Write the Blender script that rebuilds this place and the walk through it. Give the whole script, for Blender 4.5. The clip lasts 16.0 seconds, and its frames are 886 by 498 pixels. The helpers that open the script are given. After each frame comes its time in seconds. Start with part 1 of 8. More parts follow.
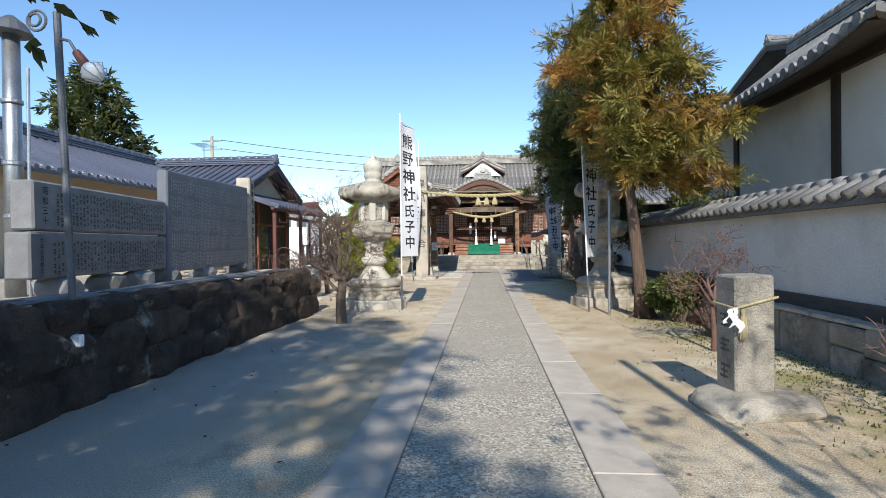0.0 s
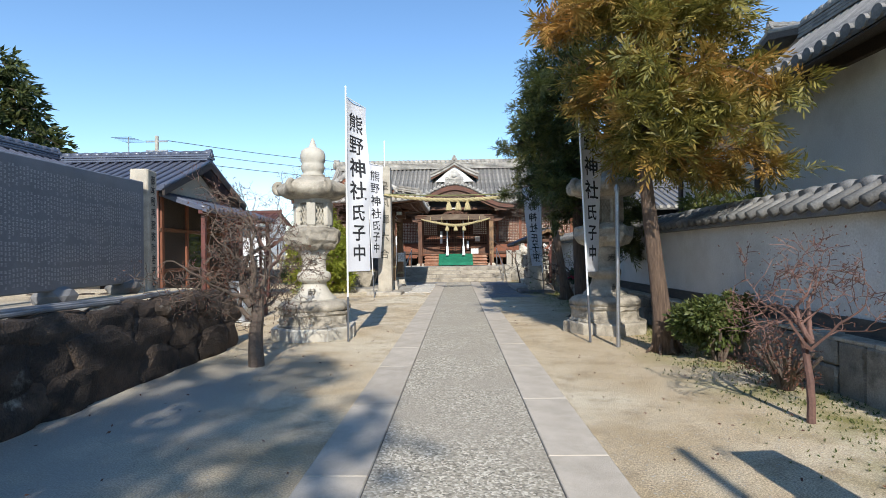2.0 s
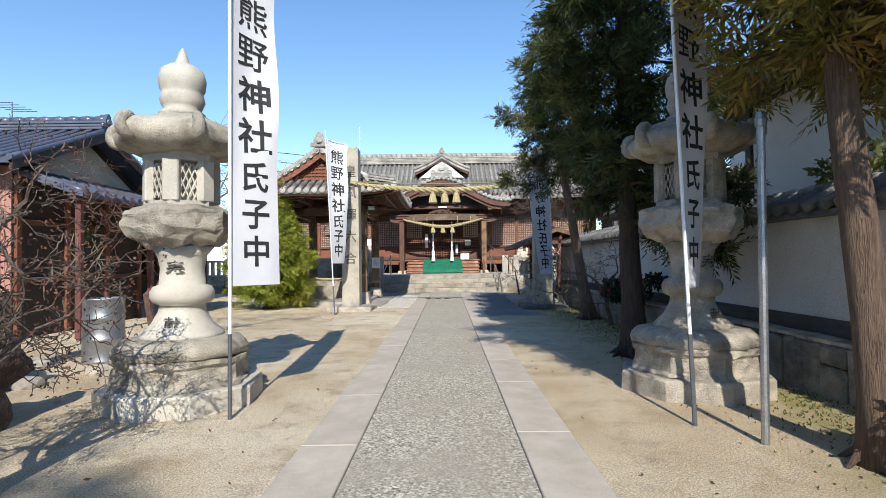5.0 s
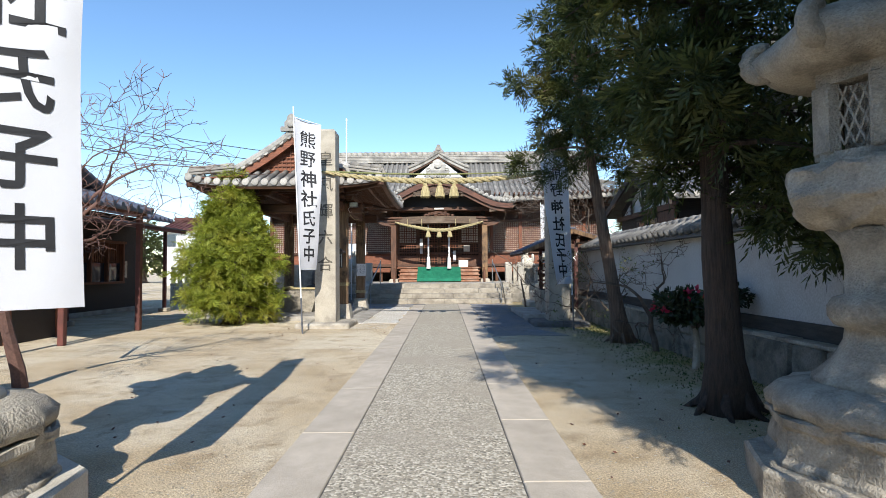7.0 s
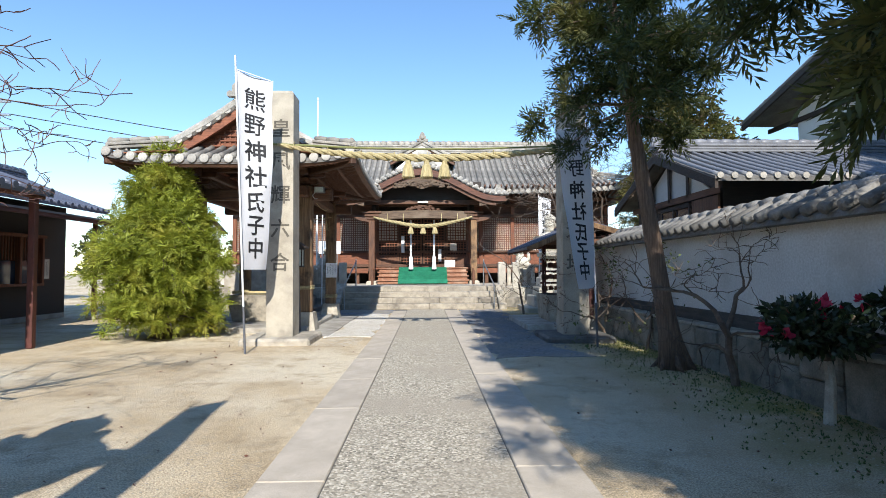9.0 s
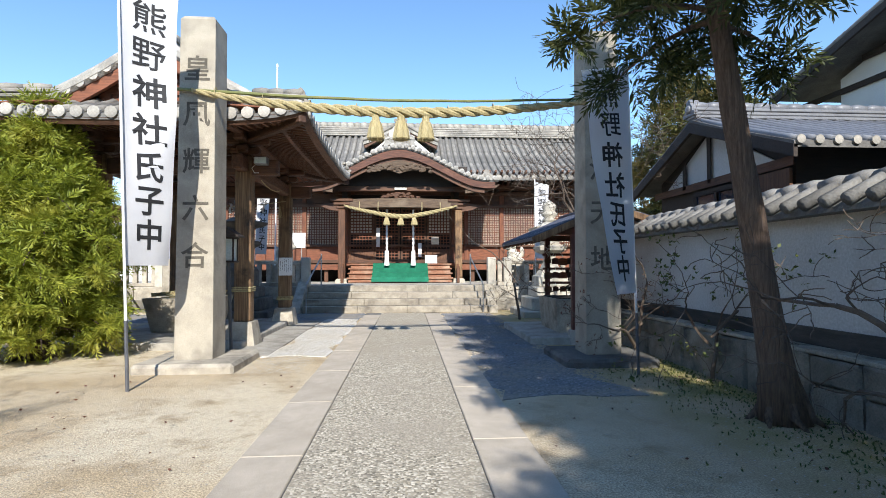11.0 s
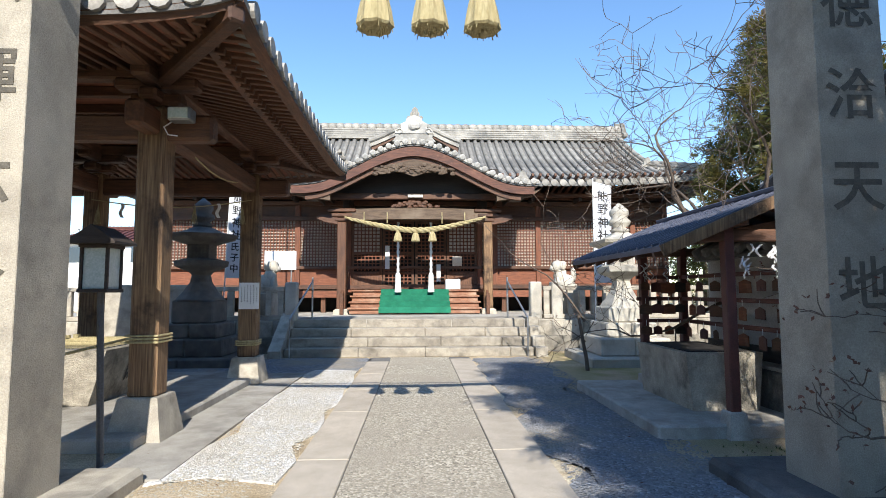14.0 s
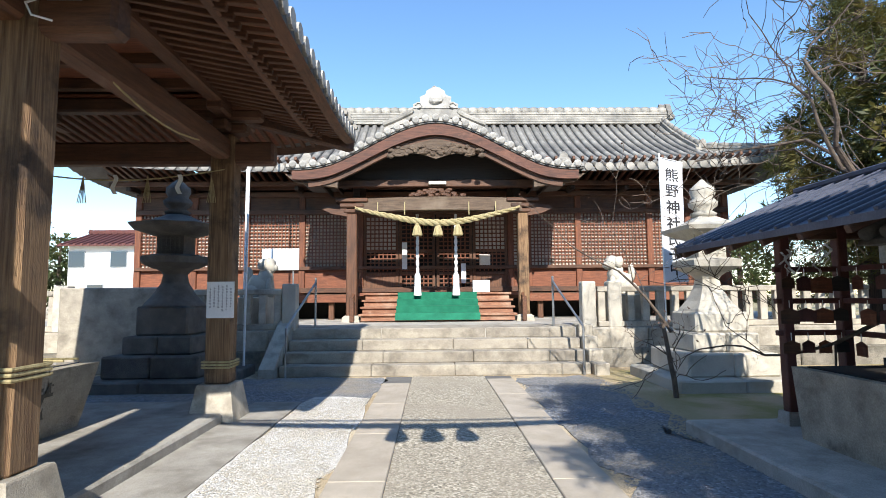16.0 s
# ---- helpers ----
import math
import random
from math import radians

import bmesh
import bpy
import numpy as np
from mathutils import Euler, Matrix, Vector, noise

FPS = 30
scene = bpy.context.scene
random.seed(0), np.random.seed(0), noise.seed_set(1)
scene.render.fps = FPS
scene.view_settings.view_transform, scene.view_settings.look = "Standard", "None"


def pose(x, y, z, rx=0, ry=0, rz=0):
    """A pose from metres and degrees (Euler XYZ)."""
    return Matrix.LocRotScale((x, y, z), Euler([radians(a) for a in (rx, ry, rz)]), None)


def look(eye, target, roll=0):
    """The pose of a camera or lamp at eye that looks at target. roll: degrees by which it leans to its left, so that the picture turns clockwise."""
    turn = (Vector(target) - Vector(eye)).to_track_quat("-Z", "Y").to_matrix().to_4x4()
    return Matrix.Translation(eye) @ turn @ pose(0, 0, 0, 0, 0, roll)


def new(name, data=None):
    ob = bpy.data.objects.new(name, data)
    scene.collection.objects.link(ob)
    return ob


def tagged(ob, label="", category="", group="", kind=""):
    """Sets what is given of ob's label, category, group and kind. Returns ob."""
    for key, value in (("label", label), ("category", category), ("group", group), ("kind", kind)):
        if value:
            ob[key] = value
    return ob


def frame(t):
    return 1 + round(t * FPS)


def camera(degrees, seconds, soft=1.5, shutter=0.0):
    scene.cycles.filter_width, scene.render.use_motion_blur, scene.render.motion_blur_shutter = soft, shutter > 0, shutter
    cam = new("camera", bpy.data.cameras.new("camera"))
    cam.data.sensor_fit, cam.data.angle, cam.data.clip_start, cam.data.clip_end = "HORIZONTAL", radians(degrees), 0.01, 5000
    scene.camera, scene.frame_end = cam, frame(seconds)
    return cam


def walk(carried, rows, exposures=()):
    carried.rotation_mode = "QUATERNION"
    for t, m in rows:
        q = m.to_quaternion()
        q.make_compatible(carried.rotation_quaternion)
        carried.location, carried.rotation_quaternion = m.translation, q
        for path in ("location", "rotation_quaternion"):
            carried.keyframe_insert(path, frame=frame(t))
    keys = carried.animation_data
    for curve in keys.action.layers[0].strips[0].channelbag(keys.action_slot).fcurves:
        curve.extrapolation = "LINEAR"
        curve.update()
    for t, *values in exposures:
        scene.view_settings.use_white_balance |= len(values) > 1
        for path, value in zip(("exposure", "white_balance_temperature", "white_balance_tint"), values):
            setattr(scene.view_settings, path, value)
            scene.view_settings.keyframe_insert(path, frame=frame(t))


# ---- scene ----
cam = camera(79.4, 16.0, 0.9)
PATH = [
    (0, (-0.030, 0.071, 1.424), (-0.189, 2.065, 1.407), -0.7),
    (0.5, (-0.102, 0.664, 1.439), (-0.250, 2.659, 1.437), -0.6),
    (1, (-0.147, 1.291, 1.427), (-0.254, 3.288, 1.440), -0.8),
    (1.5, (-0.088, 1.990, 1.428), (-0.188, 3.988, 1.447), -0.7),
    (2, (-0.009, 2.699, 1.443), (-0.064, 4.698, 1.462), -0.8),
    (2.5, (0.017, 3.382, 1.451), (-0.036, 5.381, 1.475), -0.8),
    (3, (0.064, 4.094, 1.426), (0.045, 6.093, 1.454), -0.8),
    (3.5, (0.025, 4.823, 1.440), (0.005, 6.822, 1.466), -0.6),
    (4, (0.051, 5.522, 1.427), (0.042, 7.522, 1.458), -0.8),
    (4.2, (0.031, 5.793, 1.419), (0.023, 7.792, 1.451), -0.7),
    (6.3, (0.144, 8.627, 1.325), (0.099, 10.625, 1.391), -0.5),
    (6.5, (0.143, 8.891, 1.335), (0.090, 10.889, 1.401), -0.4),
    (7, (0.131, 9.528, 1.332), (0.125, 11.527, 1.408), -0.4),
    (7.5, (0.043, 10.219, 1.331), (0.056, 12.218, 1.411), -0.3),
    (8, (0.060, 10.830, 1.318), (0.085, 12.828, 1.401), -0.3),
    (8.5, (0.058, 11.508, 1.309), (0.100, 13.507, 1.385), -0.5),
    (8.7, (0.022, 11.756, 1.314), (0.071, 13.754, 1.394), -0.4),
    (10.8, (0.048, 14.591, 1.294), (0.186, 16.584, 1.370), -0.2),
    (11, (0.108, 14.820, 1.322), (0.243, 16.814, 1.388), -0.1),
    (11.5, (0.098, 15.516, 1.329), (0.248, 17.508, 1.396), -0.2),
    (12, (0.096, 16.191, 1.332), (0.240, 18.185, 1.399), 0.0),
    (12.5, (0.087, 16.894, 1.347), (0.235, 18.887, 1.421), -0.1),
    (13, (0.042, 17.540, 1.343), (0.178, 19.532, 1.445), -0.0),
    (13.5, (-0.005, 18.172, 1.378), (0.129, 20.164, 1.498), -0.3),
    (14, (-0.043, 18.724, 1.393), (0.051, 20.715, 1.550), -0.2),
    (14.5, (-0.091, 19.369, 1.381), (0.004, 21.360, 1.550), -0.4),
    (15, (-0.181, 19.930, 1.381), (-0.101, 21.921, 1.555), -0.1),
    (15.5, (-0.174, 20.480, 1.350), (-0.104, 22.471, 1.528), -0.4),
    (16, (-0.262, 21.005, 1.352), (-0.220, 22.996, 1.527), -0.5),
]
walk(cam, [(t, look(eye, target, roll)) for t, eye, target, roll in PATH],
     [(0, 0.55), (4, 0.59), (6.5, 0.64), (8, 0.80), (12, 0.85), (16, 0.98)])

# ---- light ----
SUN_ELEV, SUN_AZ = 35.5, -4.0   # degrees; the sun stands behind the walker, a little to the right
world = bpy.data.worlds.new("sky")
scene.world = world
world.use_nodes = True
wn = world.node_tree
sky = wn.nodes.new("ShaderNodeTexSky")
sky.sky_type = "NISHITA"
sky.sun_disc = False
sky.sun_elevation = radians(SUN_ELEV)
sky.sun_rotation = radians(176)
sky.altitude, sky.air_density, sky.dust_density, sky.ozone_density = 0, 1.0, 0.0, 2.4
bg = wn.nodes["Background"]
deep = wn.nodes.new("ShaderNodeHueSaturation")
deep.inputs["Saturation"].default_value = 1.12
wn.links.new(sky.outputs[0], deep.inputs["Color"])
wn.links.new(deep.outputs[0], bg.inputs[0])
bg.inputs[1].default_value = 0.142
sun_data = bpy.data.lights.new("sun", "SUN")
sun_data.energy, sun_data.angle, sun_data.color = 4.1, radians(0.55), (1.0, 0.96, 0.885)
sun = new("sun", sun_data)
az, el = radians(SUN_AZ), radians(SUN_ELEV)
sun.matrix_world = look((0, 0, 30), Vector((0, 0, 30)) - Vector((-math.sin(az) * math.cos(el), -math.cos(az) * math.cos(el), math.sin(el))))


# ---- mesh helpers ----
def thing(name, label, category, at=(0, 0, 0), rz=0.0, group="", kind=""):
    ob = new(name)
    ob.empty_display_size = 0.2
    ob.matrix_basis = pose(*at, 0, 0, rz)
    return tagged(ob, label, category, group, kind)


def mesh_of(name, bm, material, smooth=False):
    me = bpy.data.meshes.new(name)
    bm.normal_update()
    bm.to_mesh(me)
    bm.free()
    me.materials.append(material)
    if smooth:
        me.polygons.foreach_set("use_smooth", [True] * len(me.polygons))
    return me


def part(name, bm, material, parent=None, label="", smooth=False):
    ob = new(name, mesh_of(name, bm, material, smooth))
    ob.parent = parent
    return tagged(ob, label)


def piece(name, me, parent, m):
    ob = new(name, me)
    ob.parent = parent
    ob.matrix_basis = m
    return ob


def setting(name, bm, material, label, smooth=False):
    return tagged(new(name, mesh_of(name, bm, material, smooth)), label, kind="structure")


def B():
    return bmesh.new()


def cbox(bm, lo, hi, b=0.008, m=None):
    """A box with chamfered edges."""
    c = [(lo[i] + hi[i]) / 2 for i in range(3)]
    h = [abs(hi[i] - lo[i]) / 2 for i in range(3)]
    b = min(b, *(v * 0.45 for v in h))
    v = {}
    for sx in (-1, 1):
        for sy in (-1, 1):
            for sz in (-1, 1):
                s = (sx, sy, sz)
                for k in range(3):
                    p = Vector([c[i] + s[i] * (h[i] - (0 if i == k else b)) for i in range(3)])
                    v[s, k] = bm.verts.new(m @ p if m else p)
    def face(keys):
        bm.faces.new([v[k] for k in keys])
    for k in range(3):
        i, j = [(1, 2), (2, 0), (0, 1)][k]
        for s in (-1, 1):
            def key(a, d):
                q = [0, 0, 0]
                q[k], q[i], q[j] = s, a, d
                return (tuple(q), k)
            ring = [key(-1, -1), key(1, -1), key(1, 1), key(-1, 1)]
            face(ring if s > 0 else ring[::-1])
        for a in (-1, 1):
            for d in (-1, 1):
                p, q = [0, 0, 0], [0, 0, 0]
                p[i], p[j], p[k] = a, d, -1
                q[i], q[j], q[k] = a, d, 1
                p, q = tuple(p), tuple(q)
                ring = [(p, i), (q, i), (q, j), (p, j)]
                face(ring if a * d < 0 else ring[::-1])
    for sx in (-1, 1):
        for sy in (-1, 1):
            for sz in (-1, 1):
                s = (sx, sy, sz)
                ring = [(s, 0), (s, 1), (s, 2)]
                face(ring if sx * sy * sz > 0 else ring[::-1])
    return bm


def beam(bm, p, q, w, h, b=0.006):
    """A squared timber from p to q, w wide and h high."""
    p, q = Vector(p), Vector(q)
    d = q - p
    m = Matrix.Translation(p) @ d.to_track_quat("Y", "Z").to_matrix().to_4x4()
    return cbox(bm, (-w / 2, 0, -h / 2), (w / 2, d.length, h / 2), b, m)


def tube(bm, pts, radii, n=6, close=True):
    pts = [Vector(p) for p in pts]
    rings = []
    ref = Vector((0.3, 0.2, 0.93))
    for i, p in enumerate(pts):
        d = (pts[min(i + 1, len(pts) - 1)] - pts[max(i - 1, 0)]).normalized()
        if abs(d.dot(ref)) > 0.95:
            ref = Vector((0.9, 0.3, 0.1))
        a = d.cross(ref).normalized()
        c = d.cross(a)
        r = radii[i] if hasattr(radii, "__len__") else radii
        rings.append([bm.verts.new(p + r * (math.cos(t) * a + math.sin(t) * c)) for t in [2 * math.pi * k / n for k in range(n)]])
    for r0, r1 in zip(rings, rings[1:]):
        for k in range(n):
            bm.faces.new((r0[k], r0[(k + 1) % n], r1[(k + 1) % n], r1[k]))
    if close:
        bm.faces.new(rings[0][::-1])
        bm.faces.new(rings[-1])
    return bm


def lathe(bm, prof, n=24, at=(0, 0, 0), turn=0.0, sx=1.0, sy=1.0, lumps=0.0, lobes=0):
    """A turned or n-sided body from a profile of (radius, height)."""
    rings = []
    for r, z in prof:
        ring = []
        for k in range(n):
            t = 2 * math.pi * k / n + turn
            rr = r * (1 + (lumps * math.cos(lobes * t) if lobes else 0))
            ring.append(bm.verts.new((at[0] + sx * rr * math.cos(t), at[1] + sy * rr * math.sin(t), at[2] + z)))
        rings.append(ring)
    for r0, r1 in zip(rings, rings[1:]):
        for k in range(n):
            bm.faces.new((r0[k], r0[(k + 1) % n], r1[(k + 1) % n], r1[k]))
    bm.faces.new(rings[0][::-1])
    bm.faces.new(rings[-1])
    return bm


def sheet(bm, fn, nu, nv, thick=0.0, normal=(0, 0, -1)):
    """A surface fn(u, v), 0..1 both ways; with a thickness it is closed all round."""
    n = Vector(normal)
    top = [[bm.verts.new(fn(i / nu, j / nv)) for j in range(nv + 1)] for i in range(nu + 1)]
    for i in range(nu):
        for j in range(nv):
            bm.faces.new((top[i][j], top[i + 1][j], top[i + 1][j + 1], top[i][j + 1]))
    if thick:
        low = [[bm.verts.new(Vector(fn(i / nu, j / nv)) + n * thick) for j in range(nv + 1)] for i in range(nu + 1)]
        for i in range(nu):
            for j in range(nv):
                bm.faces.new((low[i][j], low[i][j + 1], low[i + 1][j + 1], low[i + 1][j]))
        edge = [(i, 0) for i in range(nu)] + [(nu, j) for j in range(nv)] + [(i, nv) for i in range(nu, 0, -1)] + [(0, j) for j in range(nv, 0, -1)]
        for a, c in zip(edge, edge[1:] + edge[:1]):
            bm.faces.new((top[a[0]][a[1]], low[a[0]][a[1]], low[c[0]][c[1]], top[c[0]][c[1]]))
    return bm


def prism(bm, poly, a, c, axis="y"):
    """A flat outline drawn out from a to c along an axis."""
    def at(p, t):
        return {"y": (p[0], t, p[1]), "x": (t, p[0], p[1]), "z": (p[0], p[1], t)}[axis]
    f = [bm.verts.new(at(p, a)) for p in poly]
    g = [bm.verts.new(at(p, c)) for p in poly]
    bm.faces.new(f)
    bm.faces.new(g[::-1])
    for i in range(len(poly)):
        j = (i + 1) % len(poly)
        bm.faces.new((f[j], f[i], g[i], g[j]))
    return bm


def rough(bm, amount, scale=3.0, seed=0.0):
    for v in bm.verts:
        v.co += noise.noise_vector(v.co * scale + Vector((seed, seed * 1.7, 0))) * amount
    return bm


def boulder(bm, at, size, seed, sub=2, amount=0.25):
    got = bmesh.ops.create_icosphere(bm, subdivisions=sub, radius=1.0)["verts"]
    for v in got:
        p = v.co.copy()
        p *= 1 + amount * noise.noise(p * 1.3 + Vector((seed * 3.1, seed, -seed))) + amount * 0.4 * noise.noise(p * 3.7 + Vector((seed, 0, seed)))
        f = 0.8
        q = Vector([math.copysign(abs(c) ** f, c) for c in p])
        v.co = Vector(at) + Vector((q.x * size[0], q.y * size[1], q.z * size[2]))
    return bm


# ---- materials ----
def nodes_of(name):
    m = bpy.data.materials.new(name)
    m.use_nodes = True
    t = m.node_tree
    return m, t, t.nodes["Principled BSDF"]


def mixed(t, fac, a, c, mode="MIX"):
    n = t.nodes.new("ShaderNodeMix")
    n.data_type, n.blend_type = "RGBA", mode
    for sock, val in ((n.inputs[0], fac), (n.inputs[6], a), (n.inputs[7], c)):
        if hasattr(val, "is_output"):
            t.links.new(val, sock)
        elif isinstance(val, (int, float)):
            sock.default_value = val
        else:
            sock.default_value = (*val, 1)
    return n.outputs[2]


def noisy(t, scale, detail=4.0, stretch=(1, 1, 1), low=0.35, high=0.65, rough_=0.55):
    co = t.nodes.new("ShaderNodeTexCoord")
    mp = t.nodes.new("ShaderNodeMapping")
    mp.inputs["Scale"].default_value = stretch
    n = t.nodes.new("ShaderNodeTexNoise")
    n.inputs["Scale"].default_value, n.inputs["Detail"].default_value, n.inputs["Roughness"].default_value = scale, detail, rough_
    r = t.nodes.new("ShaderNodeMapRange")
    r.inputs[1].default_value, r.inputs[2].default_value = low, high
    t.links.new(co.outputs["Object"], mp.inputs[0])
    t.links.new(mp.outputs[0], n.inputs["Vector"])
    t.links.new(n.outputs[0], r.inputs[0])
    return r.outputs[0]


def cells(t, scale, out="Distance", feature="F1"):
    co = t.nodes.new("ShaderNodeTexCoord")
    n = t.nodes.new("ShaderNodeTexVoronoi")
    n.feature = feature
    n.inputs["Scale"].default_value = scale
    t.links.new(co.outputs["Object"], n.inputs["Vector"])
    return n.outputs[out]


def bumped(t, bsdf, height, strength, dist=0.01):
    n = t.nodes.new("ShaderNodeBump")
    n.inputs["Strength"].default_value, n.inputs["Distance"].default_value = strength, dist
    t.links.new(height, n.inputs["Height"])
    t.links.new(n.outputs[0], bsdf.inputs["Normal"])


def surface(name, a, c, scale=6.0, rough_=0.8, fine=60.0, bump=0.4, dist=0.006, stretch=(1, 1, 1), metal=0.0, stain=None, stain_scale=1.2,
            stain_low=0.5, stain_high=0.7, vary=0.12, grain=0.18):
    """Two colours mixed by noise, a finer grain, stains of a third colour, and a little difference from piece to piece."""
    m, t, p = nodes_of(name)
    col = mixed(t, noisy(t, scale, 5, stretch), a, c)
    fine_n = noisy(t, fine, 3, stretch, 0.3, 0.7)
    col = mixed(t, grain, col, mixed(t, fine_n, (0.03, 0.03, 0.03), (1, 1, 1)), "OVERLAY")
    if stain:
        col = mixed(t, noisy(t, stain_scale, 6, (1, 1, 1), stain_low, stain_high, 0.65), col, stain)
    info = t.nodes.new("ShaderNodeObjectInfo")
    hsv = t.nodes.new("ShaderNodeHueSaturation")
    mr = t.nodes.new("ShaderNodeMapRange")
    mr.inputs[3].default_value, mr.inputs[4].default_value = 1 - vary, 1 + vary
    t.links.new(info.outputs["Random"], mr.inputs[0])
    t.links.new(mr.outputs[0], hsv.inputs["Value"])
    t.links.new(col, hsv.inputs["Color"])
    t.links.new(hsv.outputs[0], p.inputs["Base Color"])
    p.inputs["Roughness"].default_value, p.inputs["Metallic"].default_value = rough_, metal
    if bump:
        bumped(t, p, fine_n, bump, dist)
    return m


def pebbles(name, colours, scale, rough_=0.85, bump=0.8, dist=0.012, wash=None):
    """Loose or set gravel: every cell its own tint."""
    m, t, p = nodes_of(name)
    ramp = t.nodes.new("ShaderNodeValToRGB")
    el = ramp.color_ramp.elements
    while len(el) < len(colours):
        el.new(0.5)
    for i, c in enumerate(colours):
        el[i].position, el[i].color = i / (len(colours) - 1), (*c, 1)
    sep = t.nodes.new("ShaderNodeSeparateColor")
    t.links.new(cells(t, scale, "Color"), sep.inputs[0])
    t.links.new(sep.outputs[0], ramp.inputs[0])
    col = ramp.outputs[0]
    if wash:
        col = mixed(t, noisy(t, 0.9, 6, low=0.42, high=0.72), col, wash)
    t.links.new(col, p.inputs["Base Color"])
    p.inputs["Roughness"].default_value = rough_
    inv = t.nodes.new("ShaderNodeMath")
    inv.operation = "SUBTRACT"
    inv.inputs[0].default_value = 1.0
    t.links.new(cells(t, scale), inv.inputs[1])
    bumped(t, p, inv.outputs[0], bump, dist)
    return m


def foliage(name, dark, mid, tip, patch=0.8, rough_=0.6, tip_low=0.5, tip_high=0.75):
    m, t, p = nodes_of(name)
    geo = t.nodes.new("ShaderNodeNewGeometry")
    col = mixed(t, geo.outputs["Random Per Island"], dark, mid)
    col = mixed(t, noisy(t, patch, 4, low=tip_low, high=tip_high), col, tip)
    t.links.new(col, p.inputs["Base Color"])
    p.inputs["Roughness"].default_value = rough_
    tr = t.nodes.new("ShaderNodeBsdfTranslucent")
    t.links.new(col, tr.inputs[0])
    mx = t.nodes.new("ShaderNodeMixShader")
    mx.inputs[0].default_value = 0.35
    t.links.new(p.outputs[0], mx.inputs[1])
    t.links.new(tr.outputs[0], mx.inputs[2])
    t.links.new(mx.outputs[0], t.nodes["Material Output"].inputs[0])
    return m


def glassy(name, tint, rough_=0.06):
    m, t, p = nodes_of(name)
    p.inputs["Base Color"].default_value = (*tint, 1)
    p.inputs["Roughness"].default_value = rough_
    p.inputs["Specular IOR Level"].default_value = 0.9
    return m


def ground_mat():
    """Pale decomposed-granite sand, greyer and grittier to the left, mossy along the kerb to the right."""
    m, t, p = nodes_of("sand")
    col = mixed(t, noisy(t, 1.1, 6), (0.43, 0.325, 0.195), (0.57, 0.46, 0.31))
    col = mixed(t, noisy(t, 0.35, 5, low=0.45, high=0.6), col, (0.61, 0.52, 0.38))
    col = mixed(t, noisy(t, 2.3, 8, low=0.50, high=0.68, rough_=0.7), col, (0.34, 0.255, 0.155))
    col = mixed(t, noisy(t, 9.0, 6, low=0.52, high=0.75, rough_=0.7), col, (0.40, 0.33, 0.235))
    grit = noisy(t, 75, 5, low=0.36, high=0.64, rough_=0.75)
    col = mixed(t, 0.62, col, mixed(t, grit, (0.05, 0.05, 0.05), (1, 1, 1)), "OVERLAY")
    ramp = t.nodes.new("ShaderNodeValToRGB")
    ramp.color_ramp.elements[0].position, ramp.color_ramp.elements[1].position = 0.0, 0.12
    ramp.color_ramp.elements[0].color, ramp.color_ramp.elements[1].color = (0.45, 0.42, 0.38, 1), (1, 1, 1, 1)
    t.links.new(cells(t, 26), ramp.inputs[0])
    spots = mixed(t, noisy(t, 1.6, 4, low=0.48, high=0.6), (1, 1, 1), ramp.outputs[0])
    col = mixed(t, 0.8, col, spots, "MULTIPLY")
    co = t.nodes.new("ShaderNodeTexCoord")
    sep = t.nodes.new("ShaderNodeSeparateXYZ")
    t.links.new(co.outputs["Object"], sep.inputs[0])

    def ramped(sock, a, c):
        r = t.nodes.new("ShaderNodeMapRange")
        r.inputs[1].default_value, r.inputs[2].default_value = a, c
        t.links.new(sock, r.inputs[0])
        return r.outputs[0]

    def times(a, c):
        n = t.nodes.new("ShaderNodeMath")
        n.operation = "MULTIPLY"
        t.links.new(a, n.inputs[0])
        t.links.new(c, n.inputs[1])
        return n.outputs[0]

    x, y = sep.outputs[0], sep.outputs[1]
    grey = times(times(ramped(x, -1.6, -2.6), ramped(y, 10.5, 8.5)), noisy(t, 0.8, 5, low=0.2, high=0.5))
    col = mixed(t, grey, col, mixed(t, grit, (0.29, 0.26, 0.22), (0.45, 0.41, 0.34)))
    earth = times(times(ramped(x, 1.5, 2.4), ramped(y, 8.0, 11.0)), noisy(t, 0.7, 5, low=0.25, high=0.6))
    col = mixed(t, earth, col, mixed(t, grit, (0.30, 0.215, 0.125), (0.54, 0.41, 0.255)))
    moss = times(ramped(x, 2.2, 3.2), noisy(t, 1.3, 6, low=0.42, high=0.6))
    col = mixed(t, moss, col, mixed(t, grit, (0.17, 0.16, 0.05), (0.33, 0.29, 0.10)))
    t.links.new(col, p.inputs["Base Color"])
    p.inputs["Roughness"].default_value = 0.95
    bumped(t, p, noisy(t, 60, 8, low=0.2, high=0.8, rough_=0.75), 0.6, 0.018)
    return m


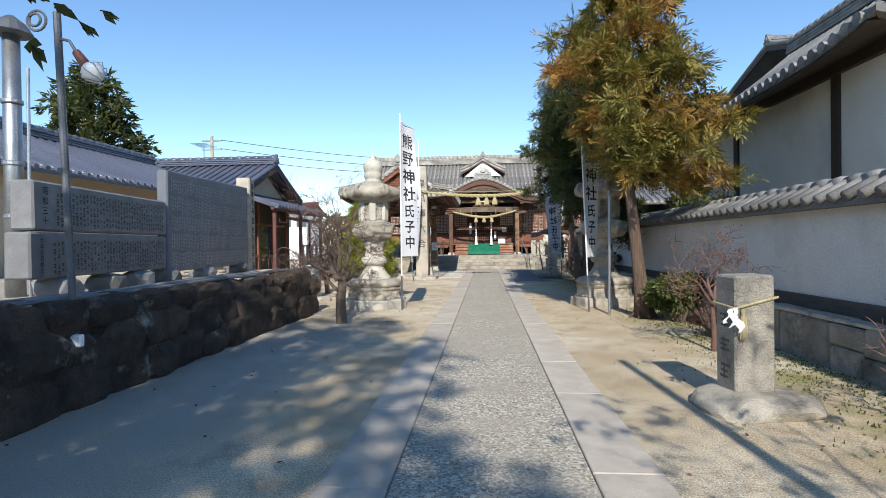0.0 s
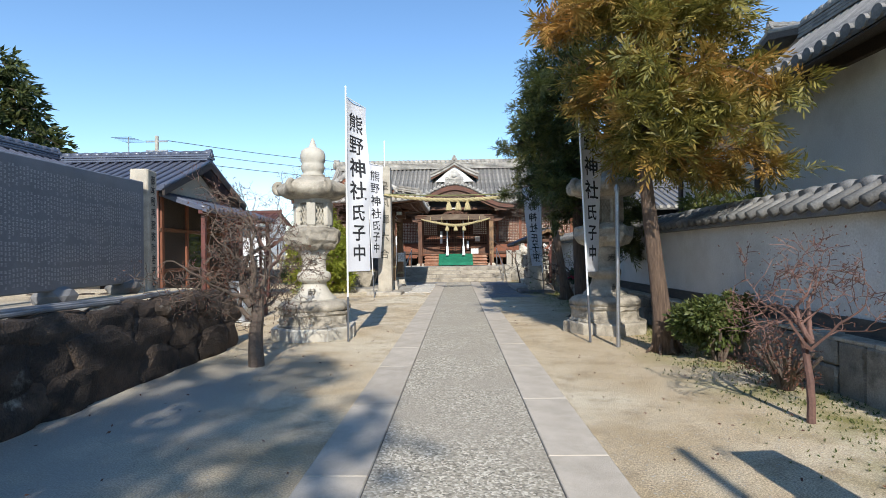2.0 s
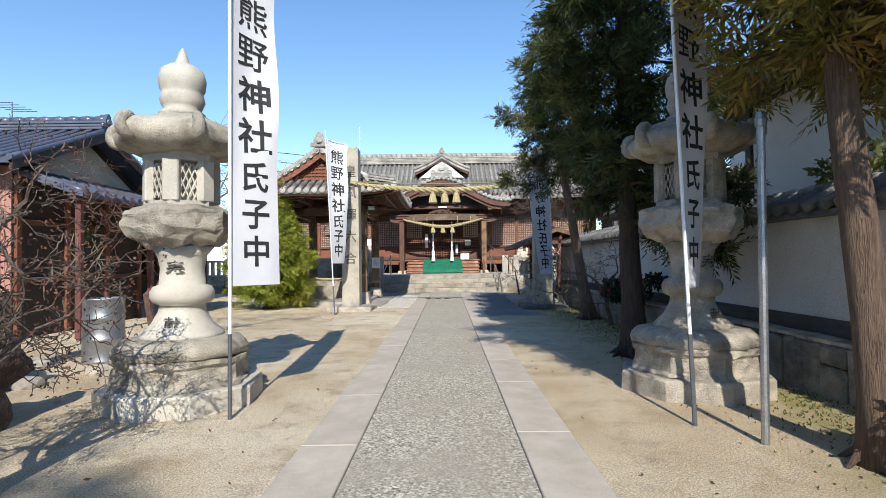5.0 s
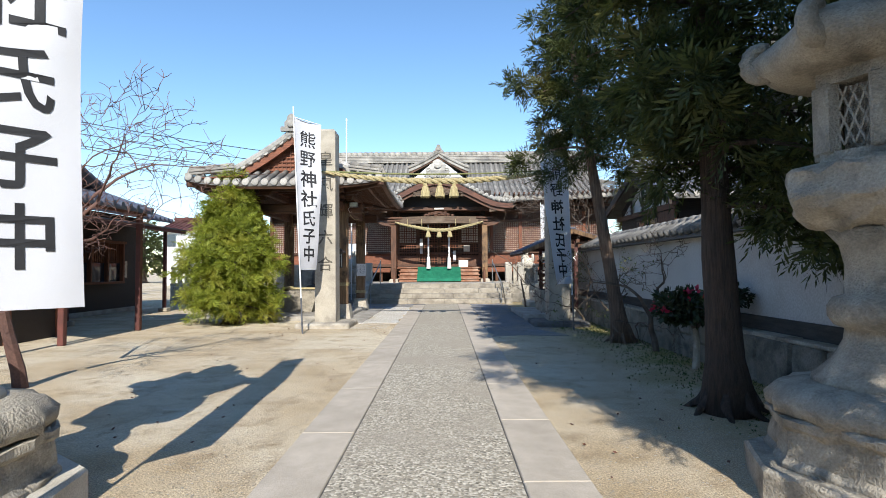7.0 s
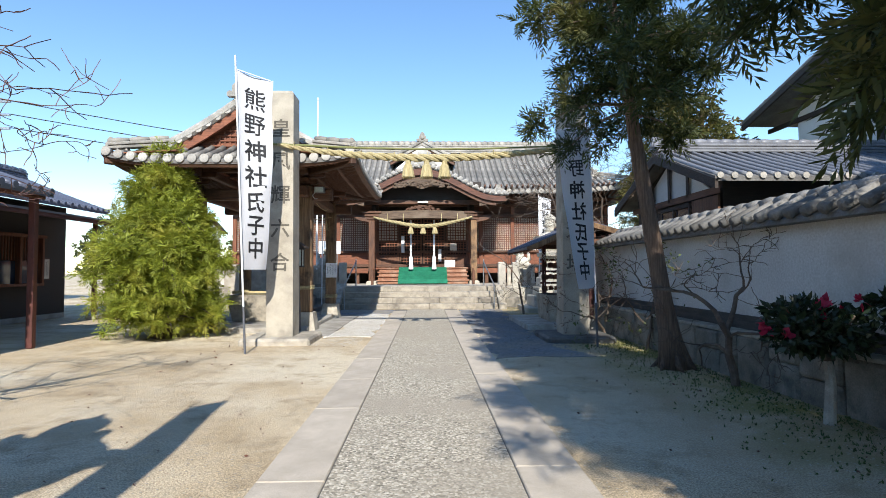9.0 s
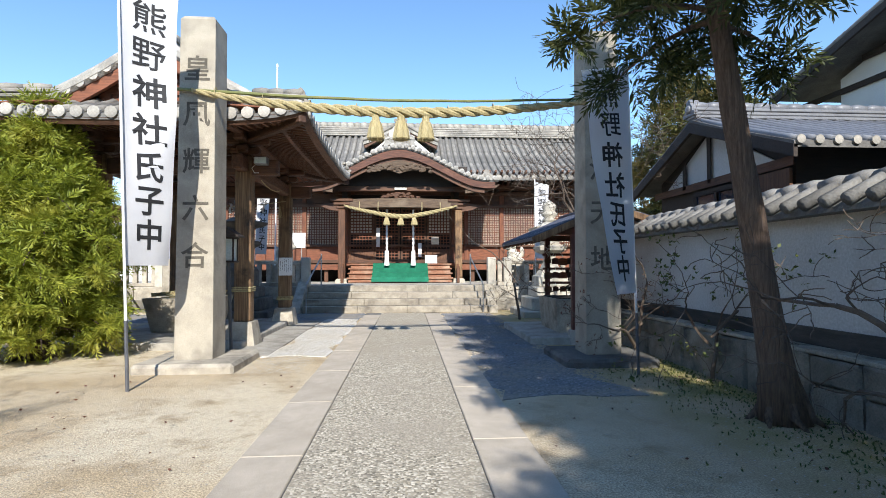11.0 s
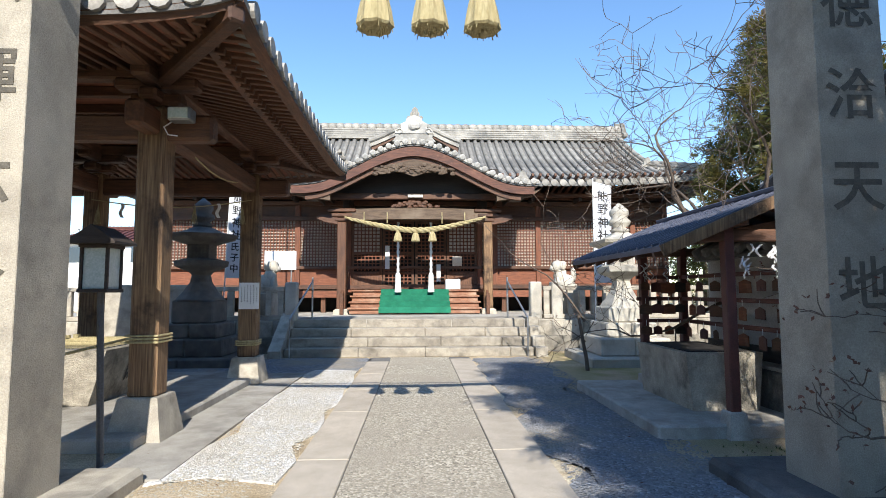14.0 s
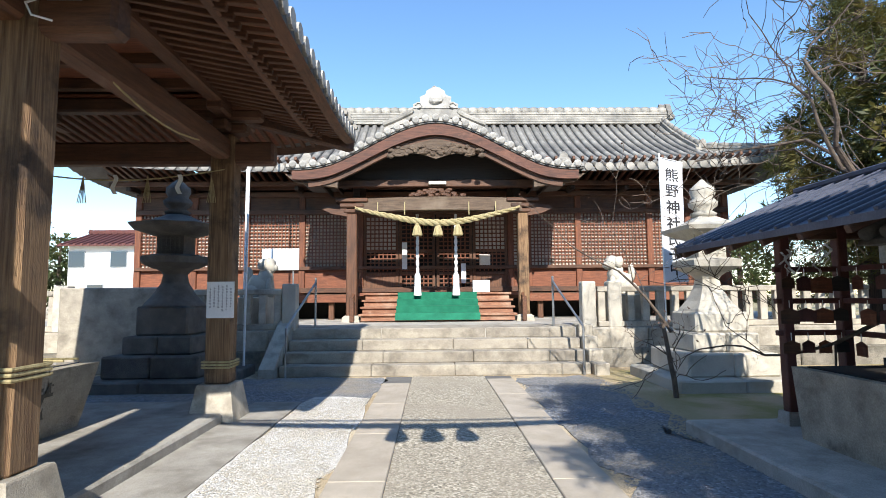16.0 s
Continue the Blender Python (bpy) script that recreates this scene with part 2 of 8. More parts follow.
SAND = ground_mat()
GRANITE = surface("granite", (0.52, 0.465, 0.375), (0.37, 0.33, 0.27), 5, 0.88, 110, 0.45, stain=(0.15, 0.13, 0.10), stain_scale=2.4, stain_low=0.48, stain_high=0.8)
PAVER = surface("path_granite", (0.50, 0.435, 0.355), (0.40, 0.345, 0.275), 4, 0.85, 150, 0.3, stain=(0.33, 0.28, 0.22), stain_low=0.5, stain_high=0.9, vary=0.07)
OLD_STONE = surface("weathered_granite", (0.44, 0.39, 0.31), (0.30, 0.265, 0.21), 5, 0.92, 70, 0.7, 0.012, stain=(0.075, 0.068, 0.055), stain_scale=3.0, stain_low=0.5, stain_high=0.75)
PALE_STONE = surface("pale_granite", (0.56, 0.52, 0.44), (0.44, 0.40, 0.33), 3, 0.88, 110, 0.4, stain=(0.16, 0.145, 0.12), stain_scale=1.6, stain_low=0.55, stain_high=0.85)
DARK_STONE = surface("dark_stone", (0.10, 0.098, 0.095), (0.17, 0.165, 0.155), 4, 0.8, 80, 0.6, 0.012, stain=(0.045, 0.043, 0.04), stain_low=0.45, stain_high=0.7)
ROCK = surface("rubble_rock", (0.036, 0.025, 0.018), (0.085, 0.058, 0.040), 5, 0.85, 50, 0.8, 0.02, stain=(0.36, 0.35, 0.30), stain_scale=2.6, stain_low=0.60, stain_high=0.74, vary=0.35)
KERB = surface("kerb_stone", (0.32, 0.29, 0.24), (0.20, 0.18, 0.145), 4, 0.9, 60, 0.7, 0.012, stain=(0.06, 0.06, 0.05), stain_scale=2.2, vary=0.2)
SLAB_BLUE = surface("polished_slate_stone", (0.105, 0.115, 0.14), (0.145, 0.155, 0.18), 2.5, 0.55, 120, 0.1, stain=(0.11, 0.115, 0.125), stain_low=0.5, stain_high=0.9)
SLAB_GREY = surface("rough_grey_stone", (0.22, 0.22, 0.225), (0.16, 0.16, 0.165), 4, 0.75, 120, 0.3, stain=(0.15, 0.15, 0.15))
CONCRETE = surface("concrete", (0.44, 0.41, 0.36), (0.33, 0.305, 0.265), 3.5, 0.9, 90, 0.4, stain=(0.17, 0.15, 0.12), stain_scale=2.2, stain_low=0.48, stain_high=0.8)
PLASTER = surface("aged_plaster", (0.52, 0.51, 0.49), (0.60, 0.59, 0.565), 1.2, 0.9, 40, 0.25, stain=(0.36, 0.335, 0.29), stain_scale=0.8, stain_low=0.5, stain_high=0.8)
WHITE_PLASTER = surface("white_plaster", (0.74, 0.73, 0.70), (0.66, 0.65, 0.62), 1.0, 0.9, 40, 0.2, stain=(0.45, 0.43, 0.40), stain_scale=0.6, stain_low=0.55, stain_high=0.85)
CREAM = surface("cream_render", (0.52, 0.45, 0.34), (0.46, 0.39, 0.30), 1.5, 0.9, 60, 0.2)
BASEBOARD = surface("charred_boards", (0.05, 0.045, 0.04), (0.085, 0.075, 0.065), 3, 0.85, 40, 0.4, stretch=(6, 1, 6))
WOOD = surface("old_cypress", (0.155, 0.068, 0.034), (0.085, 0.038, 0.020), 4, 0.65, 22, 0.4, 0.006, (9, 9, 0.7), stain=(0.032, 0.018, 0.012), stain_low=0.5, stain_high=0.75)
WOOD_H = surface("old_cypress_beam", (0.14, 0.062, 0.032), (0.078, 0.036, 0.020), 4, 0.65, 22, 0.4, 0.006, (0.8, 9, 9), stain=(0.03, 0.017, 0.012), stain_low=0.5, stain_high=0.75)
WOOD_Y = surface("old_cypress_rail", (0.16, 0.068, 0.034), (0.088, 0.038, 0.020), 4, 0.65, 22, 0.4, 0.006, (9, 0.8, 9), stain=(0.035, 0.019, 0.012), stain_low=0.5, stain_high=0.75)
POST_WOOD = surface("sunworn_post", (0.33, 0.205, 0.105), (0.13, 0.068, 0.034), 5, 0.75, 20, 0.7, 0.008, (14, 14, 0.5), stain=(0.06, 0.036, 0.022), stain_scale=2.2, stain_low=0.50, stain_high=0.66)
RED_WOOD = surface("reddish_board", (0.25, 0.085, 0.040), (0.14, 0.048, 0.024), 4, 0.7, 24, 0.35, 0.005, (0.9, 8, 8), stain=(0.36, 0.20, 0.12), stain_scale=2.5, stain_low=0.6, stain_high=0.8)
RED_WOOD_V = surface("reddish_post", (0.22, 0.078, 0.036), (0.12, 0.042, 0.022), 4, 0.7, 24, 0.35, 0.005, (8, 8, 0.8))
# near-black timber tone, also on the porch infill, struts and rafters
BLACK_WOOD = surface("near_black_wood", (0.028, 0.020, 0.016), (0.045, 0.032, 0.025), 4, 0.7, 25, 0.4, 0.006, (1, 8, 8))
BARGE = surface("dark_red_barge_board", (0.150, 0.058, 0.034), (0.070, 0.030, 0.020), 4, 0.7, 24, 0.4, 0.005, (0.9, 8, 8), stain=(0.24, 0.11, 0.07), stain_scale=2.5, stain_low=0.58, stain_high=0.78)
STEP_WOOD = surface("sunworn_step_board", (0.34, 0.165, 0.095), (0.20, 0.085, 0.048), 4, 0.75, 24, 0.4, 0.005, (0.9, 8, 8), stain=(0.44, 0.30, 0.21), stain_scale=2.0, stain_low=0.5, stain_high=0.75)
GREY_BEAM = surface("greyed_beam", (0.155, 0.105, 0.068), (0.085, 0.056, 0.038), 4, 0.8, 22, 0.5, 0.006, (0.8, 9, 9), stain=(0.22, 0.165, 0.115), stain_low=0.52, stain_high=0.75)
STEP_STONE = surface("worn_step_granite", (0.42, 0.375, 0.30), (0.33, 0.29, 0.235), 3, 0.92, 90, 0.6, 0.008, (0.4, 1, 2), stain=(0.15, 0.13, 0.105), stain_scale=2.6, stain_low=0.46, stain_high=0.74, vary=0.05)
# darker stone tone for the left hall lantern
LANTERN_DARK = surface("dark_lantern_stone", (0.215, 0.195, 0.17), (0.135, 0.125, 0.112), 4, 0.88, 80, 0.6, 0.012, stain=(0.07, 0.066, 0.06), stain_low=0.45, stain_high=0.72)
PAPER = surface("old_paper", (0.72, 0.66, 0.56), (0.58, 0.52, 0.44), 2, 0.9, 60, 0.05)
WHITE = surface("white_sheet", (0.80, 0.80, 0.79), (0.76, 0.76, 0.75), 2, 0.7, 60, 0.05)
TILE = surface("weathered_roof_tile", (0.36, 0.33, 0.285), (0.21, 0.195, 0.17), 2.2, 0.75, 35, 0.4, 0.008, stain=(0.095, 0.09, 0.085), stain_scale=1.4, stain_low=0.48, stain_high=0.75, vary=0.22)
TILE_TEMPLE = surface("dark_temple_tile", (0.25, 0.24, 0.225), (0.14, 0.135, 0.13), 3, 0.7, 35, 0.4, 0.008, stain=(0.33, 0.31, 0.28), stain_scale=2.2, stain_low=0.55, stain_high=0.8, vary=0.25)
PILLAR = surface("gate_pillar_granite", (0.42, 0.375, 0.30), (0.31, 0.275, 0.22), 3, 0.9, 110, 0.5, stain=(0.15, 0.135, 0.11), stain_scale=1.8, stain_low=0.5, stain_high=0.8)
KERB_CAP = surface("pale_mortar", (0.48, 0.44, 0.36), (0.34, 0.31, 0.255), 5, 0.92, 60, 0.6, 0.01, stain=(0.16, 0.15, 0.12), stain_scale=4)
TILE_COPING = surface("dark_coping_tile", (0.175, 0.168, 0.155), (0.09, 0.087, 0.083), 4, 0.75, 35, 0.5, 0.008, stain=(0.26, 0.245, 0.22), stain_scale=5, stain_low=0.55, stain_high=0.8, vary=0.3)
TILE_DARK = surface("roof_tile_bed", (0.115, 0.11, 0.105), (0.17, 0.165, 0.155), 3, 0.8, 30, 0.5, 0.01, vary=0.1)
TILE_PALE = surface("lichened_end_tile", (0.44, 0.415, 0.37), (0.29, 0.27, 0.24), 4, 0.8, 45, 0.4, 0.008, stain=(0.22, 0.21, 0.195), stain_scale=3, vary=0.2)
TILE_BLUE = surface("glazed_blue_tile", (0.075, 0.085, 0.12), (0.105, 0.115, 0.15), 2, 0.32, 40, 0.1, vary=0.12)
TILE_GREY = surface("grey_house_tile", (0.16, 0.165, 0.185), (0.22, 0.225, 0.24), 2, 0.45, 40, 0.15, vary=0.12)
SLATE_ROOF = surface("blue_grey_sheet_roof", (0.055, 0.06, 0.085), (0.085, 0.09, 0.12), 3, 0.45, 50, 0.15, vary=0.1)
STEEL = surface("galvanised_steel", (0.42, 0.43, 0.44), (0.32, 0.33, 0.34), 5, 0.42, 60, 0.1, metal=0.85)
DARK_STEEL = surface("painted_steel", (0.12, 0.125, 0.14), (0.09, 0.095, 0.105), 5, 0.5, 60, 0.1, metal=0.3)
RUST = surface("rusted_paint", (0.14, 0.045, 0.035), (0.09, 0.032, 0.026), 5, 0.6, 60, 0.2)
CLOTH = surface("white_banner_cloth", (0.62, 0.62, 0.64), (0.56, 0.56, 0.585), 1.5, 0.85, 300, 0.1, vary=0.02)
INK = surface("black_ink", (0.012, 0.012, 0.014), (0.02, 0.02, 0.022), 8, 0.75, 80, 0.05)
CARVED = surface("carved_shadow_paint", (0.085, 0.075, 0.06), (0.13, 0.115, 0.09), 12, 0.9, 80, 0.3)
PALE_LETTER = surface("whitened_letters", (0.46, 0.47, 0.48), (0.40, 0.41, 0.42), 9, 0.85, 80, 0.1)
STRAW = surface("rice_straw", (0.50, 0.42, 0.23), (0.36, 0.29, 0.14), 8, 0.85, 90, 0.6, 0.006, (6, 6, 1), vary=0.06)
GREEN_STRAW = surface("green_bamboo", (0.12, 0.14, 0.045), (0.20, 0.19, 0.07), 6, 0.5, 60, 0.1)
MAT_GREEN = surface("green_carpet", (0.008, 0.135, 0.075), (0.014, 0.18, 0.10), 6, 0.95, 200, 0.4, 0.004)
BARK = surface("conifer_bark", (0.235, 0.155, 0.105), (0.120, 0.078, 0.054), 5, 0.92, 18, 0.9, 0.02, (9, 9, 0.7), stain=(0.24, 0.17, 0.12), stain_low=0.55, stain_high=0.75)
BARK_DARK = surface("dark_bark", (0.120, 0.082, 0.060), (0.062, 0.044, 0.034), 5, 0.92, 18, 0.9, 0.02, (9, 9, 0.7))
TWIG = surface("plum_bark", (0.155, 0.115, 0.085), (0.085, 0.062, 0.048), 6, 0.9, 40, 0.6, 0.008)
TWIG_RED = surface("reddish_twig", (0.16, 0.085, 0.065), (0.10, 0.055, 0.045), 6, 0.85, 40, 0.3)
ASPHALT_STONE = pebbles("exposed_aggregate", [(0.12, 0.105, 0.08), (0.41, 0.36, 0.275), (0.21, 0.185, 0.14), (0.66, 0.60, 0.49), (0.32, 0.275, 0.205)], 60, 0.9, 0.6, 0.007, (0.34, 0.295, 0.23))
GRAVEL_GREY = pebbles("blue_grey_gravel", [(0.10, 0.11, 0.125), (0.26, 0.275, 0.30), (0.16, 0.17, 0.19), (0.38, 0.39, 0.41)], 42, 0.85, 0.9, 0.02, (0.36, 0.30, 0.215))
GRAVEL_WHITE = pebbles("white_gravel", [(0.60, 0.575, 0.54), (0.78, 0.76, 0.73), (0.68, 0.655, 0.62), (0.48, 0.455, 0.42)], 62, 0.88, 0.8, 0.014, (0.60, 0.54, 0.45))
LEAF_GOLD = foliage("bronzed_cypress_leaf", (0.085, 0.090, 0.018), (0.30, 0.25, 0.05), (0.40, 0.20, 0.045), 0.9, tip_low=0.48, tip_high=0.66)
LEAF_DARK = foliage("dark_cypress_leaf", (0.032, 0.048, 0.014), (0.100, 0.118, 0.030), (0.20, 0.155, 0.04), 0.9, tip_low=0.58, tip_high=0.8)
LEAF_BRIGHT = foliage("yellow_green_juniper_leaf", (0.15, 0.19, 0.02), (0.36, 0.40, 0.045), (0.42, 0.39, 0.06), 1.6)
LEAF_OLIVE = foliage("olive_cypress_leaf", (0.045, 0.055, 0.014), (0.15, 0.145, 0.035), (0.22, 0.15, 0.04), 0.9)
LEAF_BUSH = foliage("broad_leaf", (0.045, 0.072, 0.016), (0.125, 0.150, 0.035), (0.17, 0.16, 0.05), 3)
LEAF_CAM = foliage("camellia_leaf", (0.016, 0.030, 0.012), (0.035, 0.055, 0.02), (0.05, 0.06, 0.03), 3, 0.35)
LEAF_RUST = foliage("withered_red_leaf", (0.12, 0.05, 0.035), (0.20, 0.09, 0.055), (0.10, 0.06, 0.05), 4)
PINK = foliage("camellia_petal", (0.45, 0.02, 0.06), (0.60, 0.04, 0.10), (0.50, 0.03, 0.08), 4)
GLASS = glassy("window_glass", (0.03, 0.04, 0.06))
# near-black: interior shade painted as a colour, also the tank's dark water
SHADE_AND_WATER_BLACK = surface("interior_shade_and_dark_water", (0.015, 0.012, 0.010), (0.022, 0.018, 0.015), 3, 0.9, 30, 0.0)
LAMP_GLASS = surface("frosted_glass", (0.55, 0.62, 0.58), (0.48, 0.56, 0.52), 3, 0.3, 60, 0.0)
PINK_METAL = surface("faded_pink_cladding", (0.42, 0.22, 0.175), (0.36, 0.18, 0.145), 2, 0.6, 60, 0.1)


# ---- ground and path ----
def flat(name, x0, x1, y0, y1, z, mat, label, nx=1, ny=1, ragged=0.0):
    bm = B()
    def fn(u, v):
        x, y = x0 + (x1 - x0) * u, y0 + (y1 - y0) * v
        if ragged:
            if u in (0, 1):
                x += ragged * noise.noise(Vector((x, y * 1.5, 2)))
            if v in (0, 1):
                y += ragged * noise.noise(Vector((x * 1.5, y, 5)))
        return (x, y, z)
    sheet(bm, fn, nx, ny, 0.03)
    return setting(name, bm, mat, label)


bm = B()
sheet(bm, lambda u, v: (-400 + 800 * u, -400 + 800 * v, 0), 8, 8)
setting("ground", bm, SAND, "pale trodden sand of the shrine yard")
flat("path", -0.6, 0.6, -6, 30.1, 0.012, ASPHALT_STONE, "grey exposed-aggregate path between two rows of granite slabs")
flat("gravel_bed", 1.04, 2.30, 20.1, 29.9, 0.010, GRAVEL_GREY, "blue-grey loose gravel beside the path", 6, 24, 0.55)
flat("pavilion_apron", -2.53, -1.93, 22.85, 28.0, 0.024, CONCRETE, "smooth pale concrete apron beside the washing pavilion", 2, 10, 0.0)
flat("white_gravel_bed", -1.92, -1.06, 22.8, 28.3, 0.016, GRAVEL_WHITE, "white loose gravel beside the washing pavilion", 6, 12, 0.25)
flat("grey_gravel_bed", -7.5, -1.06, 27.9, 30.1, 0.008, GRAVEL_GREY, "grey gravel at the foot of the terrace", 12, 6, 0.3)

# granite slabs along both sides of the path
for side in (-1, 1):
    bm = B()
    x0, x1 = sorted((side * 0.605, side * 1.035))
    cbox(bm, (x0, -6, -0.05), (x1, 30.1, 0.008), 0.002)
    border = setting("path_border", bm, TILE_DARK, "row of granite slabs edging the path")
    y, k = -6.0, 0
    lengths = [1.35, 1.62, 1.48, 1.75, 1.55]
    shared = []
    for L in lengths:
        b2 = B()
        cbox(b2, (x0 + 0.004, 0.004, -0.04), (x1 - 0.004, L - 0.004, 0.022), 0.007)
        shared.append(mesh_of("paving_slab", b2, PAVER))
    while y < 29.0:
        j = (k * 2 + (side > 0)) % 5
        piece("paving_slab", shared[j], border, pose(0, y, 0))
        y += lengths[j]
        k += 1

# ---- wall along the temple side, with its kerb and coping ----
WY0, WY1 = 1.0, 26.0
bm = B()
cbox(bm, (4.0, WY0, 0.0), (4.28, WY1, 1.80), 0.01)
wall_east = setting("wall_east", bm, PLASTER, "weathered white plaster wall with a tiled coping")
bm = B()
cbox(bm, (3.965, WY0, 0.50), (3.997, WY1, 0.74), 0.004)
part("baseboard", bm, BASEBOARD, wall_east, "dark plinth boards")
bm = B()
prism(bm, [(3.80, 1.79), (4.48, 1.79), (4.46, 1.84), (4.14, 2.03), (3.82, 1.84)], WY0, WY1)
coping = part("coping", bm, TILE_DARK, wall_east, "dark tile coping")
roll = B()
tube(roll, [(-0.05, 0, 0.07), (-0.40, 0, -0.125)], [0.052, 0.062], 8)
roll_me = mesh_of("coping_tile", roll, TILE_COPING, True)
rollb = B()
tube(rollb, [(0.05, 0, 0.07), (0.40, 0, -0.125)], [0.052, 0.062], 8)
rollb_me = mesh_of("coping_tile", rollb, TILE_COPING, True)
cap = B()
tube(cap, [(0, 0, 0), (0, 0.15, 0.012), (0, 0.30, 0)], [0.088, 0.096, 0.088], 10)
cap_me = mesh_of("ridge_tile", cap, TILE_TEMPLE, True)
y = WY0 + 0.1
while y < WY1 - 0.1:
    piece("coping_tile", roll_me, coping, pose(4.14, y, 2.0, 0, 0, random.uniform(-1.5, 1.5)))
    if y > 14:
        piece("coping_tile", rollb_me, coping, pose(4.14, y, 2.0))
    y += 0.245
y = WY0
while y < WY1 - 0.2:
    piece("ridge_tile", cap_me, coping, pose(4.14 + random.uniform(-0.008, 0.008), y, 2.065, random.uniform(-1.2, 1.2)))
    y += 0.292

bm = B()
cbox(bm, (3.80, WY0, -0.1), (4.0, WY1, 0.50), 0.01)
kerb = setting("kerb", bm, DARK_STONE, "low wall of squared stones at the foot of the plaster wall")
y = WY0
while y < WY1 - 0.6:
    L = random.uniform(0.36, 0.62)
    bm = B()
    h = 0.535 + random.uniform(-0.025, 0.012)
    if random.random() < 0.3:
        cut = random.uniform(0.22, 0.34)
        cbox(bm, (3.735, y + 0.008, -0.05), (3.85, y + L - 0.008, cut - 0.006), 0.025)
        rough(bm, 0.02, 4, y)
        part("kerb_stone", bm, KERB, kerb)
        bm = B()
        cbox(bm, (3.735, y + 0.008, cut + 0.006), (3.98, y + L - 0.008, h), 0.025)
    else:
        cbox(bm, (3.735 + random.uniform(-0.012, 0.012), y + 0.008, -0.05), (3.98, y + L - 0.008, h), 0.028)
    rough(bm, 0.02, 4, y)
    part("kerb_stone", bm, KERB, kerb)
    y += L
y = WY0
while y < WY1 - 0.6:
    L = random.uniform(0.5, 0.9)
    bm = B()
    cbox(bm, (3.745, y + 0.004, 0.528), (3.99, y + L - 0.004, 0.572 + random.uniform(-0.006, 0.006)), 0.012)
    rough(bm, 0.012, 6, y + 3)
    part("kerb_cap", bm, KERB_CAP, kerb, "pale mortar capping")
    y += L

# ---- retaining wall of rubble on the other side ----
bm = B()
cbox(bm, (-9.2, -3.0, -0.05), (-3.82, 11.0, 0.86), 0.03)
bank = setting("retaining_wall", bm, ROCK, "low retaining wall of dark rough boulders")
random.seed(4)
for row, (z, h) in enumerate(((0.16, 0.26), (0.50, 0.24), (0.78, 0.17))):
    y = -2.6 + row * 0.23
    while y < 11.0:
        w = random.uniform(0.26, 0.46)
        bm = B()
        boulder(bm, (-3.78 + random.uniform(-0.03, 0.04) - row * 0.03, y + w, z + random.uniform(-0.03, 0.03)), (0.16, w * 1.22, h * random.uniform(1.0, 1.2)), y * 1.7 + row * 9, 3, 0.38)
        part("boulder", bm, ROCK, bank)
        y += 2 * w * 0.93
for k in range(14):
    bm = B()
    x = -3.95 - k * 0.37
    boulder(bm, (x, 10.98 + 0.05 * math.sin(k * 3), 0.30), (0.24, 0.16, 0.34), k * 2.3, 2, 0.3)
    part("boulder", bm, ROCK, bank)
    if k < 8:
        bm = B()
        boulder(bm, (x - 0.1, 10.95, 0.72), (0.24, 0.15, 0.19), k * 5.3 + 1, 2, 0.3)
        part("boulder", bm, ROCK, bank)
bm = B()
cbox(bm, (-9.2, 11.0, -0.05), (-4.7, 12.4, 0.86), 0.03)
part("bank_corner", bm, ROCK, bank)
flat("bank_corner_top", -9.1, -4.75, 10.9, 12.35, 0.885, SAND, "bare earth at the corner of the bank", 4, 3, 0.03)
flat("bank_top", -9.1, -3.9, -3.0, 10.9, 0.885, SAND, "bare earth on top of the bank", 4, 8, 0.05)


# ---- tiled roofs ----
def slope(parent, m, run, rise, sag, w, pitch, r, bed=TILE_DARK, tile=TILE, cap=TILE_PALE, lift=0.0, name="roof_slope", x_from=None, x_to=None, thick=0.09, skip=None, segs=12):
    """One tiled roof slope: local x along the ridge, y outwards down the slope, z up from the eave. w(v) is the half width at v (0 ridge, 1 eave)."""
    wmax = w(1.0)
    def at(x, v):
        z = rise * (1 - v) - sag * 4 * v * (1 - v) * rise
        z += lift * (abs(x) / wmax) ** 5 * v * v
        return Vector((x, run * v, z))
    bm = B()
    sheet(bm, lambda u, v: at((2 * u - 1) * w(v), v), 24, 10, thick)
    for v in bm.verts:
        v.co = m @ v.co
    base = part(name, bm, bed, parent)
    disc = B()
    tube(disc, [(0, -0.02, 0), (0, 0.035, 0)], [r * 1.22, r * 1.22], 10)
    disc_me = mesh_of("end_tile", disc, cap)
    cache = {}
    n = int(2 * wmax / pitch)
    for i in range(n + 1):
        x = -wmax + (2 * wmax - n * pitch) / 2 + i * pitch
        if (x_from is not None and x < x_from) or (x_to is not None and x > x_to) or (skip and skip(x)):
            continue
        v0 = 0.0
        while v0 < 0.98 and w(v0) < abs(x) - 0.02:
            v0 += 0.05
        if v0 > 0.92:
            continue
        key = (round(v0, 2), round(abs(x), 2) if lift else 0)
        if key not in cache:
            bm = B()
            pts, rad = [], []
            k = max(3, int(segs * (1 - v0)))
            for j in range(k):
                for e, rr in ((0.0, 1.0), (0.94, 0.90)):
                    v = v0 + (1.0 - v0) * (j + e) / k
                    p = at(abs(x) if lift else 0, v)
                    pts.append((0, p.y, p.z + r * 0.35))
                    rad.append(r * (1.05 if e == 0 else 0.93))
            tube(bm, pts, rad, 7)
            cache[key] = mesh_of("roll_tile", bm, tile, True)
        piece("roll_tile", cache[key], base, m @ Matrix.Translation((x, 0, 0)))
        p = at(abs(x) if lift else 0, 1.0)
        piece("end_tile", disc_me, base, m @ Matrix.Translation((x, p.y, p.z + r * 0.2)))
    return base


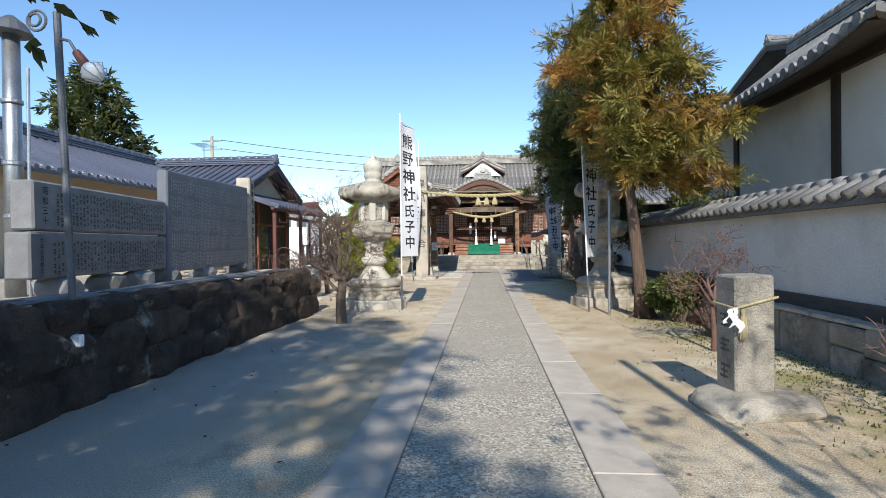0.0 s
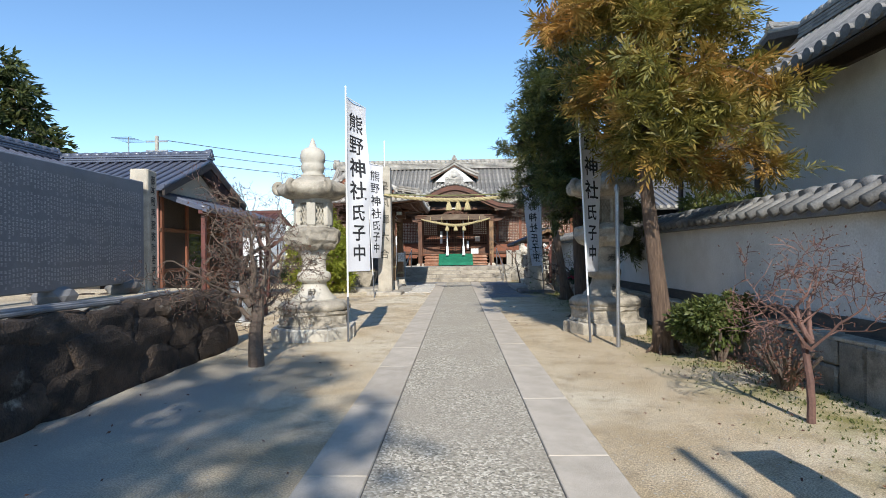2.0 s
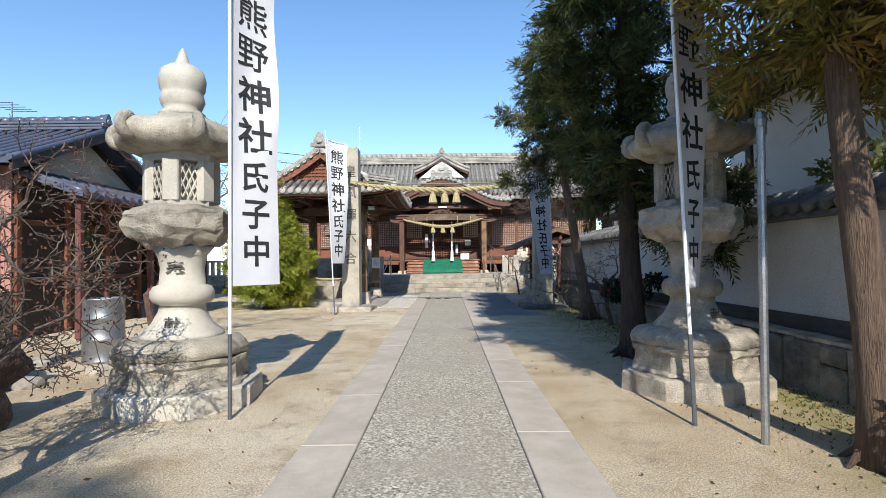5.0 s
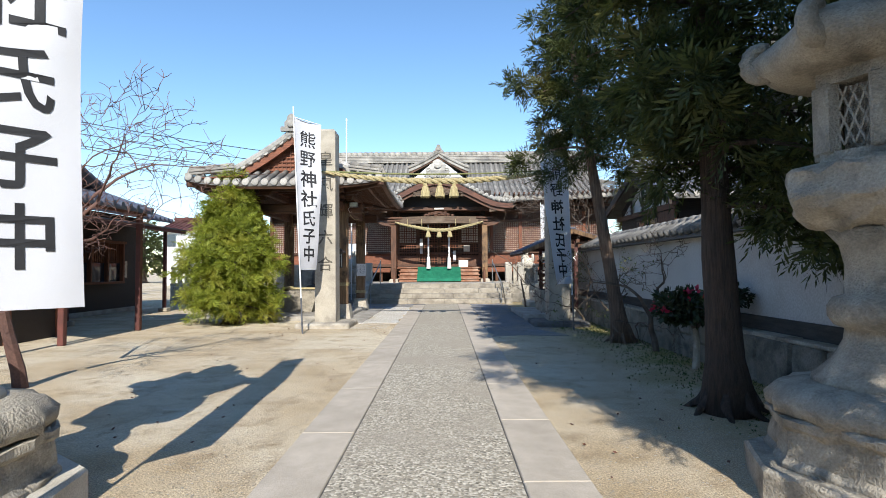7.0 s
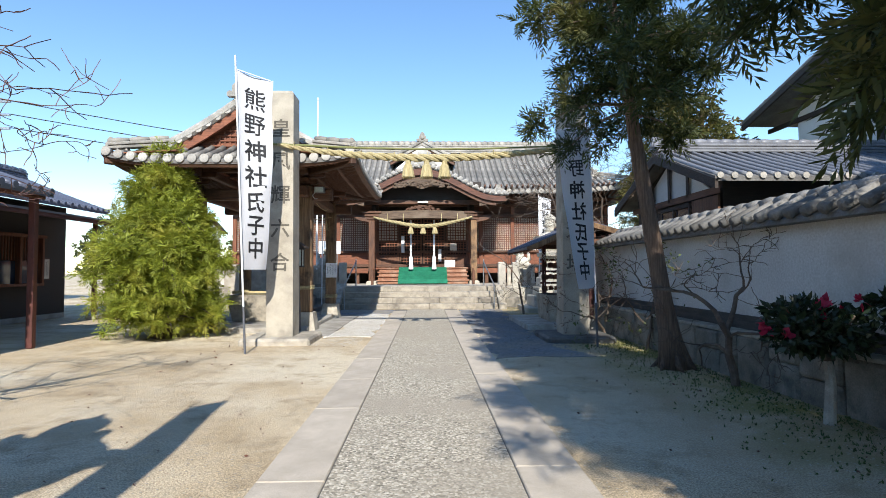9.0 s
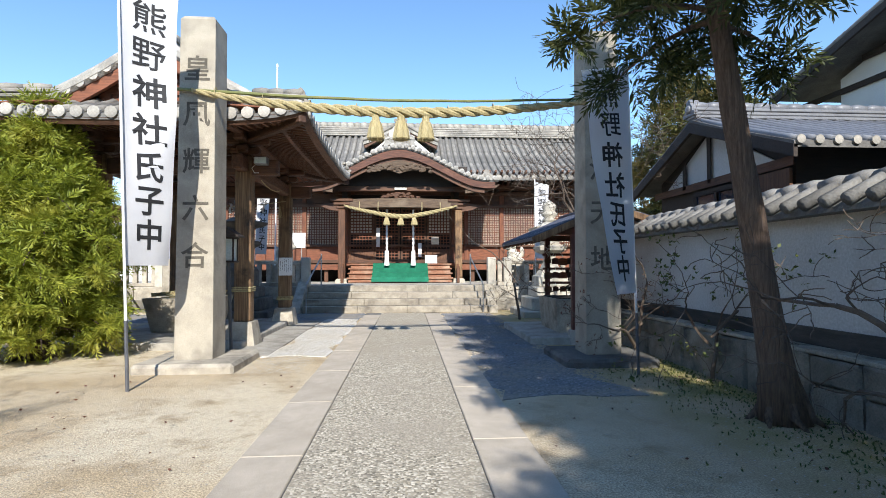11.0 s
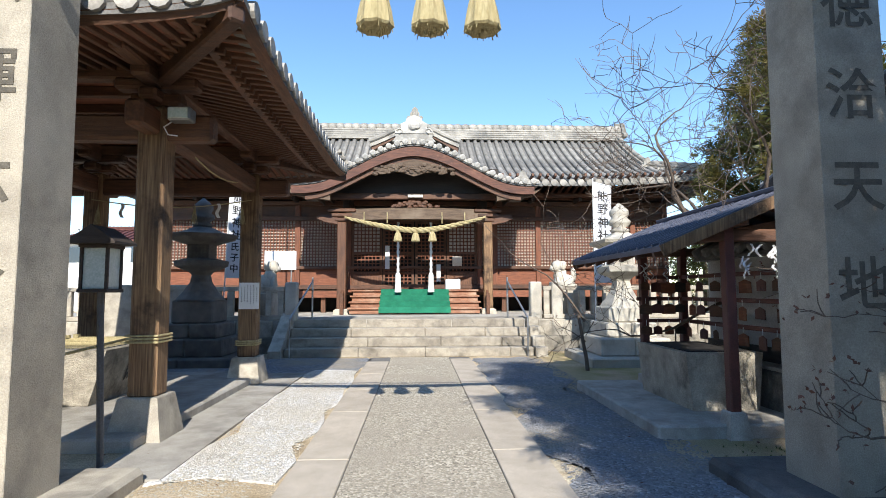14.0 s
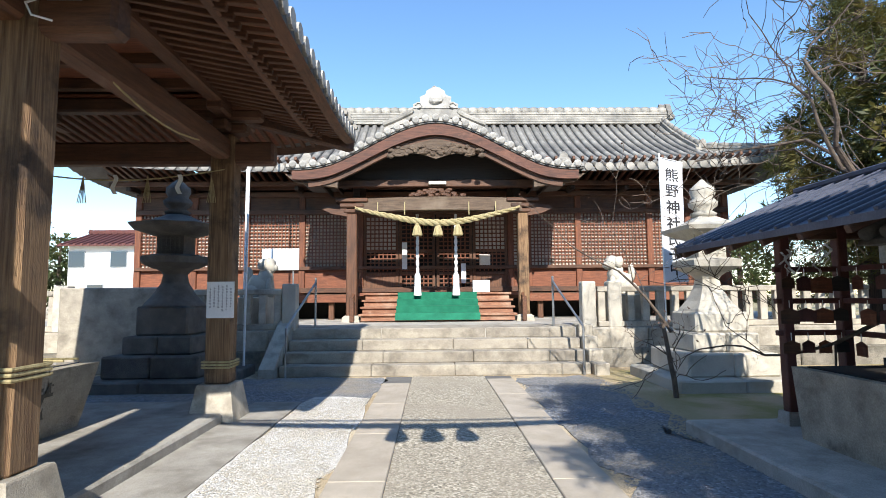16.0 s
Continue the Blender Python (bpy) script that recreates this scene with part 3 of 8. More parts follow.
def ridge_stack(parent, p, q, w=0.3, h=0.4, rows=4, mat=TILE, name="ridge"):
    """A ridge of stacked flat tiles with a row of round tiles on top."""
    bm = B()
    p, q = Vector(p), Vector(q)
    for i in range(rows):
        ww = w * (1.0 - 0.10 * i) + (0.05 if i == rows - 1 else 0)
        beam(bm, p + Vector((0, 0, h * (i + 0.5) / rows)), q + Vector((0, 0, h * (i + 0.5) / rows)), ww, h / rows * 0.86, 0.012)
    ob = part(name, bm, mat, parent)
    L = (q - p).length
    n = max(2, int(L / 0.3))
    b2 = B()
    tube(b2, [(0, 0, 0), (0, L / n * 0.5, 0.012), (0, L / n * 0.98, 0)], [w * 0.30, w * 0.33, w * 0.30], 8)
    me = mesh_of("ridge_tile", b2, mat, True)
    rot = (q - p).to_track_quat("Y", "Z").to_matrix().to_4x4()
    for i in range(n):
        c = p + (q - p) * (i / n) + Vector((0, 0, h + w * 0.12))
        piece("ridge_tile", me, ob, Matrix.Translation(c) @ rot)
    return ob


def ogre_tile(parent, at, s=0.5, rz=0.0, mat=TILE, name="ridge_end_ornament"):
    """The curled ornament that closes a ridge."""
    bm = B()
    m = pose(*at, 0, 0, rz)
    out = [(-0.62, 0), (-0.66, 0.16), (-0.52, 0.28), (-0.40, 0.26), (-0.40, 0.52), (-0.26, 0.68), (-0.24, 0.84), (-0.12, 0.98), (0, 1.05),
           (0.12, 0.98), (0.24, 0.84), (0.26, 0.68), (0.40, 0.52), (0.40, 0.26), (0.52, 0.28), (0.66, 0.16), (0.62, 0)]
    prism(bm, [(x * s, z * s) for x, z in out], -0.10 * s, 0.16 * s)
    boulder(bm, (0, -0.10 * s, 0.42 * s), (0.25 * s, 0.14 * s, 0.25 * s), 3, 2, 0.15)
    for sx in (-1, 1):
        tube(bm, [(sx * (0.50 + 0.13 * math.cos(a)) * s, -0.05 * s, (0.13 + 0.13 * math.sin(a)) * s) for a in [0.5 * k for k in range(11)]], 0.045 * s, 6)
    tube(bm, [(0, -0.06 * s, 0.86 * s), (0, 0.5 * s, 0.90 * s)], 0.13 * s, 8)
    for v in bm.verts:
        v.co = m @ v.co
    return part(name, bm, mat, parent)


def turned(z):
    return Matrix.Rotation(radians(z), 4, "Z")


# ---- the terrace and its steps ----
bm = B()
cbox(bm, (-11.0, 31.15, -0.1), (11.0, 60.0, 0.745), 0.02)
terrace = setting("terrace", bm, CONCRETE, "raised stone terrace in front of the worship hall")
random.seed(7)
bm = B()
cbox(bm, (-2.86, 30.25, -0.1), (2.44, 31.16, 0.10), 0.005)
steps = setting("stairs", bm, DARK_STONE, "four worn granite steps up to the terrace")
for k in range(4):
    z1 = 0.188 * (k + 1)
    y0 = 30.18 + 0.32 * k
    x = -2.86
    while x < 2.40:
        L = random.uniform(1.3, 2.1)
        x1 = x + L if 2.44 - (x + L) > 0.4 else 2.44
        bm = B()
        cbox(bm, (x + 0.003, y0, z1 - 0.188), (x1 - 0.003, y0 + 0.42 + (0.55 if k == 3 else 0), z1 + 0.002), 0.014)
        rough(bm, 0.004, 5, k + x)
        part("step_stone", bm, STEP_STONE, steps)
        x = x1
# stone stringers beside the steps
bm = B()
prism(bm, [(30.0, 0.0), (30.0, 0.16), (31.25, 0.95), (31.35, 0.95), (31.35, 0.0)], -3.14, -2.88, "x")
setting("stringer", bm, GRANITE, "sloping granite stringer beside the steps")
for k in range(4):
    bm = B()
    cbox(bm, (2.46, 30.05 + 0.30 * k, -0.05), (2.72, 30.36 + 0.30 * k + (0.2 if k == 3 else 0), 0.20 + 0.2 * k), 0.015)
    setting("stringer", bm, GRANITE, "stepped granite blocks beside the steps")
# face of the terrace, large dressed stones
for x0, x1 in ((-10.8, -3.15), (2.73, 10.8)):
    for row in range(2):
        x = x0
        while x < x1 - 0.2:
            L = min(random.uniform(0.6, 1.2), x1 - x)
            bm = B()
            cbox(bm, (x + 0.006, 31.02 + 0.03 * row, 0.37 * row - 0.02), (x + L - 0.006, 31.2, 0.37 * row + 0.362), 0.02)
            rough(bm, 0.012, 3, x)
            part("face_stone", bm, KERB if row == 0 else GRANITE, terrace)
            x += L


def stone_fence(x0, x1, y, z, posts):
    t = thing("stone_fence", "granite shrine fence with square pillars and a low rail", "fence", (0, y, z))
    bm = B()
    cbox(bm, (x0, -0.11, 0.0), (x1, 0.11, 0.10), 0.01)
    part("plinth", bm, GRANITE, t)
    bm = B()
    cbox(bm, (x0, -0.075, 0.66), (x1, 0.075, 0.76), 0.012)
    part("rail", bm, GRANITE, t)
    n = int((x1 - x0) / 0.28)
    b2 = B()
    cbox(b2, (-0.07, -0.06, 0.10), (0.07, 0.06, 0.662), 0.012)
    me = mesh_of("pillar", b2, GRANITE)
    for i in range(n + 1):
        piece("pillar", me, t, pose(x0 + 0.08 + (x1 - x0 - 0.16) * i / n, 0, 0))
    for px in posts:
        bm = B()
        cbox(bm, (px - 0.13, -0.13, -0.02), (px + 0.13, 0.13, 0.86), 0.02)
        rough(bm, 0.004, 4, px)
        part("corner_post", bm, PALE_STONE, t)


stone_fence(-11.0, -7.3, 31.25, 0.745, (-7.2,))
stone_fence(-7.0, -3.1, 31.25, 0.745, (-2.95,))
stone_fence(2.9, 8.2, 31.25, 0.745, (2.72, 3.22))
bm = B()
cbox(bm, (-6.95, 30.75, 0.0), (-4.9, 31.0, 1.55), 0.02)
rough(bm, 0.006, 2)
setting("wall_block", bm, GRANITE, "tall dark-stained granite slab at the end of the fence")


# ---- worship hall ----
def hall():
    H = thing("worship_hall", "dark timber shrine hall with grey tiles and curved porch gable", "shrine", (-0.15, 36.0, 0.0))
    # floor and foundation
    bm = B()
    cbox(bm, (-8.6, -0.75, 1.28), (8.6, 6.5, 1.42), 0.01)
    part("floor", bm, WOOD_H, H)
    # solid near-black block painted as the shade under the floor
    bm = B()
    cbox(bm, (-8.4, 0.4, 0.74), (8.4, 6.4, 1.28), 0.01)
    part("crawl_space", bm, SHADE_AND_WATER_BLACK, H)
    for i in range(13):
        x = -8.4 + i * 1.4
        if -2.3 < x < 2.3:
            continue
        bm = B()
        cbox(bm, (x - 0.07, -0.66, 0.74), (x + 0.07, -0.52, 1.29), 0.01)
        part("floor_post", bm, WOOD, H)
    for a, c in ((-8.6, -2.35), (2.35, 8.6)):
        bm = B()
        cbox(bm, (a, -0.78, 1.20), (c, -0.72, 1.40), 0.008)
        part("veranda_edge", bm, RED_WOOD, H)
    # body behind the lattice
    bm = B()
    cbox(bm, (-8.3, 0.16, 1.42), (8.3, 6.4, 4.9), 0.01)
    part("body", bm, BLACK_WOOD, H)
    # posts of the front wall
    xs = [-8.3, -6.75, -5.3, -3.75, -2.12, 2.12, 2.62, 4.05, 6.1, 7.2, 8.3]
    for x in xs:
        bm = B()
        cbox(bm, (x - 0.085, -0.05, 1.42), (x + 0.085, 0.14, 4.55), 0.012)
        part("post", bm, RED_WOOD_V, H)
    # horizontal rails and boards
    for z0, z1, pr in ((1.46, 1.60, 0.05), (2.10, 2.20, 0.045), (3.66, 3.80, 0.06), (4.16, 4.30, 0.05)):
        bm = B()
        cbox(bm, (-8.35, -0.05 - pr, z0), (8.35, 0.05, z1), 0.01)
        part("rail", bm, WOOD_H, H)
    for a, c in zip(xs, xs[1:]):
        if a == -2.12:
            continue
        x = a + 0.085
        bm = B()
        cbox(bm, (a + 0.08, 0.03, 1.58), (c - 0.08, 0.08, 2.12), 0.004)
        part("wainscot", bm, RED_WOOD, H)
        bm = B()
        cbox(bm, (a + 0.08, 0.03, 3.78), (c - 0.08, 0.08, 4.20), 0.004)
        part("upper_board", bm, WOOD_H, H)
        bm = B()
        cbox(bm, (a + 0.08, 0.075, 2.18), (c - 0.08, 0.10, 3.68), 0.003)
        part("paper", bm, PAPER, H)
        lattice(H, a + 0.085, c - 0.085, 2.20, 3.66, 0.03, 0.098, 0.030)
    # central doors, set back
    # near-black sheet standing in for the unlit room behind the doors
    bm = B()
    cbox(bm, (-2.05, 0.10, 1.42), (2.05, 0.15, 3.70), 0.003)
    part("door_backing", bm, SHADE_AND_WATER_BLACK, H)
    for i, (a, c, z0, bk) in enumerate(((-2.03, -1.05, 2.0, 1), (-1.03, -0.02, 1.55, 0), (0.02, 1.03, 1.55, 0), (1.05, 2.03, 2.0, 1))):
        bm = B()
        for x in (a + 0.04, c - 0.04):
            cbox(bm, (x - 0.04, 0.0, 1.44), (x + 0.04, 0.05, 3.66), 0.006)
        for z in (1.48, 1.98, 2.62, 3.62):
            cbox(bm, (a + 0.04, 0.0, z - 0.045), (c - 0.04, 0.05, z + 0.045), 0.006)
        if bk:
            cbox(bm, (a + 0.08, 0.02, 1.5), (c - 0.08, 0.04, 2.0), 0.003)
        part("lattice_door", bm, WOOD, H)
        lattice(H, a + 0.08, c - 0.08, z0 + 0.05, 3.58, 0.015, 0.115, 0.034)
        if bk:
            bm = B()
            cbox(bm, (a + 0.08, 0.06, 2.66), (c - 0.08, 0.08, 3.58), 0.003)
            part("paper", bm, PAPER, H)
    # porch posts, plinths, brackets
    for x in (-2.05, 2.12):
        bm = B()
        cbox(bm, (x - 0.125, -2.13, 0.86), (x + 0.125, -1.88, 3.36), 0.02)
        # paler wood on the right post paints the sunlight falling on it
        part("porch_post", bm, POST_WOOD if x > 0 else WOOD, H)
        bm = B()
        lathe(bm, [(0.30, 0.74), (0.28, 0.86), (0.22, 0.90)], 4, (x, -2.0, 0), math.pi / 4)
        part("post_plinth", bm, GRANITE, H)
        for k in range(3):
            bm = B()
            wv = 0.20 + 0.10 * k
            cbox(bm, (x - wv, -2.0 - 0.12 - 0.03 * k, 3.38 + 0.13 * k), (x + wv, -2.0 + 0.12, 3.48 + 0.13 * k), 0.03)
            part("bracket", bm, WOOD_H, H)
        bm = B()
        side = -1 if x < 0 else 1
        prism(bm, [(x + side * 0.12, 3.30), (x + side * 0.48, 3.36), (x + side * 0.74, 3.48), (x + side * 0.70, 3.56), (x + side * 0.40, 3.58), (x + side * 0.12, 3.64)], -2.10, -1.90)
        part("nose_carving", bm, WOOD_H, H)
        bm = B()
        beam(bm, (x, -1.95, 3.50), (x, 0.05, 3.85), 0.16, 0.26, 0.02)
        part("link_beam", bm, WOOD_Y, H)
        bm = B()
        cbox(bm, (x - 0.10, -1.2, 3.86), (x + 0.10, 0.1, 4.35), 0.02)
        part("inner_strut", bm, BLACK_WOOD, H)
    bm = B()
    n = 18
    top = [(-1.95 + 4.05 * i / n, 3.72 + 0.05 * math.sin(math.pi * i / n)) for i in range(n + 1)]
    low = [(-1.95 + 4.05 * i / n, 3.40 + 0.05 * math.sin(math.pi * i / n)) for i in range(n, -1, -1)]
    prism(bm, top + low, -2.13, -1.90)
    part("rainbow_beam", bm, GREY_BEAM, H, "weathered carved porch beam")
    bm = B()
    cbox(bm, (-2.45, -2.10, 4.02), (2.52, -1.92, 4.20), 0.02)
    part("upper_beam", bm, WOOD_H, H)
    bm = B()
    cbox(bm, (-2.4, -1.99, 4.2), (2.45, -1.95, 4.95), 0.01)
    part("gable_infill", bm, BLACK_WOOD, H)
    bm = B()
    random.seed(12)
    for k in range(34):
        a = random.uniform(-0.62, 0.68)
        boulder(bm, (a, -2.09, 3.80 + 0.22 * (1 - (abs(a - 0.03) / 0.66) ** 1.5) * random.random()), (0.085, 0.05, 0.05), k, 1, 0.4)
    part("frog_leg_strut", bm, WOOD_H, H, "carved wooden strut in the middle of the beam")
    bm = B()
    cbox(bm, (-0.18, -2.20, 4.06), (0.25, -2.17, 4.14), 0.004)
    part("name_plate", bm, PAPER, H)
    # wooden porch steps
    for k in range(4):
        bm = B()
        z = 0.94 + 0.165 * k
        y = -2.35 + 0.30 * k
        cbox(bm, (-1.85, y, z - 0.05), (1.90, y + 0.34, z), 0.008)
        part("wooden_step", bm, STEP_WOOD, H)
        bm = B()
        cbox(bm, (-1.80, y + 0.06, z - 0.17), (1.85, y + 0.09, z - 0.052), 0.004)
        part("riser", bm, STEP_WOOD, H)
    bm = B()
    cbox(bm, (-2.2, -1.2, 1.36), (2.25, 0.1, 1.44), 0.008)
    part("porch_floor", bm, RED_WOOD, H)
    for x in (-2.0, 2.07):
        bm = B()
        beam(bm, (x, -2.35, 1.25), (x, -1.1, 1.95), 0.07, 0.09, 0.012)
        cbox(bm, (x - 0.05, -2.40, 0.75), (x + 0.05, -2.30, 1.34), 0.012)
        part("step_rail", bm, WOOD_Y, H)
    porch_gable(H)
    main_roof(H)
    return H


def lattice(parent, x0, x1, z0, z1, y, pitch, bar):
    bm = B()
    n = max(2, int(round((x1 - x0) / pitch)))
    for i in range(1, n):
        x = x0 + (x1 - x0) * i / n
        cbox(bm, (x - bar / 2, y - 0.012, z0), (x + bar / 2, y + 0.016, z1), 0.003)
    k = max(2, int(round((z1 - z0) / pitch)))
    for i in range(1, k):
        z = z0 + (z1 - z0) * i / k
        cbox(bm, (x0, y - 0.018, z - bar / 2), (x1, y + 0.012, z + bar / 2), 0.003)
    return part("lattice", bm, RED_WOOD_V, parent, "fine square wooden lattice")


def kara(x, top=5.46, low=4.27, half=3.42):
    """Height of the curved porch gable."""
    q = min(abs(x) / half, 1.0)
    return low + (top - low) * (0.5 + 0.5 * math.cos(math.pi * q ** 0.93)) + 0.10 * max(0, q - 0.72) / 0.28


def porch_gable(H):
    half = 3.45
    y0, y1 = -2.85, 0.9
    bm = B()
    sheet(bm, lambda u, v: ((2 * u - 1) * half, y0 + (y1 - y0) * v, kara((2 * u - 1) * half) + 0.02), 48, 3, 0.10)
    roof = part("porch_roof", bm, TILE_DARK, H, "curved tiled porch roof")
    # barge board: deep curved timber under the front edge
    n = 44
    for name, dy, drop, depth, mat, s in (("barge_board", 0.02, 0.10, 0.26, BARGE, 0.965), ("inner_barge_board", 0.12, 0.34, 0.16, WOOD_H, 0.86)):
        bm = B()
        xs = [half * s * (2 * i / n - 1) for i in range(n + 1)]
        def dep(x):
            return depth * (1.0 - 0.25 * (abs(x) / half) ** 2)
        poly = [(x, kara(x) - drop) for x in xs] + [(x, kara(x) - drop - dep(x)) for x in xs[::-1]]
        prism(bm, poly, y0 + dy, y0 + dy + 0.10)
        part(name, bm, mat, H, "dark red-brown curved barge board" if mat is BARGE else "")
    # eave beam under the flat ends
    for s in (-1, 1):
        bm = B()
        poly = [(s * 3.52, kara(3.4) - 0.16), (s * 2.3, kara(2.4) - 0.36), (s * 2.3, kara(2.4) - 0.60), (s * 3.3, kara(3.4) - 0.34)]
        prism(bm, poly, y0 + 0.16, y0 + 0.32)
        part("eave_board", bm, GREY_BEAM, H)
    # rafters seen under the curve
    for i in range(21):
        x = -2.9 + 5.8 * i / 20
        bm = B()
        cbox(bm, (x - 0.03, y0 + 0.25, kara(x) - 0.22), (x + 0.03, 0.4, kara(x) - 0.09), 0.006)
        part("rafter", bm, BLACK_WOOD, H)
    # rows of tiles, running from front to back over the curve, with round end tiles
    row = B()
    pts, rad = [], []
    for j in range(12):
        for e, rr in ((0, 0.078), (0.93, 0.068)):
            pts.append((0, (y1 - y0) * (j + e) / 12, 0))
            rad.append(rr)
    tube(row, pts, rad, 7)
    row_me = mesh_of("roll_tile", row, TILE_PALE, True)
    end = B()
    tube(end, [(0, -0.04, 0), (0, -0.015, 0), (0, 0.05, 0)], [0.062, 0.088, 0.088], 12)
    end_me = mesh_of("end_tile", end, TILE_PALE)
    rim = B()
    sheet(rim, lambda u, v: ((2 * u - 1) * half, y0 - 0.03 + 0.10 * v, kara((2 * u - 1) * half) + 0.045), 60, 1, 0.085)
    part("edge_tiles", rim, TILE_PALE, H, "pale lichened edge tiles")
    arc, x = 0.0, 0.0
    xs = [0.0]
    step = 0.005
    while x < half - 0.05:
        arc += math.hypot(step, kara(x + step) - kara(x))
        x += step
        if arc >= 0.232:
            xs.append(x)
            arc = 0.0
    for x in xs:
        for s in ((-1, 1) if x else (1,)):
            piece("roll_tile", row_me, roof, pose(s * x, y0, kara(x) + 0.06))
            piece("end_tile", end_me, roof, pose(s * x, y0 - 0.03, kara(x) + 0.035))
    # ridge and its great end ornament
    ridge_stack(H, (0.0, y0 + 0.15, kara(0) + 0.06), (0.0, 0.4, kara(0) + 0.06), 0.40, 0.14, 2, TILE_PALE, "porch_ridge")
    bm = B()
    k0 = kara(0) + 0.26
    side = [(0.52, 0), (0.53, 0.10), (0.40, 0.15), (0.36, 0.14), (0.37, 0.27), (0.24, 0.33), (0.21, 0.42), (0.10, 0.49)]
    prism(bm, [(-x, k0 + z) for x, z in side] + [(0, k0 + 0.52)] + [(x, k0 + z) for x, z in side[::-1]], y0 - 0.02, y0 + 0.20)
    boulder(bm, (0, y0 - 0.03, k0 + 0.22), (0.17, 0.07, 0.13), 3, 2, 0.2)
    for s in (-1, 1):
        tube(bm, [(s * (0.40 + 0.07 * math.cos(a)), y0 - 0.03, k0 + 0.07 + 0.06 * math.sin(a)) for a in [0.5 * q for q in range(11)]], 0.022, 6)
    part("porch_ridge_ornament", bm, TILE_PALE, H)
    bm = B()
    prism(bm, [(-0.60, kara(0) + 0.04), (0.60, kara(0) + 0.04), (0.50, kara(0) + 0.16), (0.54, kara(0) + 0.262), (-0.54, kara(0) + 0.262), (-0.50, kara(0) + 0.16)], y0, y0 + 0.25)
    part("ornament_base", bm, TILE_PALE, H)
    for s in (-1, 1):
        ogre_tile(H, (s * 3.1, y0 + 0.5, kara(3.1) + 0.05), 0.40, 0, TILE, "corner_ornament")
    # carved pendant in the middle
    bm = B()
    random.seed(31)
    for k in range(60):
        a = random.uniform(-1.08, 1.08)
        z = kara(0) - 0.62 - 0.16 * (abs(a) / 1.08) ** 1.3 + random.uniform(-0.10, 0.08) - (0.10 if abs(a) < 0.3 else 0)
        boulder(bm, (a, y0 + 0.06, z), (random.uniform(0.06, 0.13), 0.045, random.uniform(0.035, 0.07)), k * 1.3, 1, 0.45)
    prism(bm, [(-1.0, kara(0) - 0.72), (-0.5, kara(0) - 0.56), (0, kara(0) - 0.44), (0.5, kara(0) - 0.56), (1.0, kara(0) - 0.72), (0.3, kara(0) - 0.82), (0, kara(0) - 0.92), (-0.3, kara(0) - 0.82)], y0 + 0.07, y0 + 0.10)
    part("gable_pendant", bm, GREY_BEAM, H, "carved wooden gable pendant")


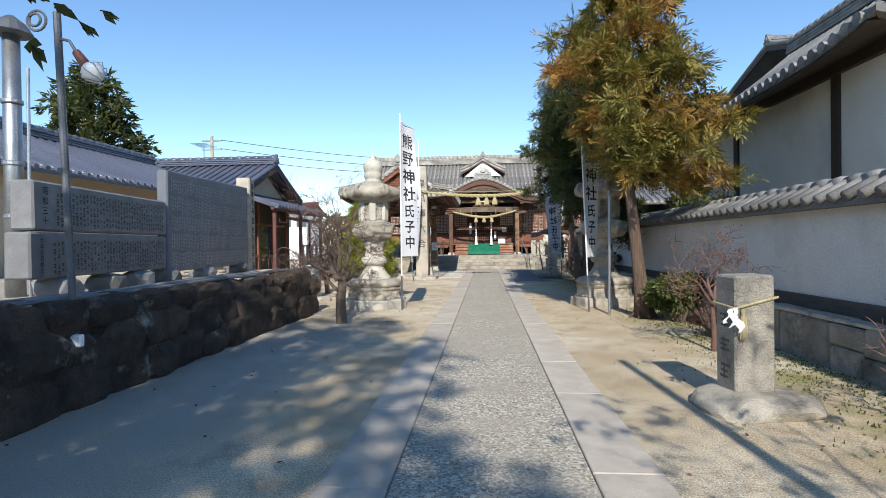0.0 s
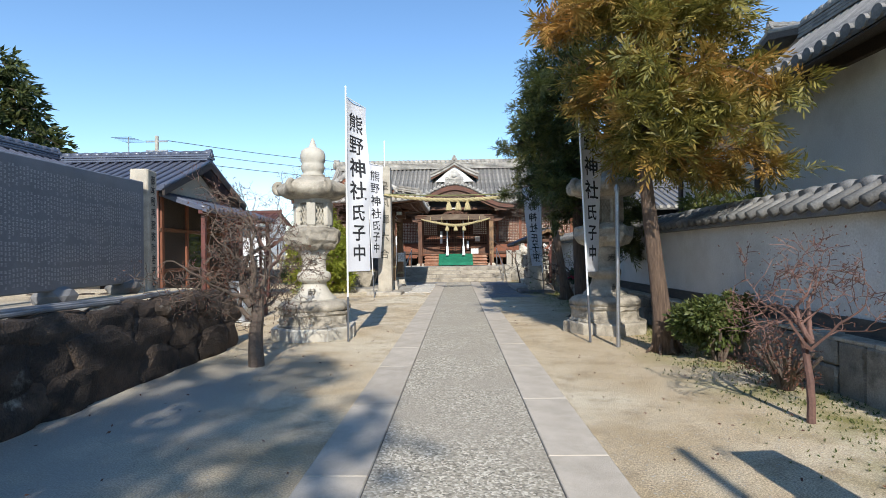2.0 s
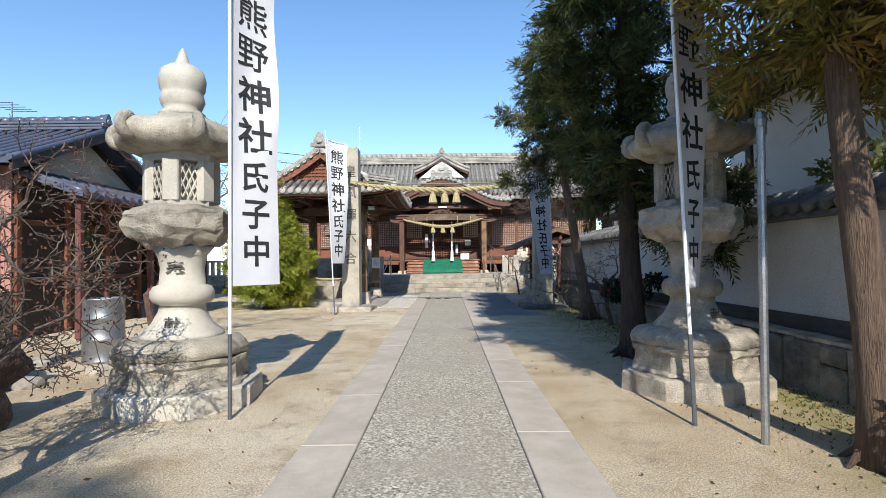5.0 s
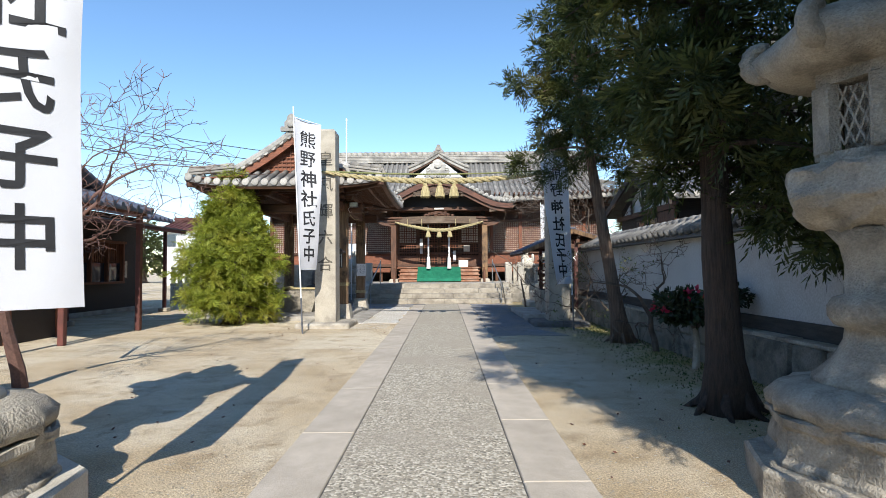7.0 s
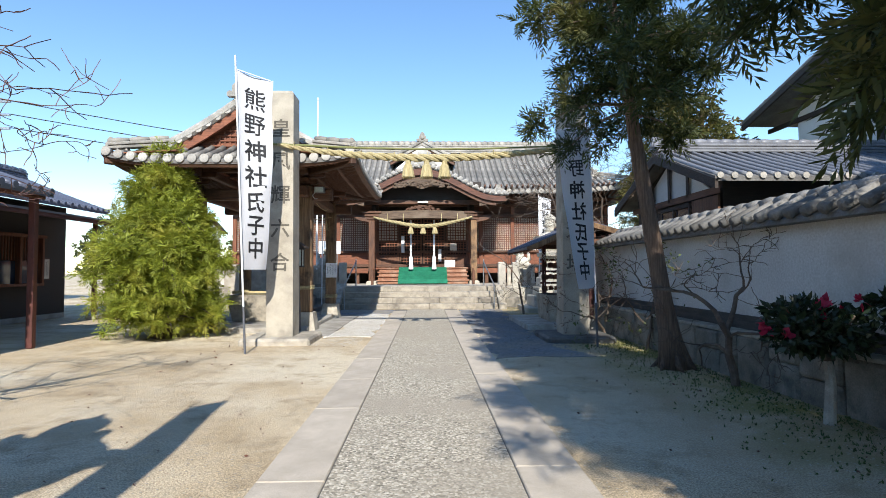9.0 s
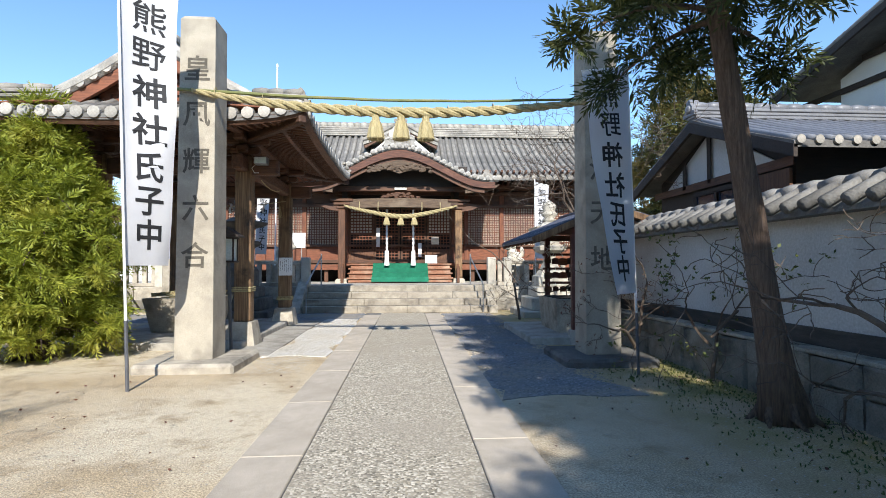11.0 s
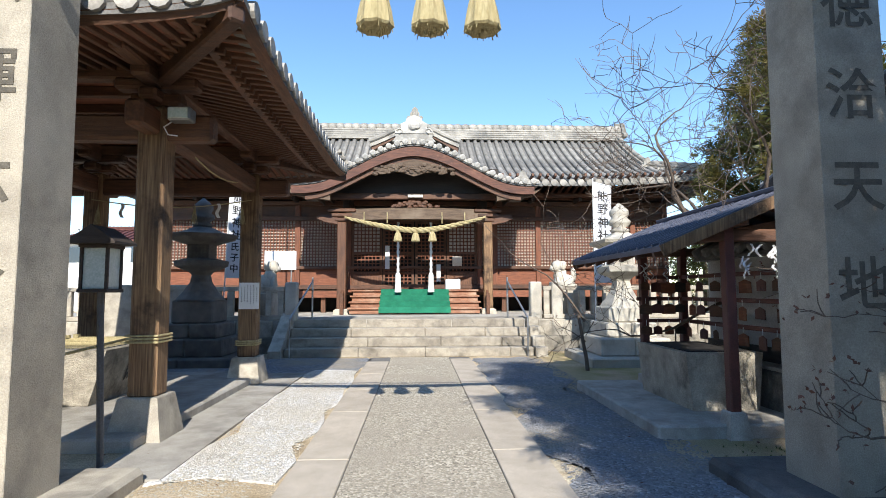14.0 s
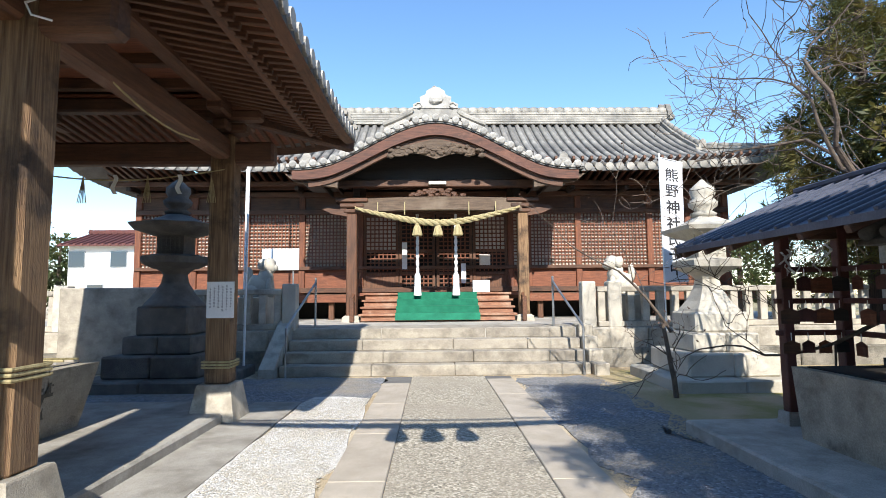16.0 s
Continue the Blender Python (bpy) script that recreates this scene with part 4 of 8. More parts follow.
def main_roof(H):
    run, rise, eave = 4.65, 2.62, 4.62
    def w(v):
        return 8.15 if v < 0.55 else 8.15 + 1.35 * (v - 0.55) / 0.45
    m = Matrix.Translation((0, 3.1, eave)) @ turned(180)
    def hidden(x):
        return False
    front = slope(H, m, run, rise, 0.09, w, 0.272, 0.088, lift=0.34, name="front_roof", cap=TILE)
    m2 = Matrix.Translation((0, 3.1, eave))
    bm = B()
    sheet(bm, lambda u, v: m2 @ Vector(((2 * u - 1) * w(v), run * v, rise * (1 - v) - 0.36 * rise * v * (1 - v))), 8, 6, 0.09)
    part("rear_roof", bm, TILE, H)
    for s in (-1, 1):
        mm = Matrix.Translation((s * 8.1, 3.1, eave)) @ turned(-90 * s)
        slope(H, mm, 1.40, 0.86, 0.06, lambda v: 2.9 + 1.75 * v, 0.272, 0.085, lift=0.30, name="side_roof", segs=5, cap=TILE)
        bm = B()
        prism(bm, [(3.1 - 2.6, eave + 0.85), (3.1 + 2.6, eave + 0.85), (3.1, eave + rise)], s * 7.7, s * 7.8, "x")
        part("side_gable", bm, WOOD, H)
        # descending ridge along the gable, then the hip
        zz = lambda v: eave + rise * (1 - v) - 0.36 * rise * v * (1 - v)
        for v0, v1 in ((0.02, 0.2), (0.2, 0.38), (0.38, 0.56)):
            ridge_stack(H, (s * 7.95, 3.1 - run * v0, zz(v0) + 0.05), (s * 7.95, 3.1 - run * v1, zz(v1) + 0.05), 0.26, 0.20, 2, TILE, "descending_ridge")
        ridge_stack(H, (s * 8.15, 3.1 - run * 0.57, zz(0.57) + 0.05), (s * 9.42, 3.1 - run * 0.98, zz(0.98) + 0.32), 0.24, 0.18, 2, TILE, "hip_ridge")
        ogre_tile(H, (s * 8.0, 3.1 - run * 0.57, zz(0.57) + 0.1), 0.34, 0, TILE)
        ogre_tile(H, (s * 8.2, 3.1, eave + rise + 0.12), 0.62, 90 * s, TILE)
    ridge_stack(H, (-8.15, 3.1, eave + rise - 0.02), (8.15, 3.1, eave + rise - 0.02), 0.50, 0.44, 5, TILE, "main_ridge")
    # small triangular gable high on the slope, above the porch
    for s in (-1, 1):
        bm = B()
        sheet(bm, lambda u, v: (s * 1.55 * u, 0.95 + 1.9 * v, 7.30 - 1.02 * u + 0.22 * u * u), 6, 3, 0.12)
        base = part("dormer_roof", bm, TILE, H)
        bm = B()
        tube(bm, [(s * 1.58 * u / 8, 1.0, 7.40 - 1.02 * u / 8 + 0.22 * (u / 8) ** 2) for u in range(9)], 0.085, 8)
        part("dormer_verge", bm, TILE, H)
        for k in range(4):
            bm = B()
            u = 0.12 + 0.25 * k
            tube(bm, [(s * 1.55 * u, 1.1 + 1.7 * j / 4, 7.38 - 1.02 * u + 0.22 * u * u) for j in range(5)], 0.075, 7)
            part("roll_tile", bm, TILE, base)
    bm = B()
    prism(bm, [(-1.25, 6.1), (1.25, 6.1), (0, 7.14)], 1.10, 1.14)
    part("dormer_infill", bm, WHITE_PLASTER, H)
    for s in (-1, 1):
        bm = B()
        prism(bm, [(0, 7.28), (s * 1.5, 6.40), (s * 1.5, 6.24), (0, 7.08)], 1.0, 1.06)
        part("dormer_barge_board", bm, WOOD_H, H)
    ogre_tile(H, (0, 0.95, 7.36), 0.42, 0, TILE)
    ridge_stack(H, (0, 1.1, 7.28), (0, 3.0, 7.28), 0.26, 0.14, 2, TILE, "dormer_ridge")
    # eave boarding and rafters
    me = B()
    cbox(me, (-0.035, -1.62, 0), (0.035, 0.1, 0.09), 0.006)
    rafter_me = mesh_of("rafter", me, WOOD_Y)
    for i in range(80):
        x = -9.1 + 18.2 * i / 79
        if abs(x) < 2.2:
            continue
        piece("rafter", rafter_me, H, pose(x, 0, 4.50 + 0.25 * (abs(x) / 9.4) ** 5, -12))
    bm = B()
    sheet(bm, lambda u, v: ((2 * u - 1) * 9.35, -1.5 + 1.6 * v, 4.585 + 0.34 * v + 0.30 * abs(2 * u - 1) ** 5), 24, 1, 0.02)
    part("eave_boarding", bm, RED_WOOD, H)
    bm = B()
    cbox(bm, (-8.4, -0.10, 4.36), (8.4, 0.12, 4.62), 0.015)
    part("eave_beam", bm, WOOD_H, H)
    for i in range(12):
        x = -8.3 + 16.6 * i / 11
        if abs(x) < 2.3:
            continue
        bm = B()
        cbox(bm, (x - 0.06, -0.62, 4.24), (x + 0.06, 0.1, 4.40), 0.02)
        part("bracket_arm", bm, BLACK_WOOD, H)
    bm = B()
    cbox(bm, (-8.8, -0.68, 4.36), (8.8, -0.54, 4.48), 0.012)
    part("purlin", bm, WOOD_H, H)


hall()


# ---- lettering ----
GLYPHS = {}


def glyph(ch, bold=0.0):
    """Outline of one character, one metre high, centred, as points and faces."""
    if (ch, bold) not in GLYPHS:
        cu = bpy.data.curves.new("glyph", "FONT")
        cu.body, cu.size, cu.align_x, cu.align_y, cu.resolution_u, cu.offset = ch, 1.0, "CENTER", "CENTER", 3, bold
        ob = new("glyph", cu)
        me = bpy.data.meshes.new_from_object(ob.evaluated_get(bpy.context.evaluated_depsgraph_get()))
        pts = [v.co.copy() for v in me.vertices]
        faces = [tuple(p.vertices) for p in me.polygons]
        if pts:
            cx = (max(p.x for p in pts) + min(p.x for p in pts)) / 2
            cy = (max(p.y for p in pts) + min(p.y for p in pts)) / 2
            pts = [Vector((p.x - cx, p.y - cy, 0)) for p in pts]
        bpy.data.objects.remove(ob)
        bpy.data.meshes.remove(me)
        GLYPHS[ch, bold] = (pts, faces)
    return GLYPHS[ch, bold]


def column(bm, text, size, x, top, step, place, bold=0.012, wide=1.0):
    """A column of characters read downwards; place(x, z) gives the point on the surface."""
    for i, ch in enumerate(text):
        pts, faces = glyph(ch, bold)
        vs = [bm.verts.new(place(x + p.x * size * wide, top - (i + 0.5) * step + p.y * size)) for p in pts]
        for f in faces:
            try:
                bm.faces.new([vs[k] for k in f])
            except ValueError:
                pass
    return bm


def bars(bm, x0, x1, z0, z1, pitch, mark, place, seed=1):
    """Small unreadable characters as short strokes in upright columns."""
    r = random.Random(seed)
    x = x0
    while x < x1:
        z = z1 - r.uniform(0, 0.04)
        while z > z0 + (r.uniform(0, 0.35) * (z1 - z0) if r.random() < 0.35 else 0):
            h = mark * r.uniform(0.7, 1.1)
            for dx, dz, w, t in ((0, 0, 0.9, 0.16), (0, -0.35, 0.7, 0.14), (0, -0.7, 0.9, 0.15), (0.05, -0.35, 0.15, 0.95)):
                cx, cz = x + dx * mark + r.uniform(-0.1, 0.1) * mark, z + dz * h
                p = [(cx - w * mark / 2, cz - t * h / 2), (cx + w * mark / 2, cz - t * h / 2), (cx + w * mark / 2, cz + t * h / 2), (cx - w * mark / 2, cz + t * h / 2)]
                bm.faces.new([bm.verts.new(place(*q)) for q in p])
            z -= mark * 1.45
        x += pitch
    return bm


# ---- washing pavilion ----
def pavilion():
    cx, cy = -3.82, 25.6
    P = thing("washing_pavilion", "open timber purification pavilion with a tiled hip-and-gable roof", "pavilion", (cx, cy, 0))
    bm = B()
    cbox(bm, (-1.55, -2.0, -0.05), (1.30, 2.0, 0.12), 0.02)
    part("base_slab", bm, CONCRETE, P, "concrete base slab")
    for sx in (-1, 1):
        for sy in (-1, 1):
            x, y = sx * 1.18, sy * 1.53
            bm = B()
            lathe(bm, [(0.36, 0.0), (0.26, 0.40), (0.25, 0.41)], 4, (x, y, 0), math.pi / 4)
            part("post_plinth", bm, GRANITE, P, "tapered granite post base")
            bm = B()
            cbox(bm, (x - 0.135, y - 0.135, 0.39), (x + 0.135, y + 0.135, 3.22), 0.035)
            part("post", bm, POST_WOOD, P, "sun-bleached square timber post")
            for k in range(2):
                bm = B()
                d = 0.25 + 0.16 * k
                cbox(bm, (x - d, y - 0.09, 3.24 + 0.16 * k), (x + d, y + 0.09, 3.36 + 0.16 * k), 0.03)
                cbox(bm, (x - 0.09, y - d, 3.25 + 0.16 * k), (x + 0.09, y + d, 3.37 + 0.16 * k), 0.03)
                part("bracket", bm, WOOD_H, P)
    for sy in (-1, 1):
        bm = B()
        cbox(bm, (-1.75, sy * 1.53 - 0.09, 2.88), (1.75, sy * 1.53 + 0.09, 3.14), 0.03)
        part("tie_beam", bm, WOOD_H, P)
        bm = B()
        cbox(bm, (-1.9, sy * 1.53 - 0.08, 3.50), (1.9, sy * 1.53 + 0.08, 3.66), 0.02)
        part("wall_plate", bm, WOOD_H, P)
    for sx in (-1, 1):
        bm = B()
        cbox(bm, (sx * 1.18 - 0.09, -2.0, 2.92), (sx * 1.18 + 0.09, 2.0, 3.17), 0.03)
        part("tie_beam", bm, WOOD_Y, P)
        bm = B()
        cbox(bm, (sx * 1.18 - 0.08, -2.3, 3.50), (sx * 1.18 + 0.08, 2.3, 3.66), 0.02)
        part("wall_plate", bm, WOOD_Y, P)
    for k in range(5):
        bm = B()
        cbox(bm, (-1.2, -1.25 + 0.62 * k - 0.05, 3.66), (1.2, -1.25 + 0.62 * k + 0.05, 3.78), 0.01)
        part("ceiling_joist", bm, WOOD_H, P)
    bm = B()
    cbox(bm, (-1.25, -1.6, 3.78), (1.25, 1.6, 3.80), 0.004)
    part("ceiling_boarding", bm, RED_WOOD, P)
    # rafters: one layer inside, a flying layer outside
    eave_z, ridge_z = 3.50, 4.86
    for sx in (-1, 1):
        b2 = B()
        beam(b2, (0, 0, 0), (sx * 1.0, 0, -0.20), 0.05, 0.065, 0.006)
        me1 = mesh_of("rafter", b2, WOOD_H)
        b2 = B()
        beam(b2, (0, 0, 0), (sx * 0.62, 0, -0.05), 0.05, 0.055, 0.006)
        me2 = mesh_of("flying_rafter", b2, WOOD_H)
        for k in range(40):
            y = -2.7 + 5.4 * k / 39
            up = 0.13 * (abs(y) / 2.9) ** 4
            piece("rafter", me1, P, pose(sx * 1.10, y, 3.63 + up))
            piece("flying_rafter", me2, P, pose(sx * 1.80, y, 3.505 + up))
        bm = B()
        tube(bm, [(sx * 1.98, -2.85 + 5.7 * k / 10, 3.44 + 0.13 * (abs(-1 + k / 5)) ** 4) for k in range(11)], 0.045, 4)
        part("rafter_batten", bm, WOOD_Y, P)
        bm = B()
        sheet(bm, lambda u, v: (sx * (1.05 + 1.38 * u), -2.95 + 5.9 * v, 3.70 - 0.235 * u + 0.16 * abs(2 * v - 1) ** 4 * u), 4, 16, 0.02)
        part("eave_boarding", bm, RED_WOOD, P)
        bm = B()
        tube(bm, [(sx * 2.40, -2.95 + 5.9 * k / 16, 3.42 + 0.17 * (abs(-1 + k / 8)) ** 4) for k in range(17)], [0.075] * 17, 4)
        part("eave_board", bm, WOOD_Y, P)
    for sy in (-1, 1):
        b2 = B()
        beam(b2, (0, 0, 0), (0, sy * 1.35, -0.16), 0.05, 0.06, 0.006)
        me = mesh_of("rafter", b2, WOOD_Y)
        for k in range(28):
            x = -1.9 + 3.8 * k / 27
            piece("rafter", me, P, pose(x, sy * 1.5, 3.62 + 0.06 * (abs(x) / 2.3) ** 4))
        bm = B()
        sheet(bm, lambda u, v: (-2.4 + 4.8 * u, sy * (1.45 + 1.5 * v), 3.70 - 0.235 * v + 0.16 * abs(2 * u - 1) ** 4 * v), 16, 4, 0.02)
        part("eave_boarding", bm, RED_WOOD, P)
        bm = B()
        tube(bm, [(-2.4 + 4.8 * k / 16, sy * 2.93, 3.42 + 0.17 * (abs(-1 + k / 8)) ** 4) for k in range(17)], [0.075] * 17, 4)
        part("eave_board", bm, WOOD_H, P)
        for sx in (-1, 1):
            bm = B()
            beam(bm, (sx * 1.18, sy * 1.53, 3.50), (sx * 2.42, sy * 2.94, 3.50), 0.13, 0.16, 0.02)
            part("hip_rafter", bm, WOOD_H, P)
    # tiled slopes
    def w(v):
        return 2.25 if v < 0.58 else 2.25 + 0.75 * (v - 0.58) / 0.42
    for sx in (-1, 1):
        m = Matrix.Translation((0, 0, eave_z)) @ turned(-90 * sx)
        slope(P, m, 2.46, ridge_z - eave_z, 0.10, w, 0.235, 0.072, lift=0.17, name="side_roof")
    for sy in (-1, 1):
        m = Matrix.Translation((0, sy * 2.05, eave_z)) @ turned(180 if sy < 0 else 0)
        slope(P, m, 0.95, 0.40, 0.03, lambda v: 1.55 + 0.90 * v, 0.235, 0.072, lift=0.17, name="skirt_roof", segs=4)
        bm = B()
        prism(bm, [(-1.25, 3.86), (1.25, 3.86), (0, 4.72)], sy * 2.02, sy * 1.98)
        part("gable_wall", bm, RED_WOOD, P)
        for a in range(-8, 9):
            bm = B()
            x = a * 0.11
            h = 4.66 - abs(x) * 0.75
            if h > 3.95:
                cbox(bm, (x - 0.016, sy * 2.04 - 0.012, 3.9), (x + 0.016, sy * 2.04 + 0.012, h), 0.003)
                part("gable_lattice_bar", bm, RED_WOOD_V, P)
        for a in range(6):
            bm = B()
            z = 3.98 + a * 0.11
            hw = (4.66 - z) / 0.75
            cbox(bm, (-hw, sy * 2.05 - 0.012, z - 0.016), (hw, sy * 2.05 + 0.012, z + 0.016), 0.003)
            part("gable_lattice_bar", bm, RED_WOOD, P)
        for sx in (-1, 1):
            def zr(v):
                return eave_z + (ridge_z - eave_z) * (1 - v) - 0.4 * (ridge_z - eave_z) * v * (1 - v)
            bm = B()
            prism(bm, [(sx * 2.46 * v, zr(v) - 0.04) for v in (0, 0.15, 0.3, 0.45, 0.6)] + [(sx * 2.46 * v, zr(v) - 0.24) for v in (0.62, 0.45, 0.3, 0.15, 0)], sy * 2.20, sy * 2.27)
            part("barge_board", bm, RED_WOOD, P, "red-brown barge board")
            bm = B()
            tube(bm, [(sx * 2.46 * v, sy * 2.26, zr(v) + 0.07) for v in (0, 0.15, 0.3, 0.45, 0.6)], 0.10, 8)
            part("verge_tiles", bm, TILE_PALE, P)
            for k in range(8):
                v = 0.04 + 0.56 * k / 7
                bm = B()
                tube(bm, [(sx * 2.46 * v, sy * 2.28, zr(v) + 0.03), (sx * 2.46 * v, sy * 2.34, zr(v) + 0.03)], 0.075, 10)
                part("end_tile", bm, TILE_PALE, P)
            ridge_stack(P, (sx * 2.46 * 0.62, sy * 2.25, zr(0.62) + 0.03), (sx * 2.40, sy * 2.88, eave_z + 0.20), 0.20, 0.14, 2, TILE, "hip_ridge")
            ogre_tile(P, (sx * 2.36, sy * 2.84, eave_z + 0.22), 0.24, 0 if sy < 0 else 180, TILE)
        ogre_tile(P, (0, sy * 2.36, ridge_z + 0.08), 0.44, 0 if sy < 0 else 180, TILE_PALE)
    ridge_stack(P, (0, -2.35, ridge_z), (0, 2.35, ridge_z), 0.32, 0.26, 3, TILE)
    return P


pavilion()


def gabled_house(name, label, x0, x1, y0, y1, eave, ridge, axis, wall, tile, bed, over=0.6, pitch=0.3, r=0.055, cap=None):
    """A plain house with a two-sided tiled roof; axis: the way its ridge runs."""
    cx, cy = (x0 + x1) / 2, (y0 + y1) / 2
    T = thing(name, label, "house", (cx, cy, 0))
    hx, hy = (x1 - x0) / 2, (y1 - y0) / 2
    bm = B()
    if axis == "x":
        prism(bm, [(-hy, 0), (hy, 0), (hy, eave + 0.1), (0, ridge - 0.12), (-hy, eave + 0.1)], -hx, hx, "x")
        L, half = hx + over * 0.8, hy + over
    else:
        prism(bm, [(-hx, 0), (hx, 0), (hx, eave + 0.1), (0, ridge - 0.12), (-hx, eave + 0.1)], -hy, hy, "y")
        L, half = hy + over * 0.8, hx + over
    part("wall", bm, wall, T)
    for s in (0, 180):
        m = Matrix.Translation((0, 0, eave)) @ turned(s + (0 if axis == "x" else 90))
        slope(T, m, half, ridge - eave, 0.02, lambda v: L, pitch, r, bed, tile, cap or tile, name="roof_slope", segs=14)
    a, c = ((-L, 0), (L, 0)) if axis == "x" else ((0, -L), (0, L))
    ridge_stack(T, (*a, ridge), (*c, ridge), 0.26, 0.20, 3, tile)
    for p, s in ((a, -1), (c, 1)):
        ogre_tile(T, (*p, ridge + 0.05), 0.30, (-90 if s < 0 else 90) if axis == "x" else (0 if s < 0 else 180), tile)
        for q in (-1, 1):
            bm = B()
            d = 0.05 * s
            if axis == "x":
                prism(bm, [(0, ridge - 0.05), (q * half, eave - 0.05), (q * half, eave - 0.22), (0, ridge - 0.24)], p[0] - d, p[0] + d * 0.2, "x")
            else:
                prism(bm, [(0, ridge - 0.05), (q * half, eave - 0.05), (q * half, eave - 0.22), (0, ridge - 0.24)], p[1] - d, p[1] + d * 0.2, "y")
            part("barge_board", bm, BLACK_WOOD, T)
    return T


# temple hall beyond the wall, gable house, further gable
def temple_hall():
    T = thing("temple_hall", "large white-plastered temple hall with a grey tiled roof", "temple", (9.4, 13.0, 0))
    bm = B()
    cbox(bm, (-3.2, -4.6, 0), (3.2, 4.6, 4.55), 0.02)
    part("wall", bm, WHITE_PLASTER, T)
    for y in (-4.6, -2.95, 0.8, 4.6):
        bm = B()
        cbox(bm, (-3.26, y - 0.10, 0.4), (-3.18, y + 0.10, 4.5), 0.01)
        part("timber_post", bm, BLACK_WOOD, T)
    bm = B()
    cbox(bm, (-3.30, -4.7, 4.32), (-3.16, 4.7, 4.58), 0.01)
    part("timber_rail", bm, BLACK_WOOD, T)
    def w(v):
        return 4.2 + 1.0 * max(0, v - 0.45) / 0.55
    for s in (-1, 1):
        m = Matrix.Translation((0, 0, 4.35)) @ turned(90 if s < 0 else -90)
        slope(T, m, 4.1, 2.75, 0.09, w, 0.27, 0.08, lift=0.28, tile=TILE_TEMPLE, cap=TILE_TEMPLE)
        bm = B()
        sheet(bm, lambda u, v: (s * (3.0 + 1.1 * u), -5.0 + 10 * v, 4.66 - 0.42 * u + 0.24 * abs(2 * v - 1) ** 5 * u), 3, 12, 0.03)
        part("eave_boarding", bm, BLACK_WOOD, T)
        mm = Matrix.Translation((0, s * 4.1, 4.35)) @ turned(180 if s < 0 else 0)
        slope(T, mm, 1.1, 0.62, 0.05, lambda v: 3.2 + 0.9 * v, 0.27, 0.08, lift=0.28, name="skirt_roof", segs=5, tile=TILE_TEMPLE, cap=TILE_TEMPLE)
        bm = B()
        prism(bm, [(-2.4, 4.9), (2.4, 4.9), (0, 6.9)], s * 3.95, s * 3.9)
        part("gable_wall", bm, WHITE_PLASTER, T)
        ridge_stack(T, (-3.0, s * 4.3, 5.0), (-4.05, s * 5.15, 4.75), 0.22, 0.16, 2, TILE_TEMPLE, "hip_ridge")
        ogre_tile(T, (-3.85, s * 5.0, 4.82), 0.42, 0, TILE_TEMPLE)
    ridge_stack(T, (0, -4.3, 7.1), (0, 4.3, 7.1), 0.36, 0.4, 4, TILE_TEMPLE)
    ogre_tile(T, (0, -4.35, 7.2), 0.55, 0, TILE_TEMPLE)


temple_hall()
far_gable = gabled_house("temple_wing", "tiled temple wing with a white timbered gable", 11.0, 17.0, 12.6, 27.4, 5.9, 8.4, "x", WHITE_PLASTER, TILE_TEMPLE, TILE_DARK, 1.2, 0.27, 0.075)
for z in (5.6, 6.2, 6.8, 7.4):
    bm = B()
    hw = (8.2 - z) / 0.30
    cbox(bm, (-3.09, -hw, z), (-3.02, hw, z + 0.14), 0.01)
    part("timber_rail", bm, BLACK_WOOD, far_gable)
for y in (-4.5, -2.7, -0.9, 0.9, 2.7, 4.5):
    bm = B()
    cbox(bm, (-3.10, y - 0.09, 4.0), (-3.03, y + 0.09, 8.1 - abs(y) * 0.31), 0.01)
    part("timber_post", bm, BLACK_WOOD, far_gable)

side_house = gabled_house("side_house", "dark timber house with a white plastered gable beyond the wall", 5.62, 11.4, 22.0, 26.0, 2.98, 3.95, "x", BLACK_WOOD, TILE_GREY, TILE_DARK, 0.55, 0.26, 0.05, TILE_PALE)
bm = B()
prism(bm, [(-1.65, 2.88), (1.65, 2.88), (0, 3.76)], -2.94, -2.91, "x")
part("gable_plaster", bm, WHITE_PLASTER, side_house, "white plaster gable")
for y in (-0.85, 0.0, 0.85):
    bm = B()
    cbox(bm, (-2.98, y - 0.06, 2.80), (-3.00, y + 0.06, 3.74 - abs(y) * 0.5), 0.006)
    part("timber_post", bm, BLACK_WOOD, side_house)
bm = B()
cbox(bm, (-3.00, -2.1, 2.74), (-2.99, 2.1, 2.88), 0.01)
part("timber_rail", bm, WOOD_Y, side_house)
bm = B()
cbox(bm, (-2.99, -0.9, 1.85), (-3.00, 0.55, 1.93), 0.006)
cbox(bm, (-2.99, -0.9, 2.62), (-3.00, 0.55, 2.70), 0.006)
for y in (-0.9, -0.18, 0.55):
    cbox(bm, (-2.99, y - 0.03, 1.88), (-3.00, y + 0.03, 2.66), 0.006)
win = part("window", bm, BLACK_WOOD, side_house)
for y0 in (-0.87, -0.15):
    bm = B()
    cbox(bm, (-2.95, y0, 1.93), (-2.94, y0 + 0.66, 2.62), 0.001)
    part("pane", bm, GLASS, win)
bm = B()
cbox(bm, (-2.94, -2.0, 1.2), (-2.99, -1.0, 2.72), 0.004)
part("wall_board", bm, WOOD, side_house)

